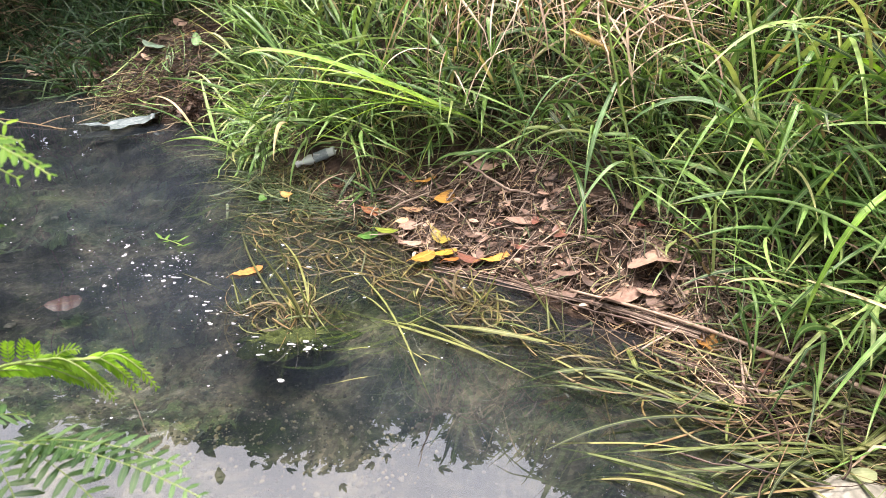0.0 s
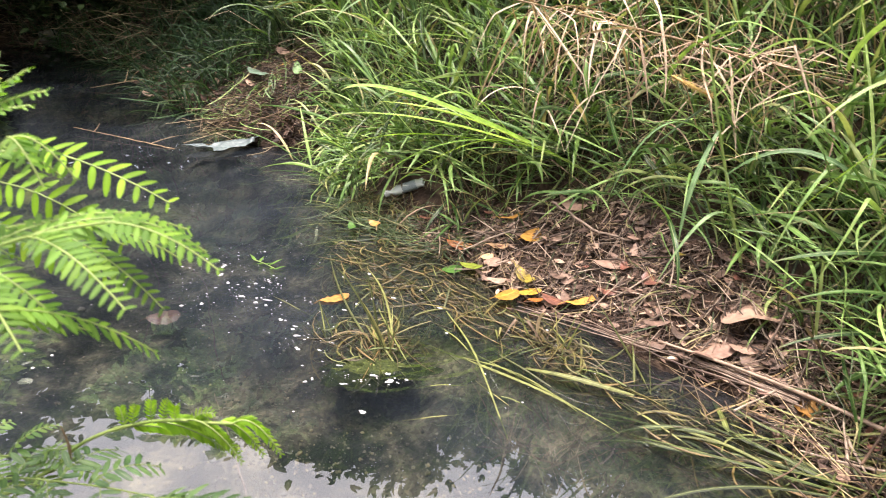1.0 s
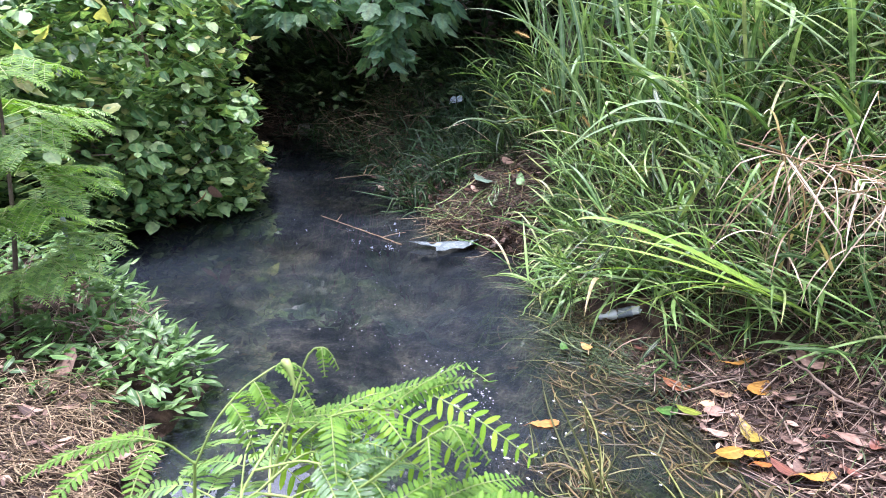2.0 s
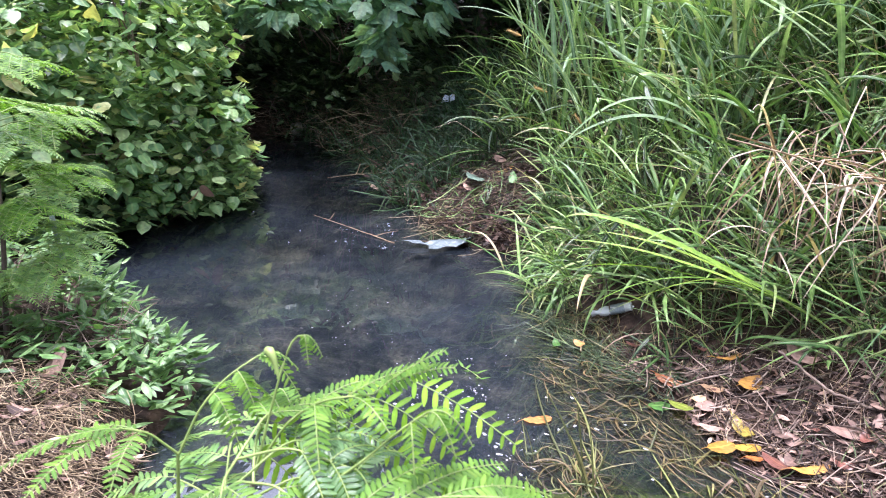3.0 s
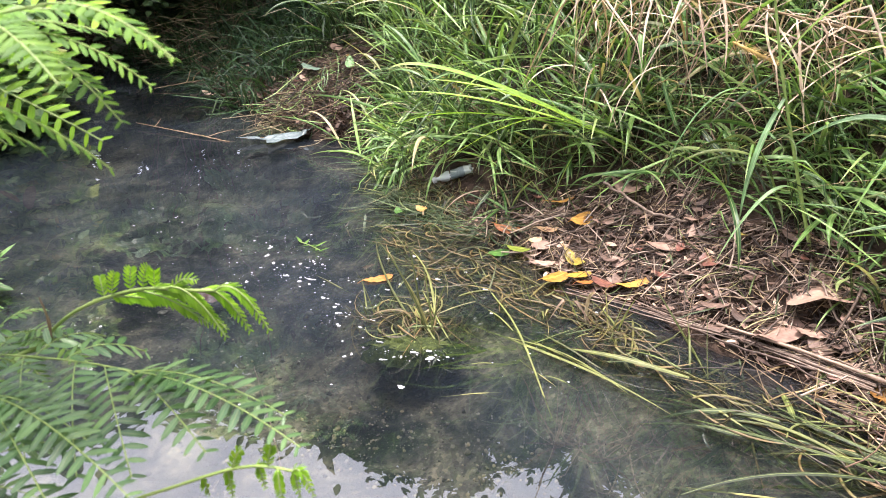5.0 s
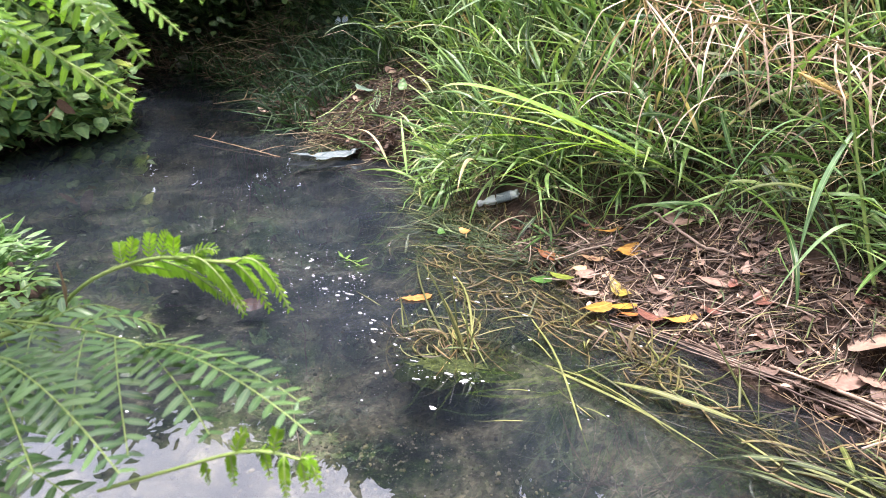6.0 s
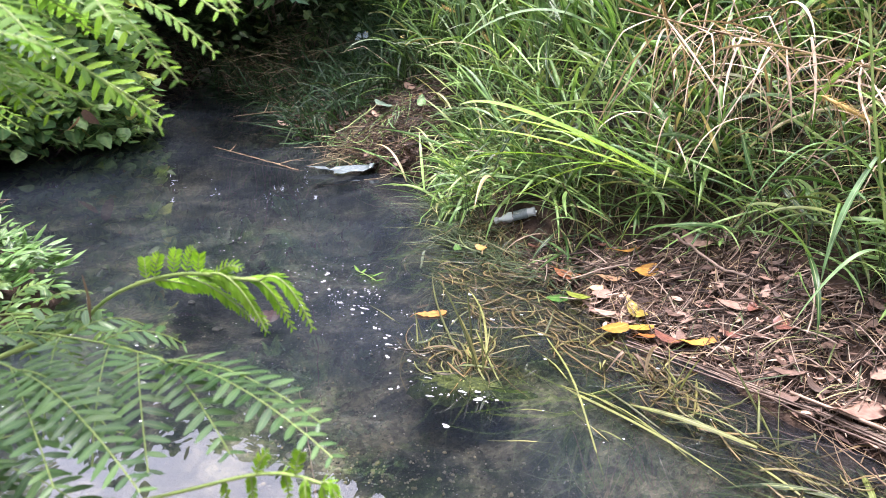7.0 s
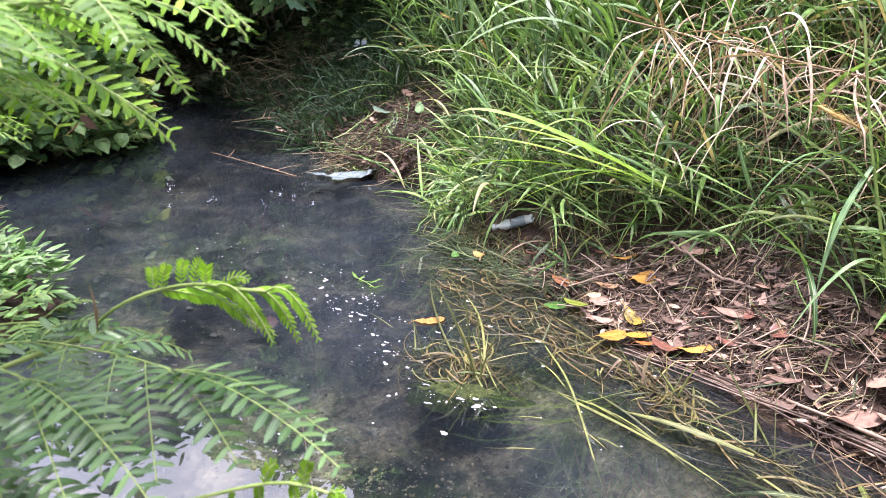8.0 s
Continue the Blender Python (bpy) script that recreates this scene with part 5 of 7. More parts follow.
compound_leaf(sapling, [(-0.46, 0.39, 0.80), (-0.41, 0.383, 0.812), (-0.366, 0.376, 0.815), (-0.324, 0.368, 0.818)],
              [(1.0, (-0.199, 0.327, 0.80), 0.012, 0.0), (0.95, (-0.253, 0.36, 0.802), 0.01, 0.0), (0.9, (-0.247, 0.318, 0.795), 0.01, 0.0), (0.7, (-0.3, 0.315, 0.786), 0.01, 0.0), (0.6, (-0.36, 0.32, 0.79), 0.01, 0.0), (0.5, (-0.37, 0.425, 0.80), 0.01, 0.0)],
              M_FERNOLD, 0.019, "older dull green leaf with wide leaflets", spacing=0.46, thick=0.0009)
compound_leaf(sapling, [(-0.47, 0.36, 0.755), (-0.4, 0.352, 0.768), (-0.33, 0.345, 0.765)],
              [(1.0, (-0.24, 0.345, 0.735), 0.01, 0.0), (0.9, (-0.27, 0.30, 0.735), 0.01, 0.0), (0.6, (-0.33, 0.285, 0.74), 0.01, 0.0), (0.8, (-0.30, 0.41, 0.75), 0.01, 0.0), (0.4, (-0.38, 0.29, 0.75), 0.01, 0.0)],
              M_FERNOLD, 0.018, "older dull green leaf with wide leaflets", spacing=0.46, thick=0.0009)
put("branch", raw_mesh("branch", *tubes(smooth_path([(-0.545, 0.29, 0.6), (-0.42, 0.31, 0.69), (-0.33, 0.32, 0.73), (-0.26, 0.33, 0.74)], 12)[None], np.linspace(0.0045, 0.0022, 12)[None], 8)), M_BARK, sapling, "brown woody branch")
compound_leaf(sapling, [(-0.532, 0.436, 0.77), (-0.497, 0.443, 0.784), (-0.436, 0.449, 0.8), (-0.39, 0.449, 0.803)],
              [(1, (-0.321, 0.441, 0.793), 0.008), (1, (-0.353, 0.457, 0.804), 0.008), (0.85, (-0.353, 0.426, 0.783), 0.008), (0.8, (-0.392, 0.48, 0.811), 0.008), (0.65, (-0.393, 0.422, 0.781), 0.008), (0.6, (-0.436, 0.477, 0.812), 0.008), (0.45, (-0.43, 0.42, 0.779), 0.008), (0.4, (-0.476, 0.473, 0.81), 0.008), (0.2, (-0.459, 0.417, 0.769), 0.008)], M_FERNMID, 0.0125, "green feathery leaf", thick=0.001)
compound_leaf(sapling, [(-0.26, 0.36, 0.742), (-0.225, 0.360, 0.761), (-0.191, 0.360, 0.779), (-0.171, 0.360, 0.790), (-0.152, 0.360, 0.800), (-0.134, 0.360, 0.806), (-0.121, 0.360, 0.807), (-0.115, 0.360, 0.804)],
              [(0.72, (-0.158, 0.360, 0.776), 0.005, -0.2, TOWARD, 1.0), (0.85, (-0.136, 0.362, 0.785), 0.006, -0.2, TOWARD, 1.0), (1.0, (-0.113, 0.360, 0.785), 0.006, -0.2, TOWARD, 1.0), (1.0, (-0.103, 0.358, 0.790), 0.008, -0.2, TOWARD, 1.0), (0.94, (-0.12, 0.352, 0.784), 0.006, -0.2, TOWARD, 1.0),
               (0.58, (-0.177, 0.363, 0.770), 0.004, -0.2, TOWARD, 1.0), (0.74, (-0.147, 0.362, 0.812), 0.002, 0.2, TOWARD, 0.8), (0.9, (-0.127, 0.362, 0.818), 0.002, 0.2, TOWARD, 0.8)], M_YOUNG, 0.0058, "small bright young leaf", spacing=0.3)
# large bright leaf spread beyond the stem top
FACING = (0.6, -0.55, 0.6)
compound_leaf(sapling, [(-0.455, 0.395, 0.99), (-0.49, 0.44, 1.012), (-0.48, 0.48, 1.02), (-0.44, 0.5, 1.022), (-0.40, 0.5, 1.045), (-0.36, 0.5, 1.06)],
              [(0.5, (-0.311, 0.5, 0.95), 0.006, 0.0, FACING), (0.66, (-0.30, 0.5, 0.983), 0.02, 0.0, FACING), (1.0, (-0.254, 0.5, 1.021), 0.006, 0.0, FACING), (0.3, (-0.37, 0.46, 0.955), 0.008, 0.0, FACING), (0.15, (-0.40, 0.43, 0.94), 0.008, 0.0, FACING)],
              M_YOUNG, 0.019, "large bright leaf with wide leaflets", spacing=0.55, thick=0.0014)
for k in range(9):
    a = -1.9 + k * 0.45
    hub = np.array([-0.45, 0.375, 0.985 + 0.022 * (k % 3)])
    way = np.array([np.cos(a), np.sin(a), 0])
    across = np.array([-np.sin(a), np.cos(a), 0])
    mid = hub + way * 0.045 + np.array([0, 0, 0.015])
    end = hub + way * (0.085 + 0.015 * (k % 2)) + np.array([0, 0, -0.004])
    tips = [(f, tuple(hub + way * (0.05 + 0.08 * f) + sg * across * (0.06 - 0.015 * f) + np.array([0, 0, -0.02])), 0.01) for f in (0.55, 0.78, 1.0) for sg in (1, -1)]
    compound_leaf(sapling, [tuple(hub), tuple(mid), tuple(end)], tips, M_FERNOLD if k % 2 else M_FERN, 0.0135, "older dull green leaf" if k % 2 else "bright leaf")

for k in range(0, 8, 2):
    a = -3.1 + k * 0.27
    hub = np.array([-0.49, 0.365, 0.925 + 0.018 * (k % 4)])
    way, across = np.array([np.cos(a), np.sin(a), 0]), np.array([-np.sin(a), np.cos(a), 0])
    reach = 0.105 + 0.03 * ((k * 3) % 4) / 4
    tips = [(f, tuple(hub + way * reach * (0.45 + 0.75 * f) + sg * across * (0.075 - 0.02 * f) + np.array([0, 0, -0.025])), 0.01) for f in (0.35, 0.5, 0.67, 0.83, 1.0) for sg in (1, -1)]
    compound_leaf(sapling, [tuple(hub), tuple(hub + way * reach * 0.45 + np.array([0, 0, 0.014])), tuple(hub + way * reach)], tips, M_FERN if k % 3 else M_FERNMID, 0.017, "green feathery leaf", spacing=0.42)

for k, (dx, dy, dz, a) in enumerate(((-0.02, 0.0, 0.9, -2.6), (-0.03, 0.02, 0.93, 2.9), (-0.04, 0.0, 0.88, -1.9), (-0.06, 0.03, 0.95, 2.2), (-0.08, -0.02, 0.9, -1.5))):
    hub = np.array([-0.44 + dx, 0.37 + dy, dz])
    way, across = np.array([np.cos(a), np.sin(a), 0]), np.array([-np.sin(a), np.cos(a), 0])
    tips = [(f, tuple(hub + way * (0.05 + 0.13 * f) + sg * across * (0.09 - 0.03 * f) + np.array([0, 0, -0.03])), 0.012) for f in (0.4, 0.7, 1.0) for sg in (1, -1)]
    compound_leaf(sapling, [tuple(hub), tuple(hub + way * 0.06 + np.array([0, 0, 0.018])), tuple(hub + way * 0.12 + np.array([0, 0, 0.005]))], tips, M_FERNMID if k % 2 else M_FERNOLD, 0.017, "older dull green leaf with wide leaflets", spacing=0.38)

# second sapling further up the near bank
sapling_far = put("feathery_sapling", None, None, None, "feathery green sapling standing among the herbs", "sapling")
put("stem", raw_mesh("stem", *tubes(smooth_path([(-2.72, 1.38, 0.1), (-2.66, 1.46, 0.7), (-2.62, 1.49, 1.25)], 12)[None], np.linspace(0.012, 0.005, 12)[None], 8)), M_BARK, sapling_far)
for k in range(36):
    a, z = -2.6 + k * 0.62, 0.42 + 0.024 * k
    hub = np.array([-2.64, 1.48, z])
    reach = 0.3 + 0.12 * ((k * 7) % 5) / 5
    way, across = np.array([np.cos(a), np.sin(a), 0]), np.array([-np.sin(a), np.cos(a), 0])
    end = hub + way * reach * 0.8 + np.array([0, 0, 0.0])
    tips = [(f, tuple(hub + way * reach * (0.3 + 0.75 * f) + sg * across * (0.15 - 0.05 * f) + np.array([0, 0, -0.05])), 0.015) for f in (0.3, 0.48, 0.66, 0.83, 1.0) for sg in (1, -1)]
    compound_leaf(sapling_far, [tuple(hub), tuple(hub + way * reach * 0.4 + np.array([0, 0, 0.04])), tuple(end)], tips, M_FERN if k > 12 and k % 3 else M_FERNMID, 0.026, "feathery leaf", thick=0.0022)


# ---- fallen leaves ----
def leaf_colour(name, c, spots, rib=(0.5, 0.4, 0.15), trans=0.15, rough=0.45):
    return leafy(name, [(0.0, spots), (0.45, c), (1.0, tuple(min(1.0, v * 1.15) for v in c))], trans=trans, rough=rough, rib=0.3, mottle=0.3, veins=6, rib_colour=rib, scale=60, tip=(spots, 0.6))


M_YELLOW = leaf_colour("yellow_leaf", (0.36, 0.21, 0.03), (0.28, 0.13, 0.02), (0.7, 0.5, 0.1))
M_ORANGE = leaf_colour("orange_leaf", (0.34, 0.18, 0.05), (0.26, 0.09, 0.02), (0.6, 0.35, 0.1))
M_OLIVE = leaf_colour("olive_leaf", (0.26, 0.2, 0.035), (0.2, 0.17, 0.03), (0.5, 0.45, 0.1))
M_LIME = leaf_colour("lime_leaf", (0.16, 0.205, 0.025), (0.13, 0.17, 0.02), (0.45, 0.5, 0.1))
M_DKGREEN = leaf_colour("dark_green_leaf", (0.06, 0.17, 0.02), (0.04, 0.1, 0.02), (0.2, 0.3, 0.08))
M_CREAM = leaf_colour("cream_leaf", (0.45, 0.31, 0.17), (0.3, 0.19, 0.1), (0.6, 0.45, 0.25))
M_TAN = leaf_colour("tan_leaf", (0.255, 0.17, 0.122), (0.17, 0.105, 0.078), (0.32, 0.2, 0.13), 0.05, 0.6)
M_RUST = leaf_colour("rust_leaf", (0.3, 0.11, 0.035), (0.2, 0.07, 0.025), (0.4, 0.2, 0.05))
M_RED = leaf_colour("red_brown_leaf", (0.14, 0.06, 0.042), (0.09, 0.04, 0.03), (0.35, 0.15, 0.08), 0.05, 0.35)
M_OCHRE = leaf_colour("ochre_leaf", (0.38, 0.2, 0.04), (0.2, 0.1, 0.03), (0.4, 0.25, 0.1))
M_DKBROWN = leaf_colour("dark_brown_leaf", (0.11, 0.07, 0.05), (0.06, 0.04, 0.03), (0.16, 0.1, 0.07), 0.0, 0.6)


def fallen_leaf(label, x, y, length, aspect, turn, curl, material, group="fallen leaves", z=None, s=11, tilt=0.0):
    """A whole leaf with a cupped blade and a stalk, lying on mud or water."""
    a = radians(turn)
    z0 = float(max(height(x, y), 0)) + 0.036 if z is None else z
    root = put("fallen_leaf", None, None, None, label, "leaf", group)
    f = np.linspace(-0.5, 0.5, s)
    lift = curl * length * (1.1 * f**2 - 0.06) + tilt * f * length + rng.normal(0, 0.012 * length, s)
    sway = 0.10 * length * rng.uniform(-1, 1) * (0.25 - f**2)
    path = np.stack([x + np.cos(a) * f * length - np.sin(a) * sway, y + np.sin(a) * f * length + np.cos(a) * sway, z0 + lift], -1)
    side = np.stack([-np.sin(a) * np.ones(s), np.cos(a) * np.ones(s), rng.normal(0, 0.15) * np.ones(s)], -1)
    shape = np.interp(f + 0.5, [0, 0.08, 0.25, 0.5, 0.72, 0.9, 1], [0.1, 0.42, 0.8, 1.0, 0.98, 0.74, 0.12])
    put("blade", raw_mesh("blade", *ribbons(path[None], side[None], (shape * length * aspect * 1.3)[None], 0.04 + 0.2 * curl)), material, root)
    stalk = np.stack([path[0], path[0] + (path[0] - path[1]) * 1.2 + np.array([0, 0, -0.004]), path[0] + (path[0] - path[1]) * 2.2 + np.array([0, 0, -0.01])])
    put("stalk", raw_mesh("stalk", *tubes(stalk[None], np.array([[0.0012, 0.001, 0.0009]]), 5)), material, root)
    return root


for row in [
    (-0.695, 2.031, 0.108, 0.42, 34, 0.1, M_ORANGE), (-0.082, 2.093, 0.099, 0.5, 39, 0.15, M_YELLOW), (-0.005, 2.123, 0.093, 0.45, 25, 0.1, M_YELLOW), (-0.027, 2.22, 0.14, 0.26, -60, 0.4, M_OLIVE),
    (0.019, 2.070, 0.056, 0.5, 14, 0.1, M_ORANGE), (-0.232, 2.294, 0.092, 0.5, -14, 0.15, M_LIME), (-0.309, 2.311, 0.082, 0.6, 29, 0.05, M_DKGREEN), (-0.136, 2.394, 0.083, 0.5, 8, 0.2, M_CREAM),
    (-0.153, 2.301, 0.070, 0.6, 34, 0.15, M_TAN), (-0.296, 2.432, 0.112, 0.35, -19, 0.3, M_RUST),
]:
    on_water = row[0] < -0.6 or row[6] is M_DKGREEN
    fallen_leaf({"orange_leaf": "orange fallen leaf floating on the water", "yellow_leaf": "bright yellow fallen leaf at the water's edge", "olive_leaf": "curled olive-yellow fallen leaf propped on the mud",
                 "lime_leaf": "yellow-green fallen leaf at the water's edge", "dark_green_leaf": "dark green leaf half under water", "cream_leaf": "pale cream dead leaf on the mud",
                 "tan_leaf": "tan dead leaf on the mud", "rust_leaf": "rust-red dead leaf on drowned grass"}[row[6].name], *row, z=0.006 if on_water else None)
for row in [
    (0.082, 2.079, 0.097, 0.45, -35, 0.3, M_RED), (0.175, 2.058, 0.127, 0.25, 29, 0.3, M_OCHRE), (-0.125, 2.194, 0.074, 0.4, -2, 0.3, M_TAN), (0.15, 2.518, 0.14, 0.5, -40, 0.4, M_TAN),
    (0.281, 2.186, 0.14, 0.34, 12, 0.3, M_TAN), (0.659, 1.894, 0.17, 0.75, -99, 0.5, M_TAN), (0.548, 1.812, 0.17, 0.55, 47, 0.4, M_TAN), (0.640, 1.800, 0.10, 0.5, 9, 0.3, M_TAN),
    (0.758, 1.593, 0.113, 0.5, 57, 0.5, M_OCHRE), (0.690, 1.679, 0.06, 0.45, -5, 0.2, M_TAN),
]:
    fallen_leaf({"red_brown_leaf": "wet red-brown dead leaf on the mud", "ochre_leaf": "ochre dead leaf in the litter", "tan_leaf": "dry tan dead leaf on the muddy bank"}[row[6].name], *row)
for row in [
    (0.651, 1.752, 0.101, 0.5, -70, 0.4, M_DKBROWN), (-0.70, 2.63, 0.06, 0.5, -33, 0.3, M_ORANGE), (-0.79, 2.585, 0.07, 0.35, -60, 0.2, M_DKGREEN), (0.128, 2.186, 0.070, 0.6, -54, 0.3, M_TAN),
    (-0.176, 2.332, 0.057, 0.55, 38, 0.2, M_CREAM), (0.092, 2.202, 0.077, 0.4, -37, 0.4, M_DKBROWN), (-0.015, 2.431, 0.121, 0.4, 59, 0.4, M_OCHRE), (0.49, 2.139, 0.05, 0.7, -52, 0.3, M_OLIVE), (-0.1, 2.577, 0.13, 0.28, 40, 0.4, M_OCHRE), (0.067, 2.38, 0.08, 0.5, 10, 0.3, M_TAN), (-0.032, 2.448, 0.1, 0.4, 25, 0.4, M_DKBROWN), 
]:
    fallen_leaf({"dark_brown_leaf": "dark rotting leaf on the mud", "orange_leaf": "small orange leaf caught in grass", "dark_green_leaf": "small green leaf at the water's edge", "olive_leaf": "small yellow leaf lying in litter", "tan_leaf": "small tan dead leaf", "cream_leaf": "small cream dead leaf",
                 "ochre_leaf": "ochre curled leaf in the litter"}[row[6].name], *row)
M_PALEGREEN = leaf_colour("pale_green_leaf", (0.2, 0.22, 0.12), (0.18, 0.22, 0.1), (0.35, 0.4, 0.2))
fallen_leaf("pale green leaf lying on a wet stone", 0.93, 1.12, 0.075, 0.42, 8, 0.1, M_PALEGREEN)
fallen_leaf("brown leaf lying sunk on the stream bed", -1.32, 1.93, 0.12, 0.42, 20, 0.1, M_RED, z=-0.07)
for k in range(44):
    x, y = (q[0] for q in mud_area(1))
    fallen_leaf("dry brown leaf in the bank litter", x, y, rng.uniform(0.035, 0.085), rng.uniform(0.3, 0.55), rng.uniform(0, 360), rng.uniform(0.2, 0.7), (M_DKBROWN, M_RED, M_DKBROWN, M_DKBROWN, M_RED, M_TAN)[k % 6], tilt=rng.normal(0, 0.15))
M_GREYLEAF = leaf_colour("grey_green_leaf", (0.12, 0.185, 0.13), (0.08, 0.13, 0.09), (0.22, 0.28, 0.18), rough=0.65)
for x, y, z, ln, asp, az, tl, m, tx in ((-1.86, 4.28, 0.34, 0.24, 0.7, -12, -0.12, M_GREYLEAF, "large grey-green leaf resting on the flood-wrack heap"), (-1.97, 4.38, 0.3, 0.11, 0.6, -20, -0.25, M_TAN, "pinkish dead leaf in the flood-wrack heap"), (-1.9, 4.44, 0.34, 0.11, 0.6, 30, -0.2, M_DKBROWN, "dark dead leaf in the flood-wrack heap"),
                              (-1.72, 4.36, 0.32, 0.13, 0.45, 40, 0.3, M_OCHRE, "ochre dead leaf in the flood-wrack heap"), (-2.05, 4.3, 0.24, 0.11, 0.6, 10, -0.2, M_RED, "red-brown dead leaf in the flood-wrack heap"), (-1.8, 4.5, 0.38, 0.11, 0.6, -30, -0.3, M_TAN, "pinkish dead leaf in the flood-wrack heap"),
                              (-1.92, 4.2, 0.22, 0.1, 0.6, -20, -0.3, M_TAN, "pinkish dead leaf in the flood-wrack heap"), (-1.55, 4.08, 0.2, 0.09, 0.5, -70, -0.7, M_DKGREEN, "small green leaf on the flood-wrack heap")):
    fallen_leaf(tx, x, y, ln, asp, az, 0.2, m, z=max(z, float(height(x, y)) + 0.12), group="heap leaves", tilt=tl)


# ---- strands floating one by one ----
M_STRAND = leafy("floating_strand", [(0.0, (0.035, 0.04, 0.01)), (0.45, (0.075, 0.09, 0.02)), (0.8, (0.135, 0.15, 0.038)), (1.0, (0.25, 0.225, 0.085))], trans=0.2, rough=0.5)


def strand(x0, y0, x1, y1, w):
    """A grass blade afloat from one place to another."""
    f = np.linspace(0, 1, 12)
    d = np.array([x1 - x0, y1 - y0])
    ln, nrm = np.hypot(*d), np.array([-d[1], d[0]])
    bow, w = rng.normal(0, 0.04), w * 0.8
    xy = np.array([x0, y0]) + f[:, None] * d + nrm * (bow * 4 * f * (1 - f))[:, None]
    z = np.maximum(height(xy[:, 0], xy[:, 1]), 0) + -0.004 + 0.04 * ln * np.sin(f * np.pi * rng.uniform(0.5, 1.4)) ** 2
    path = np.concatenate([xy, z[:, None]], 1)
    side = np.tile(np.array([*nrm, 0.0]) / max(ln, 1e-6), (12, 1))
    put("grass_strand", raw_mesh("grass_strand", *ribbons(path[None], twisted(path[None], side[None], rng.normal(0, 0.4, 1)), blade_width(np.array([w]), 12), 0.2)), M_STRAND, None,
        "long yellow-green grass blade afloat on the water", "grass", "floating strands")


for row in [(-0.38, 1.65, -0.81, 2.34, 0.012), (-0.41, 1.72, -0.67, 2.32, 0.011), (-0.35, 1.63, -0.57, 1.99, 0.009), (-0.33, 1.66, -0.59, 2.19, 0.007), (-0.63, 1.75, -0.76, 2.04, 0.007), (-0.73, 1.91, -0.93, 2.02, 0.007),
            (-0.47, 1.75, -0.68, 1.98, 0.008), (-0.28, 1.95, -0.65, 2.35, 0.008), (-0.15, 1.75, -0.36, 1.99, 0.009), (-0.03, 1.41, -0.41, 2.24, 0.008), (-0.31, 1.80, 0.26, 1.44, 0.013), (-0.26, 1.77, 0.24, 1.46, 0.011),
            (-0.19, 1.80, 0.19, 1.51, 0.010), (-0.12, 1.82, 0.16, 1.59, 0.008), (-0.21, 1.66, 0.08, 1.91, 0.005)]:
    strand(*row)
for row in [(-0.31, 1.58, -0.14, 1.62, 0.006), (-0.14, 1.64, -0.03, 1.53, 0.006), (-0.32, 1.44, -0.16, 1.49, 0.006), (0.03, 1.53, -0.13, 1.58, 0.007), (0.12, 1.76, -0.12, 2.07, 0.008), (0.32, 1.89, 0.36, 1.64, 0.010),
            (0.17, 1.71, 0.32, 1.87, 0.010), (0.56, 1.59, 0.59, 1.45, 0.008), (0.12, 1.98, -0.02, 2.05, 0.007), (0.60, 2.05, 0.61, 1.77, 0.009), (0.27, 1.24, 0.63, 1.21, 0.009), (0.36, 1.54, 0.74, 1.32, 0.012), (0.34, 1.49, 0.69, 1.40, 0.010), (0.28, 1.61, 0.48, 1.42, 0.009)]:
    strand(*row)

# blades trailing out from the foot of the bank
for row in [(-0.72, 2.72, -1.12, 2.74, 0.006), (-0.75, 2.68, -1.2, 2.6, 0.005), (-0.7, 2.62, -1.05, 2.5, 0.006), (-0.78, 2.8, -1.15, 2.88, 0.007), (-0.62, 2.55, -0.98, 2.38, 0.005), (-0.9, 2.9, -1.25, 2.78, 0.005), (-0.6, 2.5, -0.92, 2.52, 0.004), (-0.85, 2.85, -1.22, 2.98, 0.005), (-0.66, 2.6, -1.1, 2.66, 0.005)]:
    strand(*row)


def drowned_tuft(x, y, n, length, lean):
    """A tuft of half-drowned grass that stands out of shallow water."""
    n = n // 2
    base = np.stack([x + rng.normal(0, 0.035, n), y + rng.normal(0, 0.03, n), np.full(n, -0.04)], -1)
    p, s = arcs(base, spread(-np.pi, np.pi, n), spread(*lean, n), spread(0.1, 1.3, n), spread(*length, n), 9, drift=rng.normal(0, 0.5, n), clear=False)
    put("drowned_tuft", raw_mesh("drowned_tuft", *ribbons(p, twisted(p, s, rng.normal(0, 0.7, n)), blade_width(spread(0.002, 0.008, n), 9), 0.2)), M_STRAND, None,
        "half-drowned yellow-olive grass tuft standing in the shallows", "grass", "drowned tufts")


for row in [(-0.47, 1.80, 10, (0.12, 0.24), (0.9, 1.5)), (-0.62, 1.92, 12, (0.1, 0.26), (0.9, 1.5)), (-0.36, 1.74, 10, (0.1, 0.22), (0.9, 1.5)), (-0.33, 1.95, 16, (0.12, 0.3), (0.9, 1.5)), (0.06, 1.86, 24, (0.1, 0.24), (0.4, 1.5)), (0.18, 1.8, 20, (0.1, 0.24), (0.4, 1.5)),
            (-0.1, 1.97, 16, (0.1, 0.3), (0.8, 1.5)), (0.34, 1.66, 18, (0.1, 0.3), (0.6, 1.5)), (-0.55, 2.2, 18, (0.12, 0.3), (0.9, 1.5)), (-0.3, 2.15, 18, (0.12, 0.3), (0.9, 1.5)), (-0.75, 2.35, 14, (0.1, 0.3), (0.9, 1.5))]:
    drowned_tuft(*row)

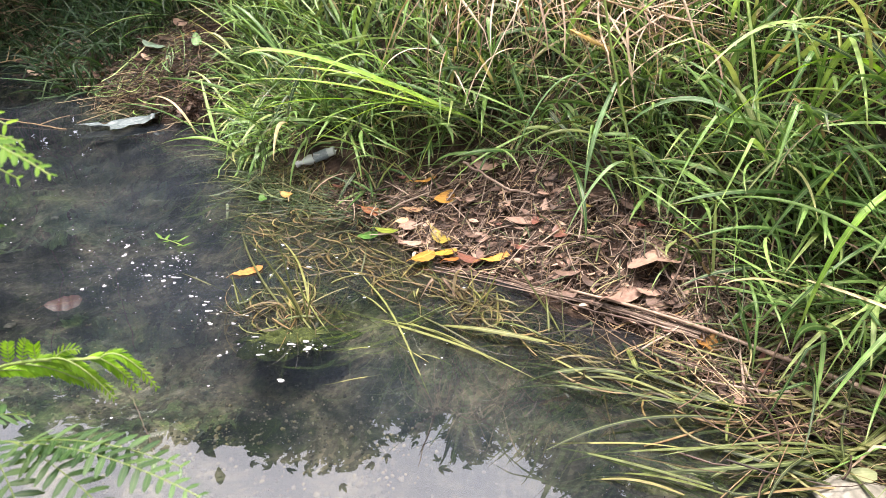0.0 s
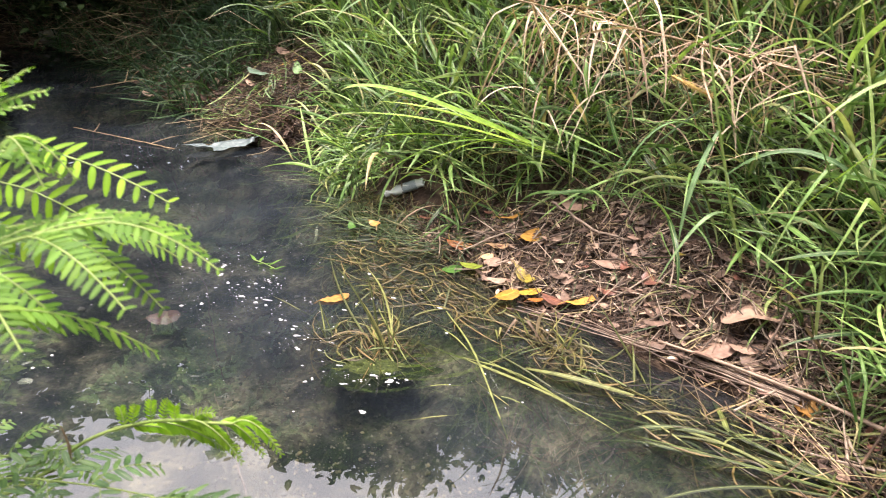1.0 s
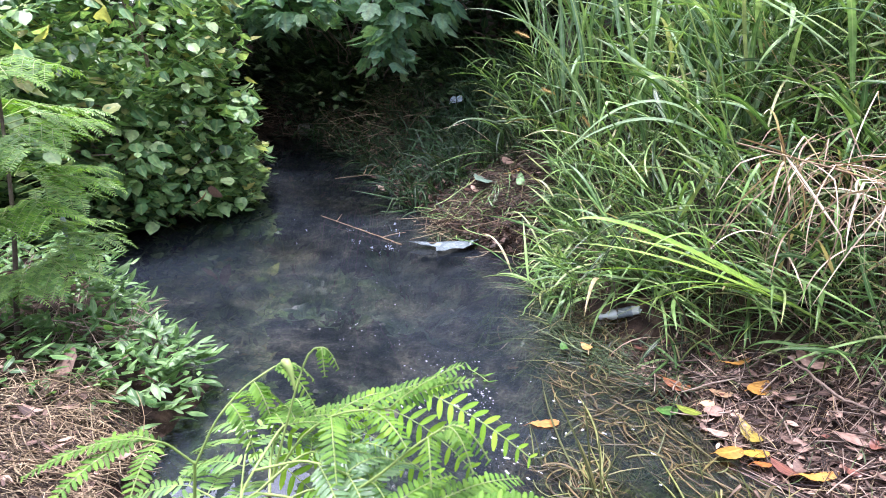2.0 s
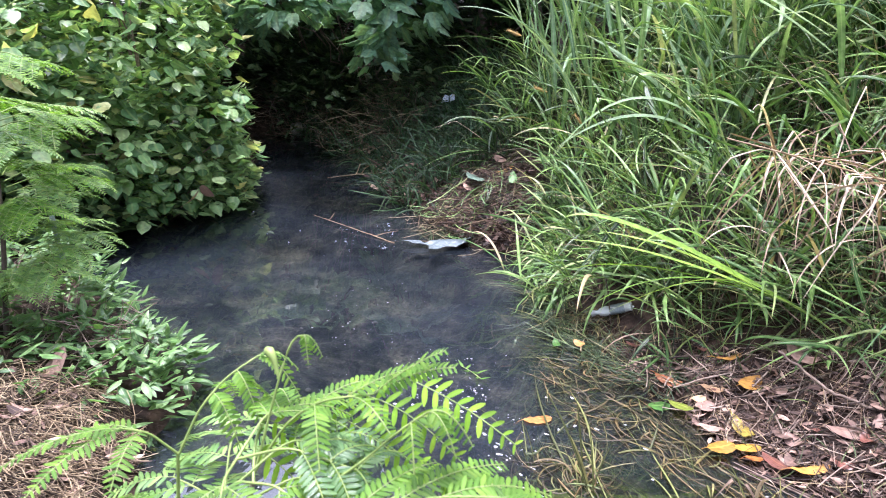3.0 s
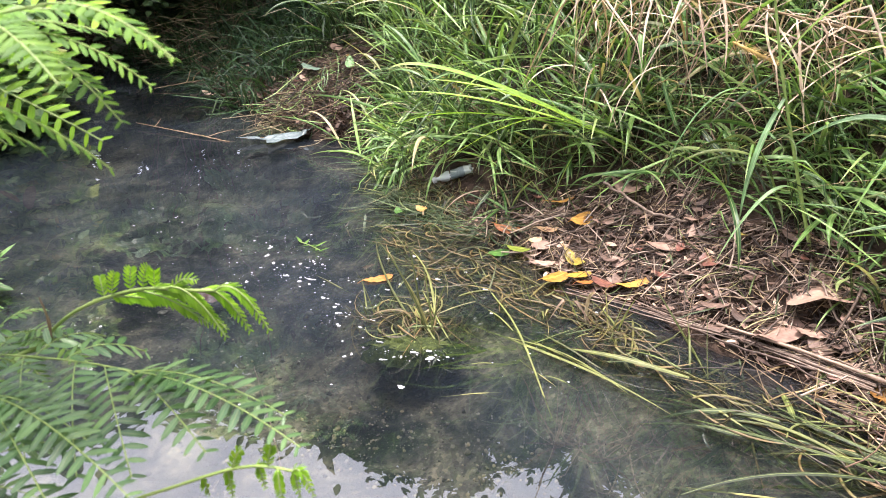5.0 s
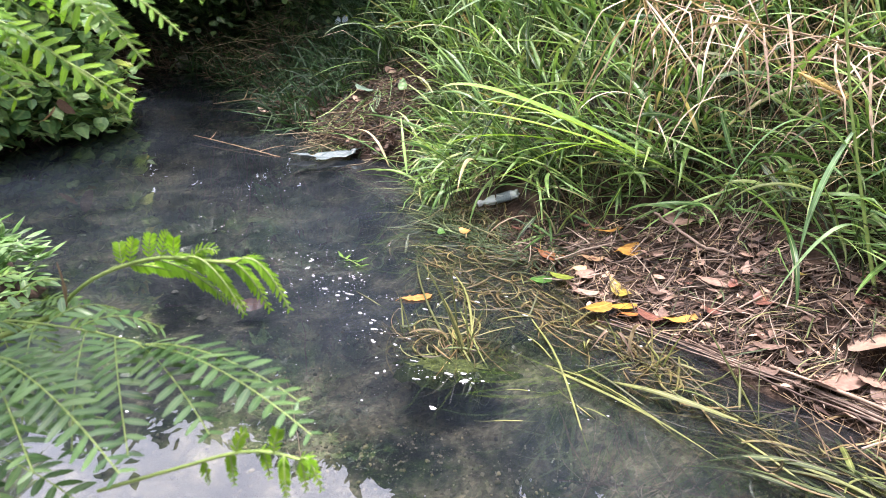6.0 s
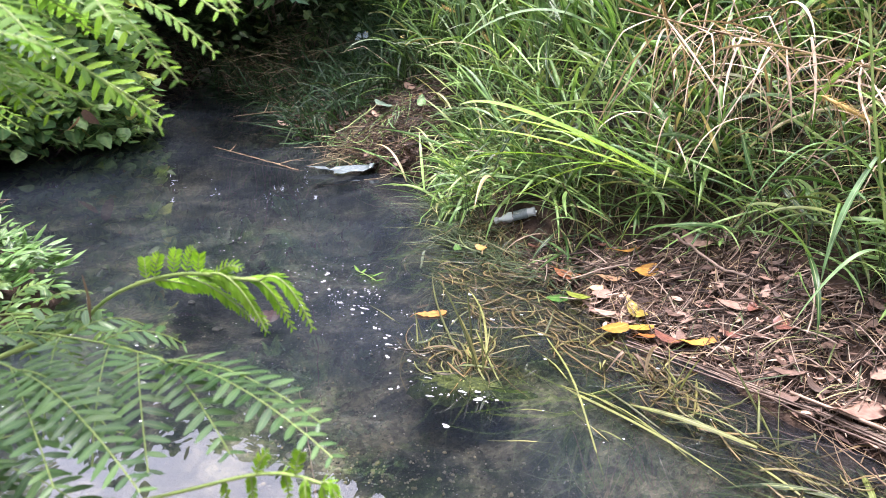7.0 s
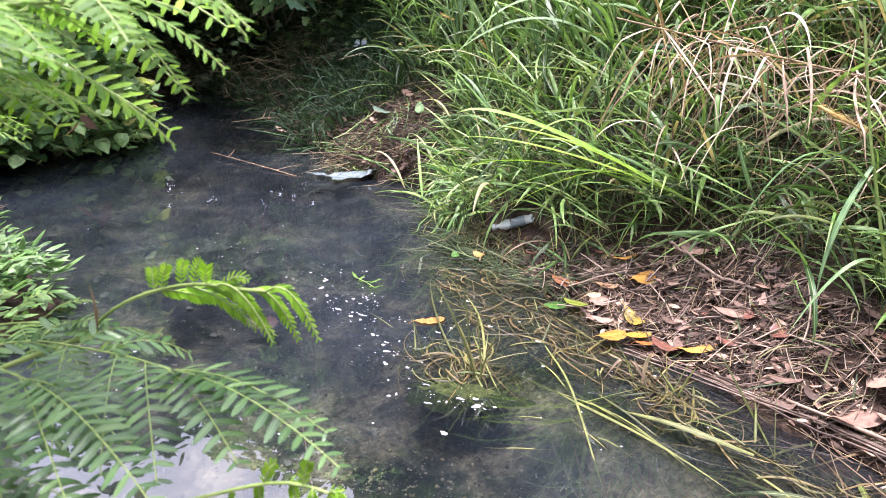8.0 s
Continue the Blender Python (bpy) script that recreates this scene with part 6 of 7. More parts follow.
for foot, tip, width in (((-0.42, 1.72), (-0.62, 1.83, 0.26), 0.011), ((-0.45, 1.74), (-0.51, 1.82, 0.26), 0.010), ((-0.42, 1.73), (-0.53, 1.79, 0.16), 0.012), ((-0.62, 1.79), (-0.68, 1.8, 0.15), 0.007), ((-0.43, 1.72), (-0.38, 1.8, 0.15), 0.007), ((-0.64, 1.78), (-0.7, 1.82, 0.06), 0.008), ((-0.41, 1.71), (-0.46, 1.8, 0.2), 0.008),
                         ((0.1, 1.84), (0.08, 1.9, 0.12), 0.009), ((0.12, 1.83), (0.18, 1.88, 0.1), 0.009), ((0.02, 1.87), (-0.06, 1.95, 0.08), 0.007), ((0.32, 1.66), (0.32, 1.85, 0.05), 0.010), ((0.3, 1.88), (0.38, 1.68, 0.03), 0.010), ((-0.13, 1.92), (-0.2, 2.05, 0.06), 0.007)):
    a, b = np.array([*foot, -0.03]), np.array(tip)
    f = np.linspace(0, 1, 12)[:, None]
    p = a * (1 - f) + b * f + np.array([0, 0, 0.12 * np.linalg.norm(b - a)]) * 4 * f * (1 - f)
    side = np.cross(np.gradient(p, axis=0), np.array([0.3, 1.0, 0.2]))
    put("grass_strand", raw_mesh("grass_strand", *ribbons(p[None], twisted(p[None], side[None], rng.normal(0, 0.4, 1)), blade_width(np.array([width * 0.75]), 12), 0.3)), M_STRAND, None,
        "yellow-green grass blade standing out of the shallow water", "grass", "standing strands")

# ---- foam ----
M_FOAM = surface("foam", [(0.3, (0.2, 0.2, 0.2)), (0.6, (0.45, 0.45, 0.45))], scale=80, rough=0.5, bump=0.3, dist=0.001, fine=300)


def foam(x, y, rx, ry):
    """A flat fleck of foam with a ragged rim."""
    bm = bmesh.new()
    n, turn, ph = 16, rng.uniform(0, 3), rng.uniform(0, 6)
    slim = rng.uniform(0.45, 0.9)
    rim, top = [], []
    for k in range(n):
        a = k * 2 * math.pi / n
        r = 1 + 0.3 * math.sin(2 * a + ph) + 0.2 * math.sin(3 * a + turn) + 0.12 * math.sin(7 * a + ph)
        px, py = x + 0.5 * rx * r * math.cos(a), y + 0.5 * ry * slim * r * math.sin(a)
        rim.append(bm.verts.new((px, py, 0.001)))
        top.append(bm.verts.new((x + (px - x) * 0.85, y + (py - y) * 0.85, 0.0022)))
    for k in range(n):
        bm.faces.new((rim[k], rim[(k + 1) % n], top[(k + 1) % n], top[k]))
    bm.faces.new(top)
    me = bpy.data.meshes.new("foam_fleck")
    bm.to_mesh(me)
    bm.free()
    return put("foam_fleck", me, M_FOAM, None, "white fleck of foam floating on the water", "foam", "foam flecks")


for row in [(-0.748, 1.783, 0.020, 0.014), (-0.647, 1.715, 0.015, 0.010), (-0.637, 1.556, 0.014, 0.011), (-0.523, 1.562, 0.022, 0.011), (-0.495, 1.580, 0.010, 0.007), (-0.434, 1.451, 0.024, 0.013), (-0.391, 1.594, 0.024, 0.019),
            (-0.561, 2.052, 0.013, 0.014), (-0.487, 2.065, 0.017, 0.017), (-0.606, 2.004, 0.013, 0.015), (-0.639, 1.960, 0.016, 0.012), (-0.660, 2.068, 0.011, 0.011), (-0.934, 1.986, 0.034, 0.014), (-0.735, 1.858, 0.008, 0.015),
            (-0.599, 1.611, 0.009, 0.008), (-0.618, 1.659, 0.008, 0.007)]:
    foam(*row)
for row in [(-0.309, 2.020, 0.016, 0.014), (-0.400, 2.134, 0.009, 0.015), (-0.610, 2.275, 0.010, 0.013), (-0.619, 2.229, 0.015, 0.013), (-0.836, 1.868, 0.017, 0.013), (-0.773, 1.836, 0.015, 0.012), (-0.560, 1.647, 0.017, 0.008),
            (-0.445, 1.614, 0.030, 0.010), (-0.621, 1.571, 0.008, 0.017), (-1.208, 2.211, 0.014, 0.028), (-1.186, 2.141, 0.017, 0.020), (-1.157, 1.927, 0.009, 0.020), (-0.924, 1.951, 0.012, 0.012), (-1.037, 1.997, 0.020, 0.016), (-1.131, 2.085, 0.011, 0.019)]:
    foam(*row)
specks = around((-0.75, 1.85, 0.12, 0.2, 0.6, 2), (-1.15, 2.1, 0.2, 0.32, 0.3, 5), (-1.7, 2.6, 0.3, 0.6, 0.5, 3), (-0.46, 1.6, 0.15, 0.035, 0.1, 1.5), (-1.3, 1.8, 0.9, 0.8, 0, 4), (-1.0, 2.05, 0.1, 0.1, 0, 2), (0.0, 1.75, 0.3, 0.25, 0, 1))
sx, sy = specks(700)
rad = rng.gamma(1.0, 0.0011, 700) + 0.0004
ring = np.linspace(0, 2 * np.pi, 7)[:-1]
sv = np.stack([sx[:, None] + rad[:, None] * np.cos(ring) * 1.3, sy[:, None] + rad[:, None] * np.sin(ring), np.full((700, 6), 0.0025)], -1)
si = np.arange(700 * 6).reshape(700, 6)
put("foam_specks", raw_mesh("foam_specks", sv, np.concatenate([si[:, [0, 1, 2, 3]], si[:, [0, 3, 4, 5]]])), M_FOAM, None, "tiny white specks of foam and pollen on the water", "foam", "", "stuff")

# ---- algae clump ----
M_ALGAE = surface("algae", [(0.4, (0.012, 0.019, 0.004)), (0.58, (0.04, 0.052, 0.01)), (0.7, (0.10, 0.12, 0.035)), (0.8, (0.3, 0.34, 0.2))], scale=45, rough=0.75, bump=1.0, dist=0.006, fine=220, spec=0.2)
ring_r, ring_a = np.meshgrid(np.linspace(0.02, 1.15, 18), np.linspace(0, 2 * np.pi, 49))
rim = 1 + 0.18 * np.sin(3 * ring_a + 1) + 0.1 * np.sin(7 * ring_a)
ax, ay = ring_r * rim * np.cos(ring_a), ring_r * rim * np.sin(ring_a)
az_ = 0.022 * np.clip(1 - ax**2 - ay**2, -0.6, 1) + 0.014 * (waves(ax * 10 + 40, ay * 10, 1.0, 6) - 0.5) + 0.008 * (waves(ax * 30 + 40, ay * 30, 1.0, 8) - 0.5) - 0.013
ids = np.arange(ax.size).reshape(ax.shape)
put("algae_clump", raw_mesh("algae_clump", np.stack([-0.46 + 0.15 * ax, 1.655 + 0.06 * ay + 0.02 * ax, az_], -1), np.stack([ids[:-1, :-1], ids[:-1, 1:], ids[1:, 1:], ids[1:, :-1]], -1)), M_ALGAE, None,
    "frothy green algae clump at the water surface", "algae")

flat_blades("rotting_roots", 260, around((-0.46, 1.72, 0.13, 0.06, 0.3, 3), (-0.62, 1.86, 0.08, 0.05, 0, 1), (0.12, 1.8, 0.13, 0.05, -0.4, 2)), (0.05, 0.16), (0.003, 0.008), M_WETBLADE, "dark rotting roots matted round the drowned tufts", "roots", (-0.05, 0.0), 0.0, 2.0, 7, 2.0)

# ---- sticks and canes ----
def stick(name, label, points, r0, r1, material, category="stick", nodes=0, forks=()):
    root = put(name, None, None, None, label, category)
    p = smooth_path(points, 24)
    rr = np.linspace(r0, r1, 24)
    if nodes:
        rr = rr * (1 + 0.28 * (np.arange(24) % nodes == 0))
    else:
        p[1:-1] += rng.normal(0, r0 * 0.5, (22, 3))
    put("shaft", raw_mesh("shaft", *tubes(p[None], rr[None], 8)), material, root)
    for f, tip in forks:
        st = p[int(f * 23)]
        put("side_twig", raw_mesh("side_twig", *tubes(smooth_path([st, (st + np.array(tip)) / 2 + rng.normal(0, 0.01, 3), tip], 8)[None], np.linspace(r1, r1 * 0.4, 8)[None], 5)), material, root)
    return root


M_CANE = surface("dead_cane", [(0.3, (0.10, 0.062, 0.042)), (0.5, (0.23, 0.155, 0.11)), (0.7, (0.36, 0.26, 0.19))], scale=14, rough=0.5, bump=0.2, dist=0.002)
stick("dead_cane", "long dry pinkish-brown cane lying along the water's edge", [(0.40, 1.84, 0.055), (0.57, 1.73, 0.07), (0.75, 1.607, 0.075), (1.07, 1.30, 0.10), (1.3, 1.1, 0.12)], 0.004, 0.007, M_CANE, "cane", 4)
stick("dead_cane", "thin dark stalk lying along the water's edge", [(-0.08, 2.04, 0.01), (0.2, 1.95, 0.03), (0.42, 1.76, 0.04), (0.62, 1.66, 0.05)], 0.002, 0.0035, M_WETTWIG, "cane")
for k in range(7):
    dx, dy = rng.normal(0, 0.03), rng.normal(0, 0.025)
    stick("dead_stalk", "thin dark wet stalk lying along the water's edge", [(-0.05 + dx + 0.08 * (k % 3), 2.05 + dy, 0.015), (0.25 + dx, 1.9 + dy, 0.03), (0.5 + dy, 1.76 + dx, 0.045 + 0.01 * (k % 2)), (0.72 + dx, 1.6 + dy, 0.06)], 0.0014, 0.0028, M_WETTWIG if k % 2 else M_TWIG, "stalk")
stick("fallen_stick", "thin brown stick lying on the litter", [(0.06, 2.40, 0.27), (0.22, 2.31, 0.2), (0.40, 2.24, 0.19)], 0.005, 0.004, M_TWIG)
stick("floating_twig", "thin pale twig floating out from the plastic film", [(-3.06, 3.87, 0.03), (-2.6, 3.72, 0.02), (-2.2, 3.6, 0.004)], 0.002, 0.004, M_STRAW, "twig", 0, ((0.25, (-2.9, 3.92, 0.05)), (0.8, (-2.25, 3.75, 0.04))))
stick("driftwood_branch", "forked bare branch lying in shallow water", [(-3.74, 5.01, 0.02), (-3.49, 5.15, 0.05), (-3.1, 5.23, 0.09)], 0.003, 0.006, M_STRAW, "branch", 0, ((0.5, (-3.3, 5.1, 0.17)), (0.4, (-3.55, 5.3, 0.13)), (0.75, (-3.2, 5.4, 0.2))))
stick("floating_twig", "slender pale twig under the water", [(-0.9, 1.5, -0.03), (-0.75, 1.3, -0.03), (-0.62, 1.12, -0.03)], 0.0015, 0.0025, M_CANE, "twig")

# ---- rubbish ----
def film_material():
    m, n, l, out = nodes_of("plastic_film")
    bs = n.new("ShaderNodeBsdfPrincipled")
    nz = n.new("ShaderNodeTexNoise")
    nz.inputs["Scale"].default_value = 22
    r = ramp_node(n, [(0.3, (0.10, 0.13, 0.14)), (0.5, (0.17, 0.205, 0.215)), (0.7, (0.27, 0.31, 0.32))])
    l.new(nz.outputs["Fac"], r.inputs[0])
    l.new(r.outputs[0], bs.inputs["Base Color"])
    bs.inputs["Roughness"].default_value = 0.25
    tl = n.new("ShaderNodeBsdfTranslucent")
    tl.inputs["Color"].default_value = (0.28, 0.33, 0.34, 1)
    ms = n.new("ShaderNodeMixShader")
    ms.inputs[0].default_value = 0.25
    l.new(bs.outputs[0], ms.inputs[1])
    l.new(tl.outputs[0], ms.inputs[2])
    l.new(ms.outputs[0], out.inputs[0])
    return m


M_FILM = film_material()
fu, fv = np.meshgrid(np.linspace(0, 1, 46), np.linspace(-1, 1, 13))
half = 1.3 * np.interp(fu, [0, 0.08, 0.3, 0.5, 0.62, 0.75, 0.95, 1], [0.008, 0.03, 0.028, 0.05, 0.1, 0.07, 0.055, 0.015])
fx = -2.12 + fu * 0.4 + 0.02 * fv
fy = 3.60 + 0.13 * fu + fv * half * np.where(fv < 0, 1.25, 0.8) + 0.015 * np.sin(fu * 17)
fz = 0.012 + 0.035 * np.clip(waves(fx * 9, fy * 16, 1.0, 3) - 0.3, 0, 1) + 0.012 * waves(fx * 30, fy * 30, 1.0, 4) + 0.03 * fu**2 * (fv > -0.3)
ids = np.arange(fu.size).reshape(fu.shape)
film = put("plastic_film", raw_mesh("plastic_film", np.stack([fx, fy, fz], -1), np.stack([ids[:-1, :-1], ids[:-1, 1:], ids[1:, 1:], ids[1:, :-1]], -1)), M_FILM, None, "torn white plastic film washed against the heap", "plastic")
thick = film.modifiers.new("thickness", "SOLIDIFY")
thick.thickness = 0.001


def bottle(at, to, radius):
    """A crushed clear bottle with a screw cap."""
    m, n, l, out = nodes_of("bottle_plastic")
    bs = n.new("ShaderNodeBsdfPrincipled")
    bs.inputs["Base Color"].default_value = (0.62, 0.66, 0.64, 1)
    bs.inputs["Roughness"].default_value = 0.18
    bs.inputs["Transmission Weight"].default_value = 0.35
    l.new(bs.outputs[0], out.inputs[0])
    at, to = np.array(at), np.array(to)
    root = put("plastic_bottle", None, None, None, "crushed clear plastic bottle lying in the grass", "bottle")
    f = np.array([0, 0.02, 0.10, 0.16, 0.30, 0.42, 0.55, 0.68, 0.80, 0.92, 0.98, 1.0])
    rr = np.array([0.38, 0.42, 0.44, 0.72, 0.97, 0.9, 1.0, 0.82, 1.0, 0.9, 0.95, 0.3]) * radius
    axis = unit(to - at)
    a = unit(np.cross(axis, np.array([0, 0, 1.0])))
    b = np.cross(axis, a)
    ang = np.arange(20) * 2 * np.pi / 20
    squash = 1 - 0.3 * np.sin(f * 9) ** 2
    v = at + f[:, None, None] * (to - at) + rr[:, None, None] * (a * np.cos(ang)[:, None] + b * (np.sin(ang)[:, None] * 0.75) * squash[:, None, None])
    v = v + rng.normal(0, 0.0028, v.shape) * (f[:, None, None] > 0.12)
    idx = np.arange(12 * 20).reshape(12, 20)
    nx = np.roll(idx, -1, 1)
    put("body", raw_mesh("body", v, np.stack([idx[:-1], nx[:-1], nx[1:], idx[1:]], -1)), m, root)
    capp = np.stack([at - axis * 0.016, at - axis * 0.015, at + axis * 0.004, at + axis * 0.005])
    put("cap", raw_mesh("cap", *tubes(capp[None], np.array([[0.001, 0.0145, 0.0145, 0.001]]), 16)), M_FOAM, root, "white screw cap")
    lab = at + f[5:9, None] * (to - at)
    v2 = lab[:, None] + (rr[5:9, None, None] + 0.004) * (a * np.cos(ang)[:, None] + b * (np.sin(ang)[:, None] * 0.75) * squash[5:9, None, None])
    i2 = np.arange(4 * 20).reshape(4, 20)
    n2 = np.roll(i2, -1, 1)
    put("label", raw_mesh("label", v2, np.stack([i2[:-1], n2[:-1], n2[1:], i2[1:]], -1)), M_FILM, root, "torn pale wrapper")
    return root


bottle((-0.69, 2.86, 0.085), (-0.528, 2.90, 0.135), 0.032)

# crumpled wrapper on the far bank
M_BLUEWRAP = surface("printed_wrapper", [(0.38, (0.5, 0.42, 0.05)), (0.46, (0.42, 0.5, 0.62)), (0.6, (0.62, 0.66, 0.7))], scale=14, rough=0.3, bump=0.3, dist=0.004, fine=60)
bu, bv = np.meshgrid(np.linspace(-1, 1, 15), np.linspace(-1, 1, 11))
wz = 0.035 * waves(bu * 3 + 20, bv * 3, 1.0, 4) + 0.015 * waves(bu * 9 + 20, bv * 9, 1.0, 5)
bi = np.arange(bu.size).reshape(bu.shape)
put("crumpled_wrapper", raw_mesh("crumpled_wrapper", np.stack([-3.09 + 0.07 * bu, 6.34 + 0.03 * bv - 0.6 * wz, 0.64 + 0.012 * bu + 0.035 * bv + 0.6 * wz], -1), np.stack([bi[:-1, :-1], bi[:-1, 1:], bi[1:, 1:], bi[1:, :-1]], -1)), M_BLUEWRAP, None, "crumpled blue and white plastic wrapper on the dark bank", "wrapper")

M_STONE = surface("grey_stone", [(0.3, (0.06, 0.055, 0.045)), (0.5, (0.15, 0.14, 0.115)), (0.7, (0.3, 0.28, 0.24))], scale=9, rough=0.8, bump=0.6, dist=0.006)


def stone(label, x, y, z, size, group="", material=M_STONE):
    bm = bmesh.new()
    bmesh.ops.create_icosphere(bm, subdivisions=3, radius=1.0)
    for v in bm.verts:
        k = 1 + 0.35 * noise.noise(v.co * 1.3 + Vector((x * 9, y * 7, 3))) + 0.1 * noise.noise(v.co * 4)
        v.co = Vector((x + v.co.x * k * size[0], y + v.co.y * k * size[1], z + v.co.z * k * size[2]))
    me = bpy.data.meshes.new("stone")
    bm.to_mesh(me)
    bm.free()
    for p in me.polygons:
        p.use_smooth = True
    return put("stone", me, material, None, label, "stone", group)


stone("pale grey stone at the water's edge under cut grass", 0.92, 1.09, -0.012, (0.10, 0.055, 0.04))
stone("grey stone at the dark end of the stream", -5.7, 7.1, float(height(-5.7, 7.1)) + 0.05, (0.12, 0.1, 0.1))
for k in range(34):
    x, y = rng.uniform(-2.2, 0.3), rng.uniform(1.0, 3.2)
    if shore_distance(np.array([x]), np.array([y]))[0][0] < -0.15:
        r = rng.uniform(0.006, 0.018)
        stone("rounded stone on the stream bed", x, y, float(height(x, y)) + r * 0.2, (r, r * rng.uniform(0.6, 1), r * 0.5), "bed stones", M_STONE)

# pebbles on the bed
px_, py_ = around((-0.3, 1.25, 0.6, 0.3, 0, 4), (-0.8, 1.4, 0.5, 0.35, 0, 3), (-1.2, 1.8, 0.5, 0.4, 0, 2), (0.3, 1.15, 0.4, 0.2, 0, 1))(5200)
pr = rng.gamma(2.0, 0.0011, 5200) + 0.001
shape8 = np.array([(-1, -1, -0.5), (1, -1, -0.5), (1, 1, -0.5), (-1, 1, -0.5), (-0.7, -0.7, 0.5), (0.7, -0.7, 0.5), (0.7, 0.7, 0.5), (-0.7, 0.7, 0.5)]) * 0.7
spin = spread(0, np.pi, 5200)
pv = shape8[None] * pr[:, None, None] * rng.uniform(0.6, 1.2, (5200, 1, 3)) * rng.uniform(0.8, 1.2, (5200, 8, 3))
pv = np.stack([pv[..., 0] * np.cos(spin)[:, None] - pv[..., 1] * np.sin(spin)[:, None], pv[..., 0] * np.sin(spin)[:, None] + pv[..., 1] * np.cos(spin)[:, None], pv[..., 2]], -1)
pv += np.stack([px_, py_, height(px_, py_) + pr * 0.15], -1)[:, None]
cube = np.array([(4, 5, 6, 7), (0, 1, 5, 4), (1, 2, 6, 5), (2, 3, 7, 6), (3, 0, 4, 7)])
M_GRAVEL = surface("bed_gravel", [(0.25, (0.03, 0.026, 0.02)), (0.5, (0.10, 0.085, 0.06)), (0.75, (0.23, 0.2, 0.14))], scale=20, rough=0.7, bump=0.2, dist=0.002, per_piece=0.7)
put("bed_gravel", raw_mesh("bed_gravel", pv, (np.arange(5200) * 8)[:, None, None] + cube[None]), M_GRAVEL, None, "brown gravel scattered over the stream bed", "gravel", "", "stuff")

# rounded pebbles showing on the clear part of the bed
qx, qy = around((-0.28, 1.22, 0.2, 0.12, 0, 4), (-0.12, 1.33, 0.14, 0.09, 0, 3), (-0.75, 1.32, 0.22, 0.14, 0, 3), (-0.5, 1.45, 0.3, 0.15, 0, 2), (-1.0, 1.75, 0.35, 0.25, 0, 2))(520)
qr, qa = rng.gamma(3.0, 0.0008, 520) + 0.0012, spread(0, np.pi, 520)
along = np.linspace(-1, 1, 6)
qp = np.stack([qx[:, None] + np.cos(qa)[:, None] * along * qr[:, None] * 1.2, qy[:, None] + np.sin(qa)[:, None] * along * qr[:, None] * 1.2, np.broadcast_to((height(qx, qy) + 0.1 * qr)[:, None], (520, 6))], -1)
M_PEBBLE = surface("bed_pebble", [(0.25, (0.045, 0.04, 0.028)), (0.5, (0.14, 0.115, 0.065)), (0.75, (0.33, 0.27, 0.15))], scale=20, rough=0.7, bump=0.2, dist=0.002, per_piece=0.7)
put("bed_pebbles", raw_mesh("bed_pebbles", *tubes(qp, qr[:, None] * np.array([0.25, 0.8, 1.0, 0.97, 0.75, 0.2])[None], 7)), M_PEBBLE, None, "rounded yellowish pebbles lying on the stream bed", "pebbles", "", "stuff")

# floating sprig
sprig = put("floating_sprig", None, None, None, "small green leafy sprig floating on the water", "sprig")
put("stem", raw_mesh("stem", *tubes(smooth_path([(-1.10, 2.26, 0.012), (-1.05, 2.24, 0.01), (-0.99, 2.2, 0.012)], 8)[None], np.full((1, 8), 0.0018), 5)), M_STEM, sprig)
for x, y, a, ln in ((-1.09, 2.257, 2.5, 0.05), (-1.08, 2.25, 1.2, 0.035), (-1.05, 2.24, -0.4, 0.055), (-1.03, 2.23, 0.5, 0.06), (-1.01, 2.215, -1.2, 0.04), (-0.995, 2.203, 0.1, 0.05), (-1.06, 2.245, -2.0, 0.03)):
    pth, sd = arcs(np.array([[x, y, 0.008]]), np.array([a]), np.array([1.15]), np.array([0.4]), np.array([ln]), 7, clear=False)
    put("leaf", raw_mesh("leaf", *ribbons(pth, sd, leaf_width(np.array([0.014]), 7), 0.2)), M_FERN, sprig)

# rag, card and hanging dead leaves on the near and left bank
for pts, wd in (([(-2.78, 1.72, 0.62), (-2.75, 1.7, 0.56), (-2.72, 1.69, 0.5), (-2.70, 1.68, 0.43)], 0.018),):
    p = smooth_path(pts, 10)
    ob = put("white_rag", raw_mesh("white_rag", *ribbons(p[None], np.tile(np.array([0.5, 0.8, 0.1]), (10, 1))[None], (wd * (1 + 0.4 * np.sin(np.arange(10))))[None], 0.4)), M_FILM, None, "torn pale plastic rag caught on herb stems", "rag")
for x, y, z, ln, turn, m, tx in ((-3.48, 3.27, 0.30, 0.13, -70, M_TAN, "long dead brown leaf hanging from the bush"), (-3.54, 3.17, 0.27, 0.1, 30, M_CREAM, "pale dead leaf caught on the bush"), (-2.22, 1.24, 0.24, 0.14, 80, M_TAN, "brown dead leaf resting on the straw pile")):
    fallen_leaf(tx, x, y, ln, 0.45, turn, 0.3, m, z=z, group="", tilt=0.9)


# ---- single grass plants ----
M_BRIGHT = leafy("bright_blade", [(0.0, (0.14, 0.28, 0.03)), (0.5, (0.2, 0.36, 0.05)), (1.0, (0.3, 0.44, 0.09))], trans=0.35, rough=0.35, tip=((0.3, 0.25, 0.1), 0.8))


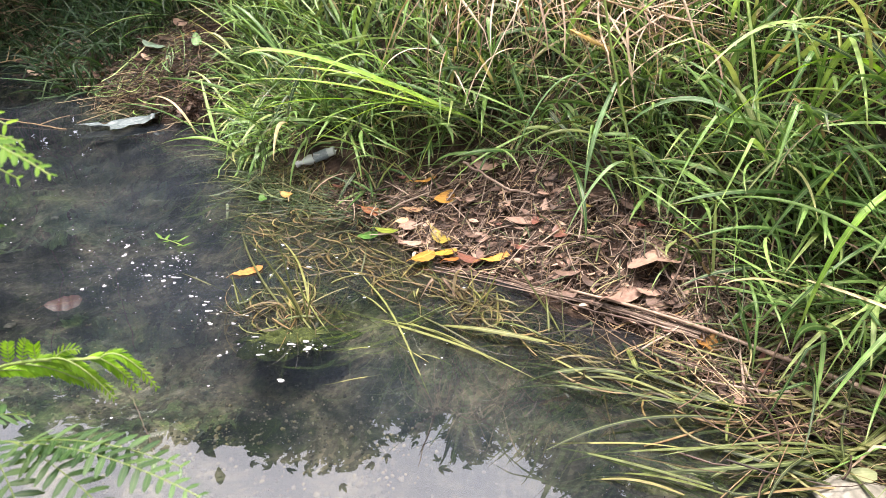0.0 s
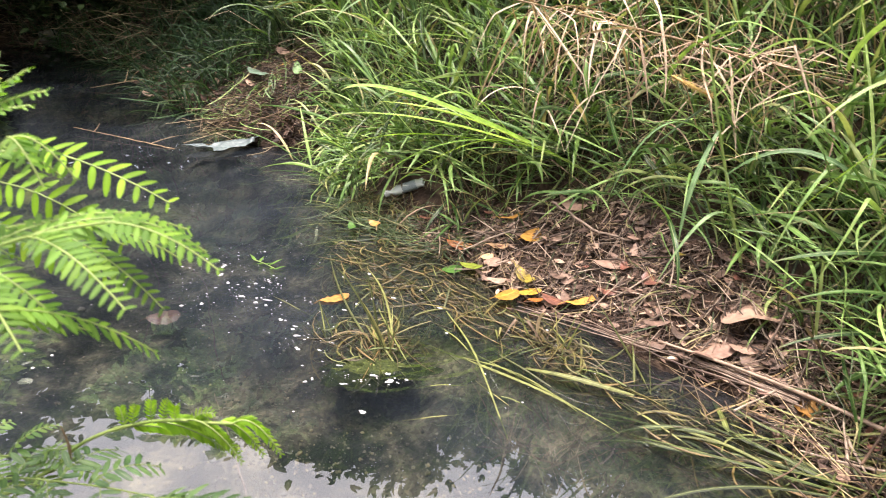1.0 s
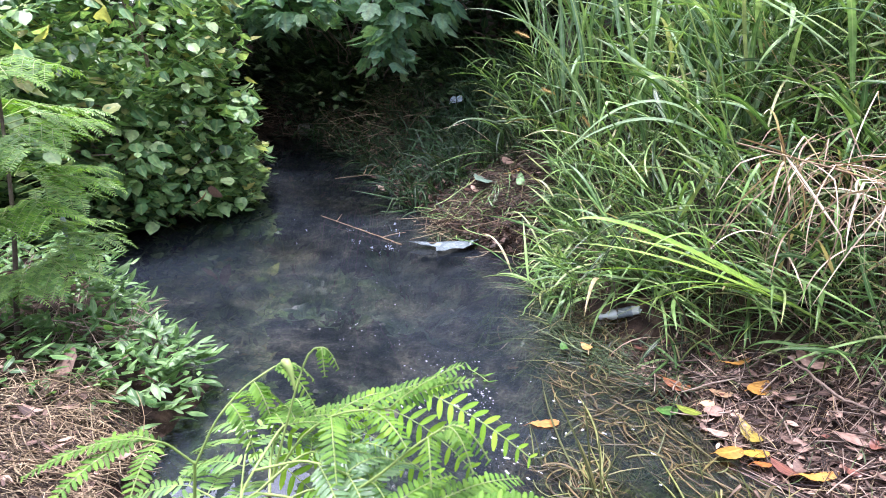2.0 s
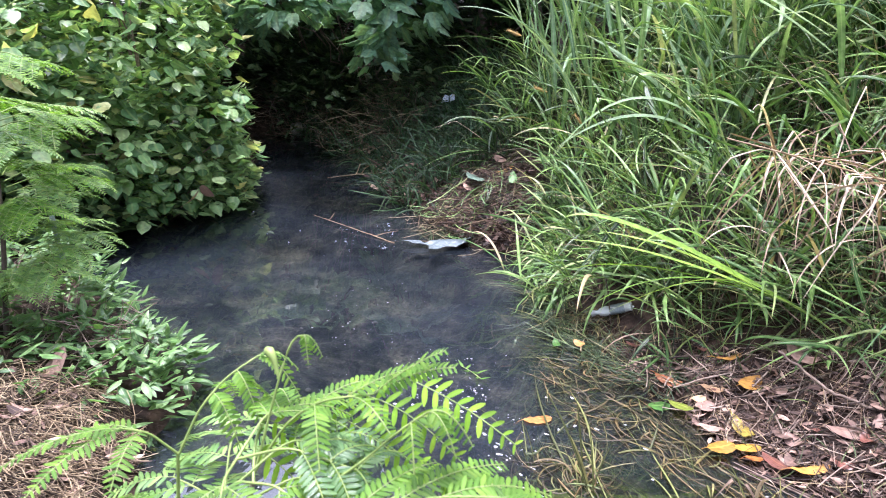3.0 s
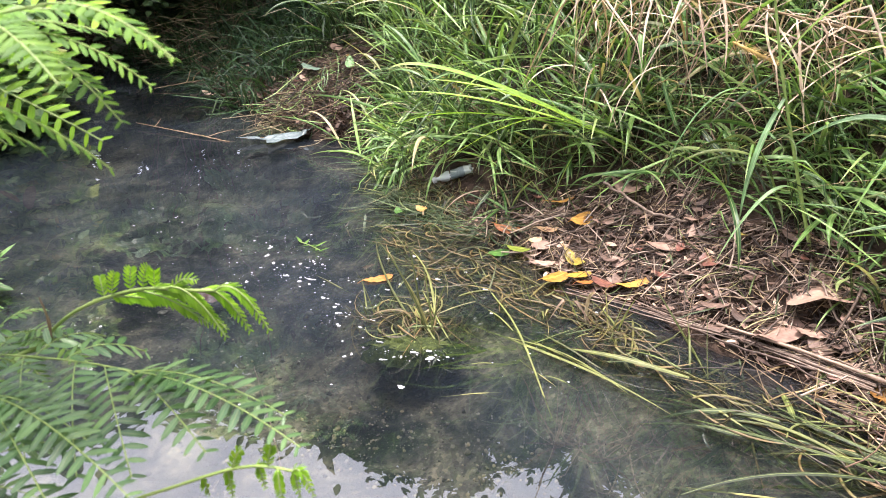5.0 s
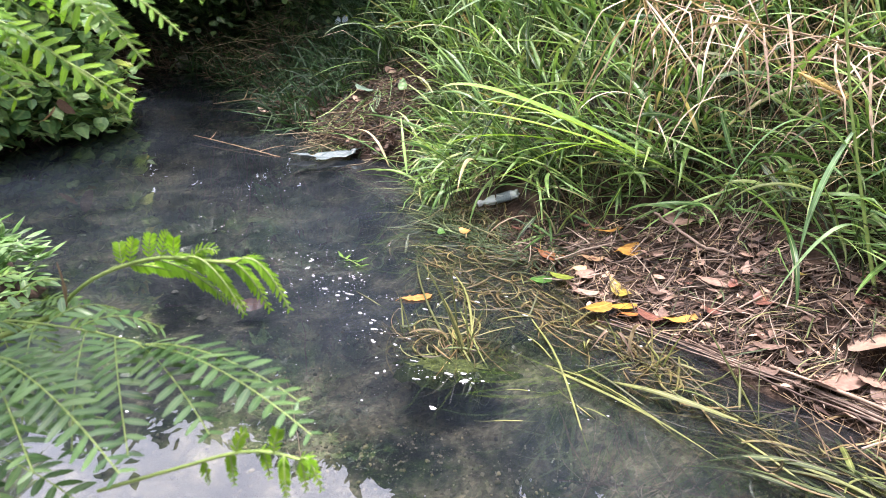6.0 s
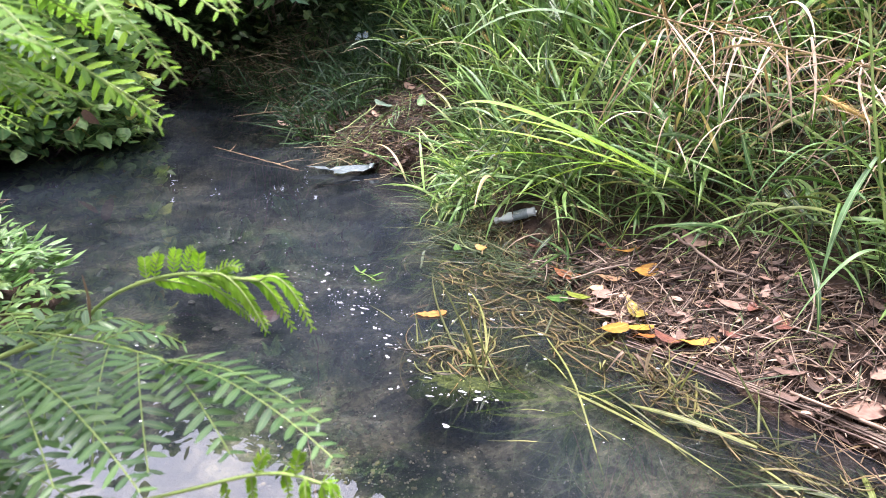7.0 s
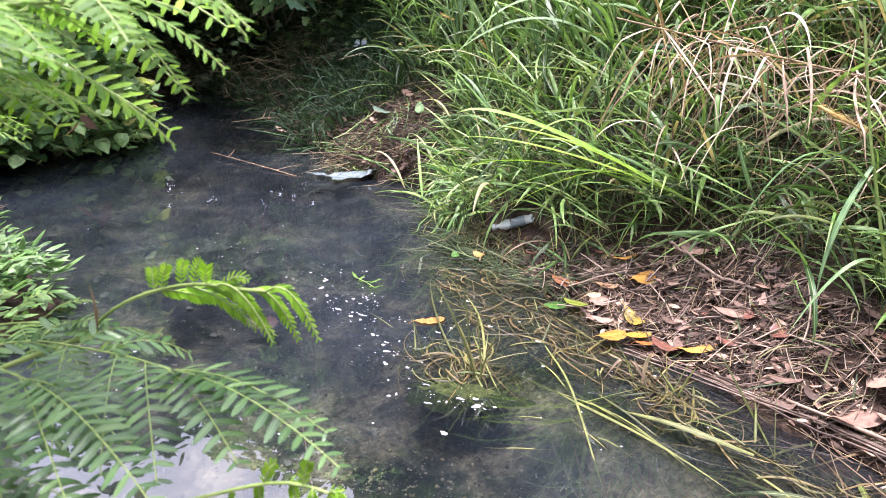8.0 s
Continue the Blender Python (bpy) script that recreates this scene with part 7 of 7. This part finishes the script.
def grass_plant(label, foot, az, lean, tall, n, length, width, material, az_sd=0.7, bend=(0.5, 1.6), bl_lean=(0.3, 1.0), culm=0.004, dead=False):
    """A leaning culm with single blades."""
    root = put("grass_plant", None, None, None, label, "grass", "grass plants")
    base = np.array([[foot[0], foot[1], float(max(height(foot[0], foot[1]), 0)) - 0.02]])
    cp, _ = arcs(base, np.array([az]), np.array([lean]), np.array([0.5]), np.array([tall]), 12, clear=False)
    put("culm", raw_mesh("culm", *tubes(cp, np.linspace(culm, culm * 0.5, 12)[None], 6)), M_CANE if dead else M_STEM, root)
    for k in range(n):
        f = 0.12 + 0.88 * k / max(n - 1, 1)
        b = np.array([[np.interp(f, np.linspace(0, 1, 12), cp[0, :, j]) for j in range(3)]])
        aa = az + rng.normal(0, az_sd) + (0.5 if k % 2 else -0.5)
        ln = rng.uniform(*length) * (1 - 0.25 * abs(f - 0.6))
        p, s = arcs(b, np.array([aa]), np.array([lean * 0.5 + rng.uniform(*bl_lean)]), np.array([rng.uniform(*bend)]), np.array([ln]), 14, drift=rng.normal(0, 0.3), clear=True)
        put("blade", raw_mesh("blade", *ribbons(p, twisted(p, s, rng.normal(0, 0.6, 1)), blade_width(np.array([rng.uniform(*width)]), 14), 0.22)), material, root)
    return root


PI = math.pi


def bent_blade(points, width, material, parent, twist=0.4):
    """One long blade through a few places, folded along its midrib."""
    a, top, b = (np.array(q, float) for q in points)
    f = np.linspace(0, 1, 18)[:, None]
    p = a * (1 - f) ** 2 + (2 * top - (a + b) / 2) * 2 * f * (1 - f) + b * f**2
    side = np.cross(np.gradient(p, axis=0), np.array([0, 0, 1.0]))
    return put("blade", raw_mesh("blade", *ribbons(p[None], twisted(p[None], side[None], np.array([twist])), blade_width(np.array([width]), 18, 0.4), 0.2)), material, parent)


def leaning_plant(label, culm, thick, blades, material):
    """A single grass plant: its culm and blades (share of the culm, how far and high it arches, where it ends, width)."""
    root = put("grass_plant", None, None, None, label, "grass", "grass plants")
    p = smooth_path(culm, 16)
    put("culm", raw_mesh("culm", *tubes(p[None], np.linspace(thick, thick * 0.5, 16)[None], 7)), M_STEM, root)
    for share, top, end, width in blades:
        start = np.array([np.interp(share, np.linspace(0, 1, 16), p[:, k]) for k in range(3)])
        bent_blade([start, top, end], width, material, root, rng.normal(0, 0.5))
    return root


leaning_plant("bright yellow-green grass plant leaning out over the water", [(0.3, 2.6, 0.25), (0.13, 2.55, 0.38), (-0.1, 2.5, 0.47)], 0.004,
              [(0.3, (-0.44, 2.5, 0.62), (-0.74, 2.42, 0.66), 0.030), (0.5, (-0.36, 2.46, 0.54), (-0.72, 2.4, 0.58), 0.024), (0.6, (-0.4, 2.44, 0.5), (-0.7, 2.36, 0.47), 0.018), (0.8, (-0.3, 2.42, 0.58), (-0.6, 2.4, 0.63), 0.028),
               (0.9, (-0.26, 2.4, 0.48), (-0.55, 2.34, 0.32), 0.013), (0.7, (-0.34, 2.4, 0.48), (-0.66, 2.36, 0.28), 0.012), (1.0, (-0.3, 2.44, 0.66), (-0.48, 2.36, 0.55), 0.015)], M_BRIGHT)
leaning_plant("tall blue-green grass plant with broad blades arching from its culm", [(0.12, 3.1, 0.2), (-0.09, 3.1, 0.55), (-0.3, 3.1, 1.03), (-0.49, 3.1, 1.46)], 0.0065,
              [(0.45, (-0.55, 3.05, 0.98), (-0.95, 2.95, 0.82), 0.026), (0.5, (-0.6, 3.0, 1.06), (-0.98, 2.95, 0.74), 0.028), (0.6, (-0.65, 3.05, 1.2), (-1.05, 3.0, 1.18), 0.022), (0.62, (-0.38, 3.05, 1.4), (-0.52, 3.0, 1.75), 0.030),
               (0.4, (-0.42, 2.98, 0.78), (-0.8, 2.85, 0.78), 0.024), (0.3, (-0.3, 2.95, 0.62), (-0.66, 2.8, 0.6), 0.022), (0.75, (-0.62, 3.05, 1.45), (-0.9, 3.0, 1.35), 0.02), (0.25, (0.15, 2.95, 0.75), (0.35, 2.85, 0.66), 0.018)], M_BLUEGRASS)
leaning_plant("blue-green grass plant standing beside the leaf litter", [(0.70, 2.04, 0.1), (0.6, 2.08, 0.42), (0.51, 2.11, 0.72), (0.44, 2.14, 1.02)], 0.006,
              [(0.5, (0.36, 2.02, 0.68), (0.2, 1.95, 0.42), 0.018), (0.45, (0.75, 2.0, 0.62), (0.95, 1.9, 0.5), 0.022), (0.7, (0.68, 2.05, 0.92), (0.9, 2.0, 0.78), 0.02), (0.3, (0.5, 1.98, 0.4), (0.38, 1.92, 0.2), 0.016), (0.6, (0.46, 2.0, 0.5), (0.44, 1.97, 0.32), 0.02)], M_BLUEGRASS)
# long blades drooping from the bank over the muddy edge
for foot, top, end, width in (((1.3, 1.75, 0.5), (0.95, 1.65, 0.66), (0.72, 1.58, 0.3), 0.018), ((1.35, 1.6, 0.45), (1.0, 1.45, 0.55), (0.86, 1.38, 0.16), 0.02), ((1.3, 1.5, 0.4), (1.05, 1.36, 0.42), (0.9, 1.3, 0.12), 0.016), ((1.3, 1.9, 0.6), (0.98, 1.8, 0.78), (0.62, 1.72, 0.5), 0.02),
                              ((1.25, 2.0, 0.55), (0.95, 1.9, 0.85), (0.66, 1.8, 0.72), 0.017), ((1.2, 1.85, 0.4), (1.0, 1.7, 0.5), (0.82, 1.6, 0.3), 0.018), ((1.2, 1.6, 0.35), (1.0, 1.5, 0.36), (0.8, 1.44, 0.12), 0.014), ((1.2, 1.4, 0.3), (1.0, 1.28, 0.3), (0.86, 1.22, 0.08), 0.015),
                              ((1.1, 2.2, 0.6), (0.85, 2.0, 0.62), (0.66, 1.85, 0.34), 0.018), ((1.4, 1.8, 0.75), (1.15, 1.65, 1.0), (0.95, 1.55, 0.85), 0.02)):
    bank_blade = put("grass_plant", None, None, None, "single long green blade drooping from the bank", "grass", "grass plants")
    bent_blade([foot, top, end], width, M_BRIGHT if width == 0.02 else M_GRASS, bank_blade, rng.normal(0, 0.4))
for foot, az, lean, tall, n in (((-1.35, 4.35), PI * 0.8, 0.15, 1.2, 9), ((-1.6, 4.6), PI * 0.7, 0.2, 1.3, 9), ((-0.9, 3.9), PI, 0.2, 1.2, 9), ((0.6, 3.2), PI, 0.3, 1.2, 9), ((0.9, 2.7), PI * 0.9, 0.35, 1.0, 9), ((1.25, 2.3), PI * 0.95, 0.3, 1.1, 9)):
    grass_plant("tall grass plant with broad arching green blades", foot, az, lean, tall, n, (0.4, 0.75), (0.010, 0.022), M_BLUEGRASS, 0.8, (0.5, 1.7))

for x, y in ((-1.25, 4.25), (-1.0, 4.1), (-1.45, 4.55), (-0.7, 4.0), (-0.45, 3.85), (-1.15, 4.6), (-0.85, 4.4), (-0.2, 3.9), (0.15, 3.8)):
    grass_plant("tall upright grass plant with long blue-green blades", (x, y), PI * 0.9 + rng.normal(0, 0.5), 0.08, 1.0, 7, (0.7, 1.15), (0.018, 0.038), M_BLUEGRASS, 1.2, (0.0, 0.9), (0.05, 0.45))

# grass plants rooted along the foot of the bank
for base in scatter(260, -1.3, 1.4, 1.2, 3.5, lambda x, y: (lambda d: (d > np.where(x > -0.35, 0.2, 0.03)) & (d < 0.45) & off_heap(x, y) & (np.hypot(x + 0.5, y - 2.75) > 0.36))(beyond_mud(x, y)))[:44]:
    toward = math.atan2(beyond_mud(base[:1], base[1:2] - 0.03)[0] - beyond_mud(base[:1], base[1:2] + 0.03)[0], beyond_mud(base[:1] - 0.03, base[1:2])[0] - beyond_mud(base[:1] + 0.03, base[1:2])[0])
    grass_plant("green grass plant arching over the foot of the bank", (base[0], base[1]), toward + rng.normal(0, 0.6), rng.uniform(0.35, 1.0), rng.uniform(0.18, 0.38), 7, (0.22, 0.5), (0.007, 0.018), M_GRASS, 0.8, (0.3, 1.5), (0.2, 0.9), 0.0025)

# withered brown blades curled over the drowned edge
for foot, top, end, width in (((0.03, 1.88, 0.0), (0.05, 1.86, 0.11), (0.1, 1.84, 0.05), 0.014), ((0.06, 1.87, 0.0), (0.08, 1.85, 0.08), (0.02, 1.83, 0.02), 0.012), ((0.02, 1.9, 0.0), (0.0, 1.87, 0.07), (0.06, 1.83, 0.0), 0.010), ((-0.05, 1.9, 0.0), (-0.04, 1.89, 0.06), (-0.08, 1.86, 0.0), 0.009)):
    curled = put("withered_blade", None, None, None, "withered brown grass blade curled over the drowned edge", "grass", "withered blades")
    bent_blade([foot, top, end], width, M_DEADBLADE, curled, rng.normal(0, 1.2))

# dead stalk with hanging blades
dead = put("dead_grass_stalk", None, None, None, "fallen straw-coloured grass stalk with withered hanging blades", "grass")
dp = smooth_path([(-0.2, 2.42, 1.0), (0.087, 2.416, 0.94), (0.332, 2.369, 0.89), (0.579, 2.326, 0.84), (0.9, 2.32, 0.76), (1.2, 2.3, 0.62)], 24)
put("culm", raw_mesh("culm", *tubes(dp[None], np.linspace(0.003, 0.0055, 24)[None], 6)), M_STRAW, dead)
for k in range(125):
    f = 0.08 + 0.66 * rng.random()
    b = np.array([[np.interp(f, np.linspace(0, 1, 24), dp[:, j]) for j in range(3)]])
    down = k % 5 < 2
    p, s = arcs(b, np.array([rng.uniform(-PI, PI)]), np.array([rng.uniform(1.9, 2.7) if down else rng.uniform(0.3, 2.2)]), np.array([rng.uniform(0.0, 0.4 if down else 0.8)]), np.array([rng.uniform(0.15, 0.5)]), 14, curl=0.7, drift=rng.normal(0, 0.9), kink=(spread(0.1, 0.8, 1), spread(0.2, 1.9, 1)))
    put("blade", raw_mesh("blade", *ribbons(p, twisted(p, s, rng.normal(0, 1.2, 1)), blade_width(np.array([rng.uniform(0.003, 0.009)]), 14), 0.35)), M_DRY, dead)
grass_plant("withered grass clump with dead drooping blades", (0.35, 2.75), -PI * 0.6, 0.3, 0.7, 14, (0.3, 0.6), (0.004, 0.010), M_DRY, 1.5, (1.2, 2.2), (0.4, 1.2), dead=True)
grass_plant("withered grass clump with dead drooping blades", (0.05, 2.85), -PI * 0.6, 0.3, 0.75, 14, (0.3, 0.6), (0.004, 0.010), M_DRY, 1.5, (1.2, 2.2), (0.4, 1.2), dead=True)


grass_plant("yellowing grass clump sagging onto the leaf litter", (0.61, 2.24), PI * 1.2, 0.4, 0.3, 14, (0.18, 0.4), (0.006, 0.014), M_STUBBLE, 0.9, (0.8, 2.0), (0.5, 1.2))

M_SEED = surface("seed_bristle", [(0.3, (0.35, 0.2, 0.06)), (0.6, (0.6, 0.4, 0.14)), (0.8, (0.7, 0.55, 0.25))], scale=60, rough=0.6, bump=0.2, dist=0.001)


def seed_head(foot, tip0, tip1, r):
    """A bristly grass ear on a thin stalk."""
    root = put("seed_head", None, None, None, "bristly golden foxtail seed head on a thin stalk", "seed head", "seed heads")
    tip0, tip1 = np.array(tip0, float), np.array(tip1, float)
    put("stalk", raw_mesh("stalk", *tubes(smooth_path([foot, (np.array(foot) + tip0) / 2 + np.array([0, 0, 0.08]), tip0], 12)[None], np.linspace(0.0016, 0.001, 12)[None], 5)), M_STEM, root)
    n = 170
    f = rng.random(n)
    axis = unit(tip1 - tip0)
    out = unit(rng.normal(0, 1, (n, 3)))
    out = unit(out - (out @ axis)[:, None] * axis) + axis * 0.9
    base = tip0 + f[:, None] * (tip1 - tip0)
    g = np.linspace(0, 1, 3)
    paths = base[:, None] + g[None, :, None] * unit(out)[:, None] * r * 1.8
    core = tubes((tip0 + np.linspace(0, 1, 8)[:, None] * (tip1 - tip0))[None], (r * 0.45 * np.array([0.5, 0.9, 1, 1, 1, 0.9, 0.7, 0.2]))[None], 6)
    put("ear", raw_mesh("ear", *join(core, tubes(paths, np.full((n, 3), 0.0006) * np.array([1, 0.8, 0.3]), 3))), M_SEED, root)


seed_head((0.1, 2.75, 0.5), (0.393, 2.231, 0.781), (0.523, 2.23, 0.72), 0.012)
seed_head((-1.5, 4.7, 0.4), (-1.70, 4.6, 1.30), (-1.80, 4.6, 1.34), 0.012)
seed_head((-1.4, 4.5, 0.4), (-1.43, 4.39, 0.94), (-1.52, 4.39, 0.97), 0.012)
seed_head((-1.1, 4.3, 0.4), (-1.13, 4.25, 0.74), (-1.20, 4.25, 0.82), 0.012)
seed_head((-0.9, 4.2, 0.4), (-1.5, 4.3, 1.62), (-1.58, 4.3, 1.66), 0.012)
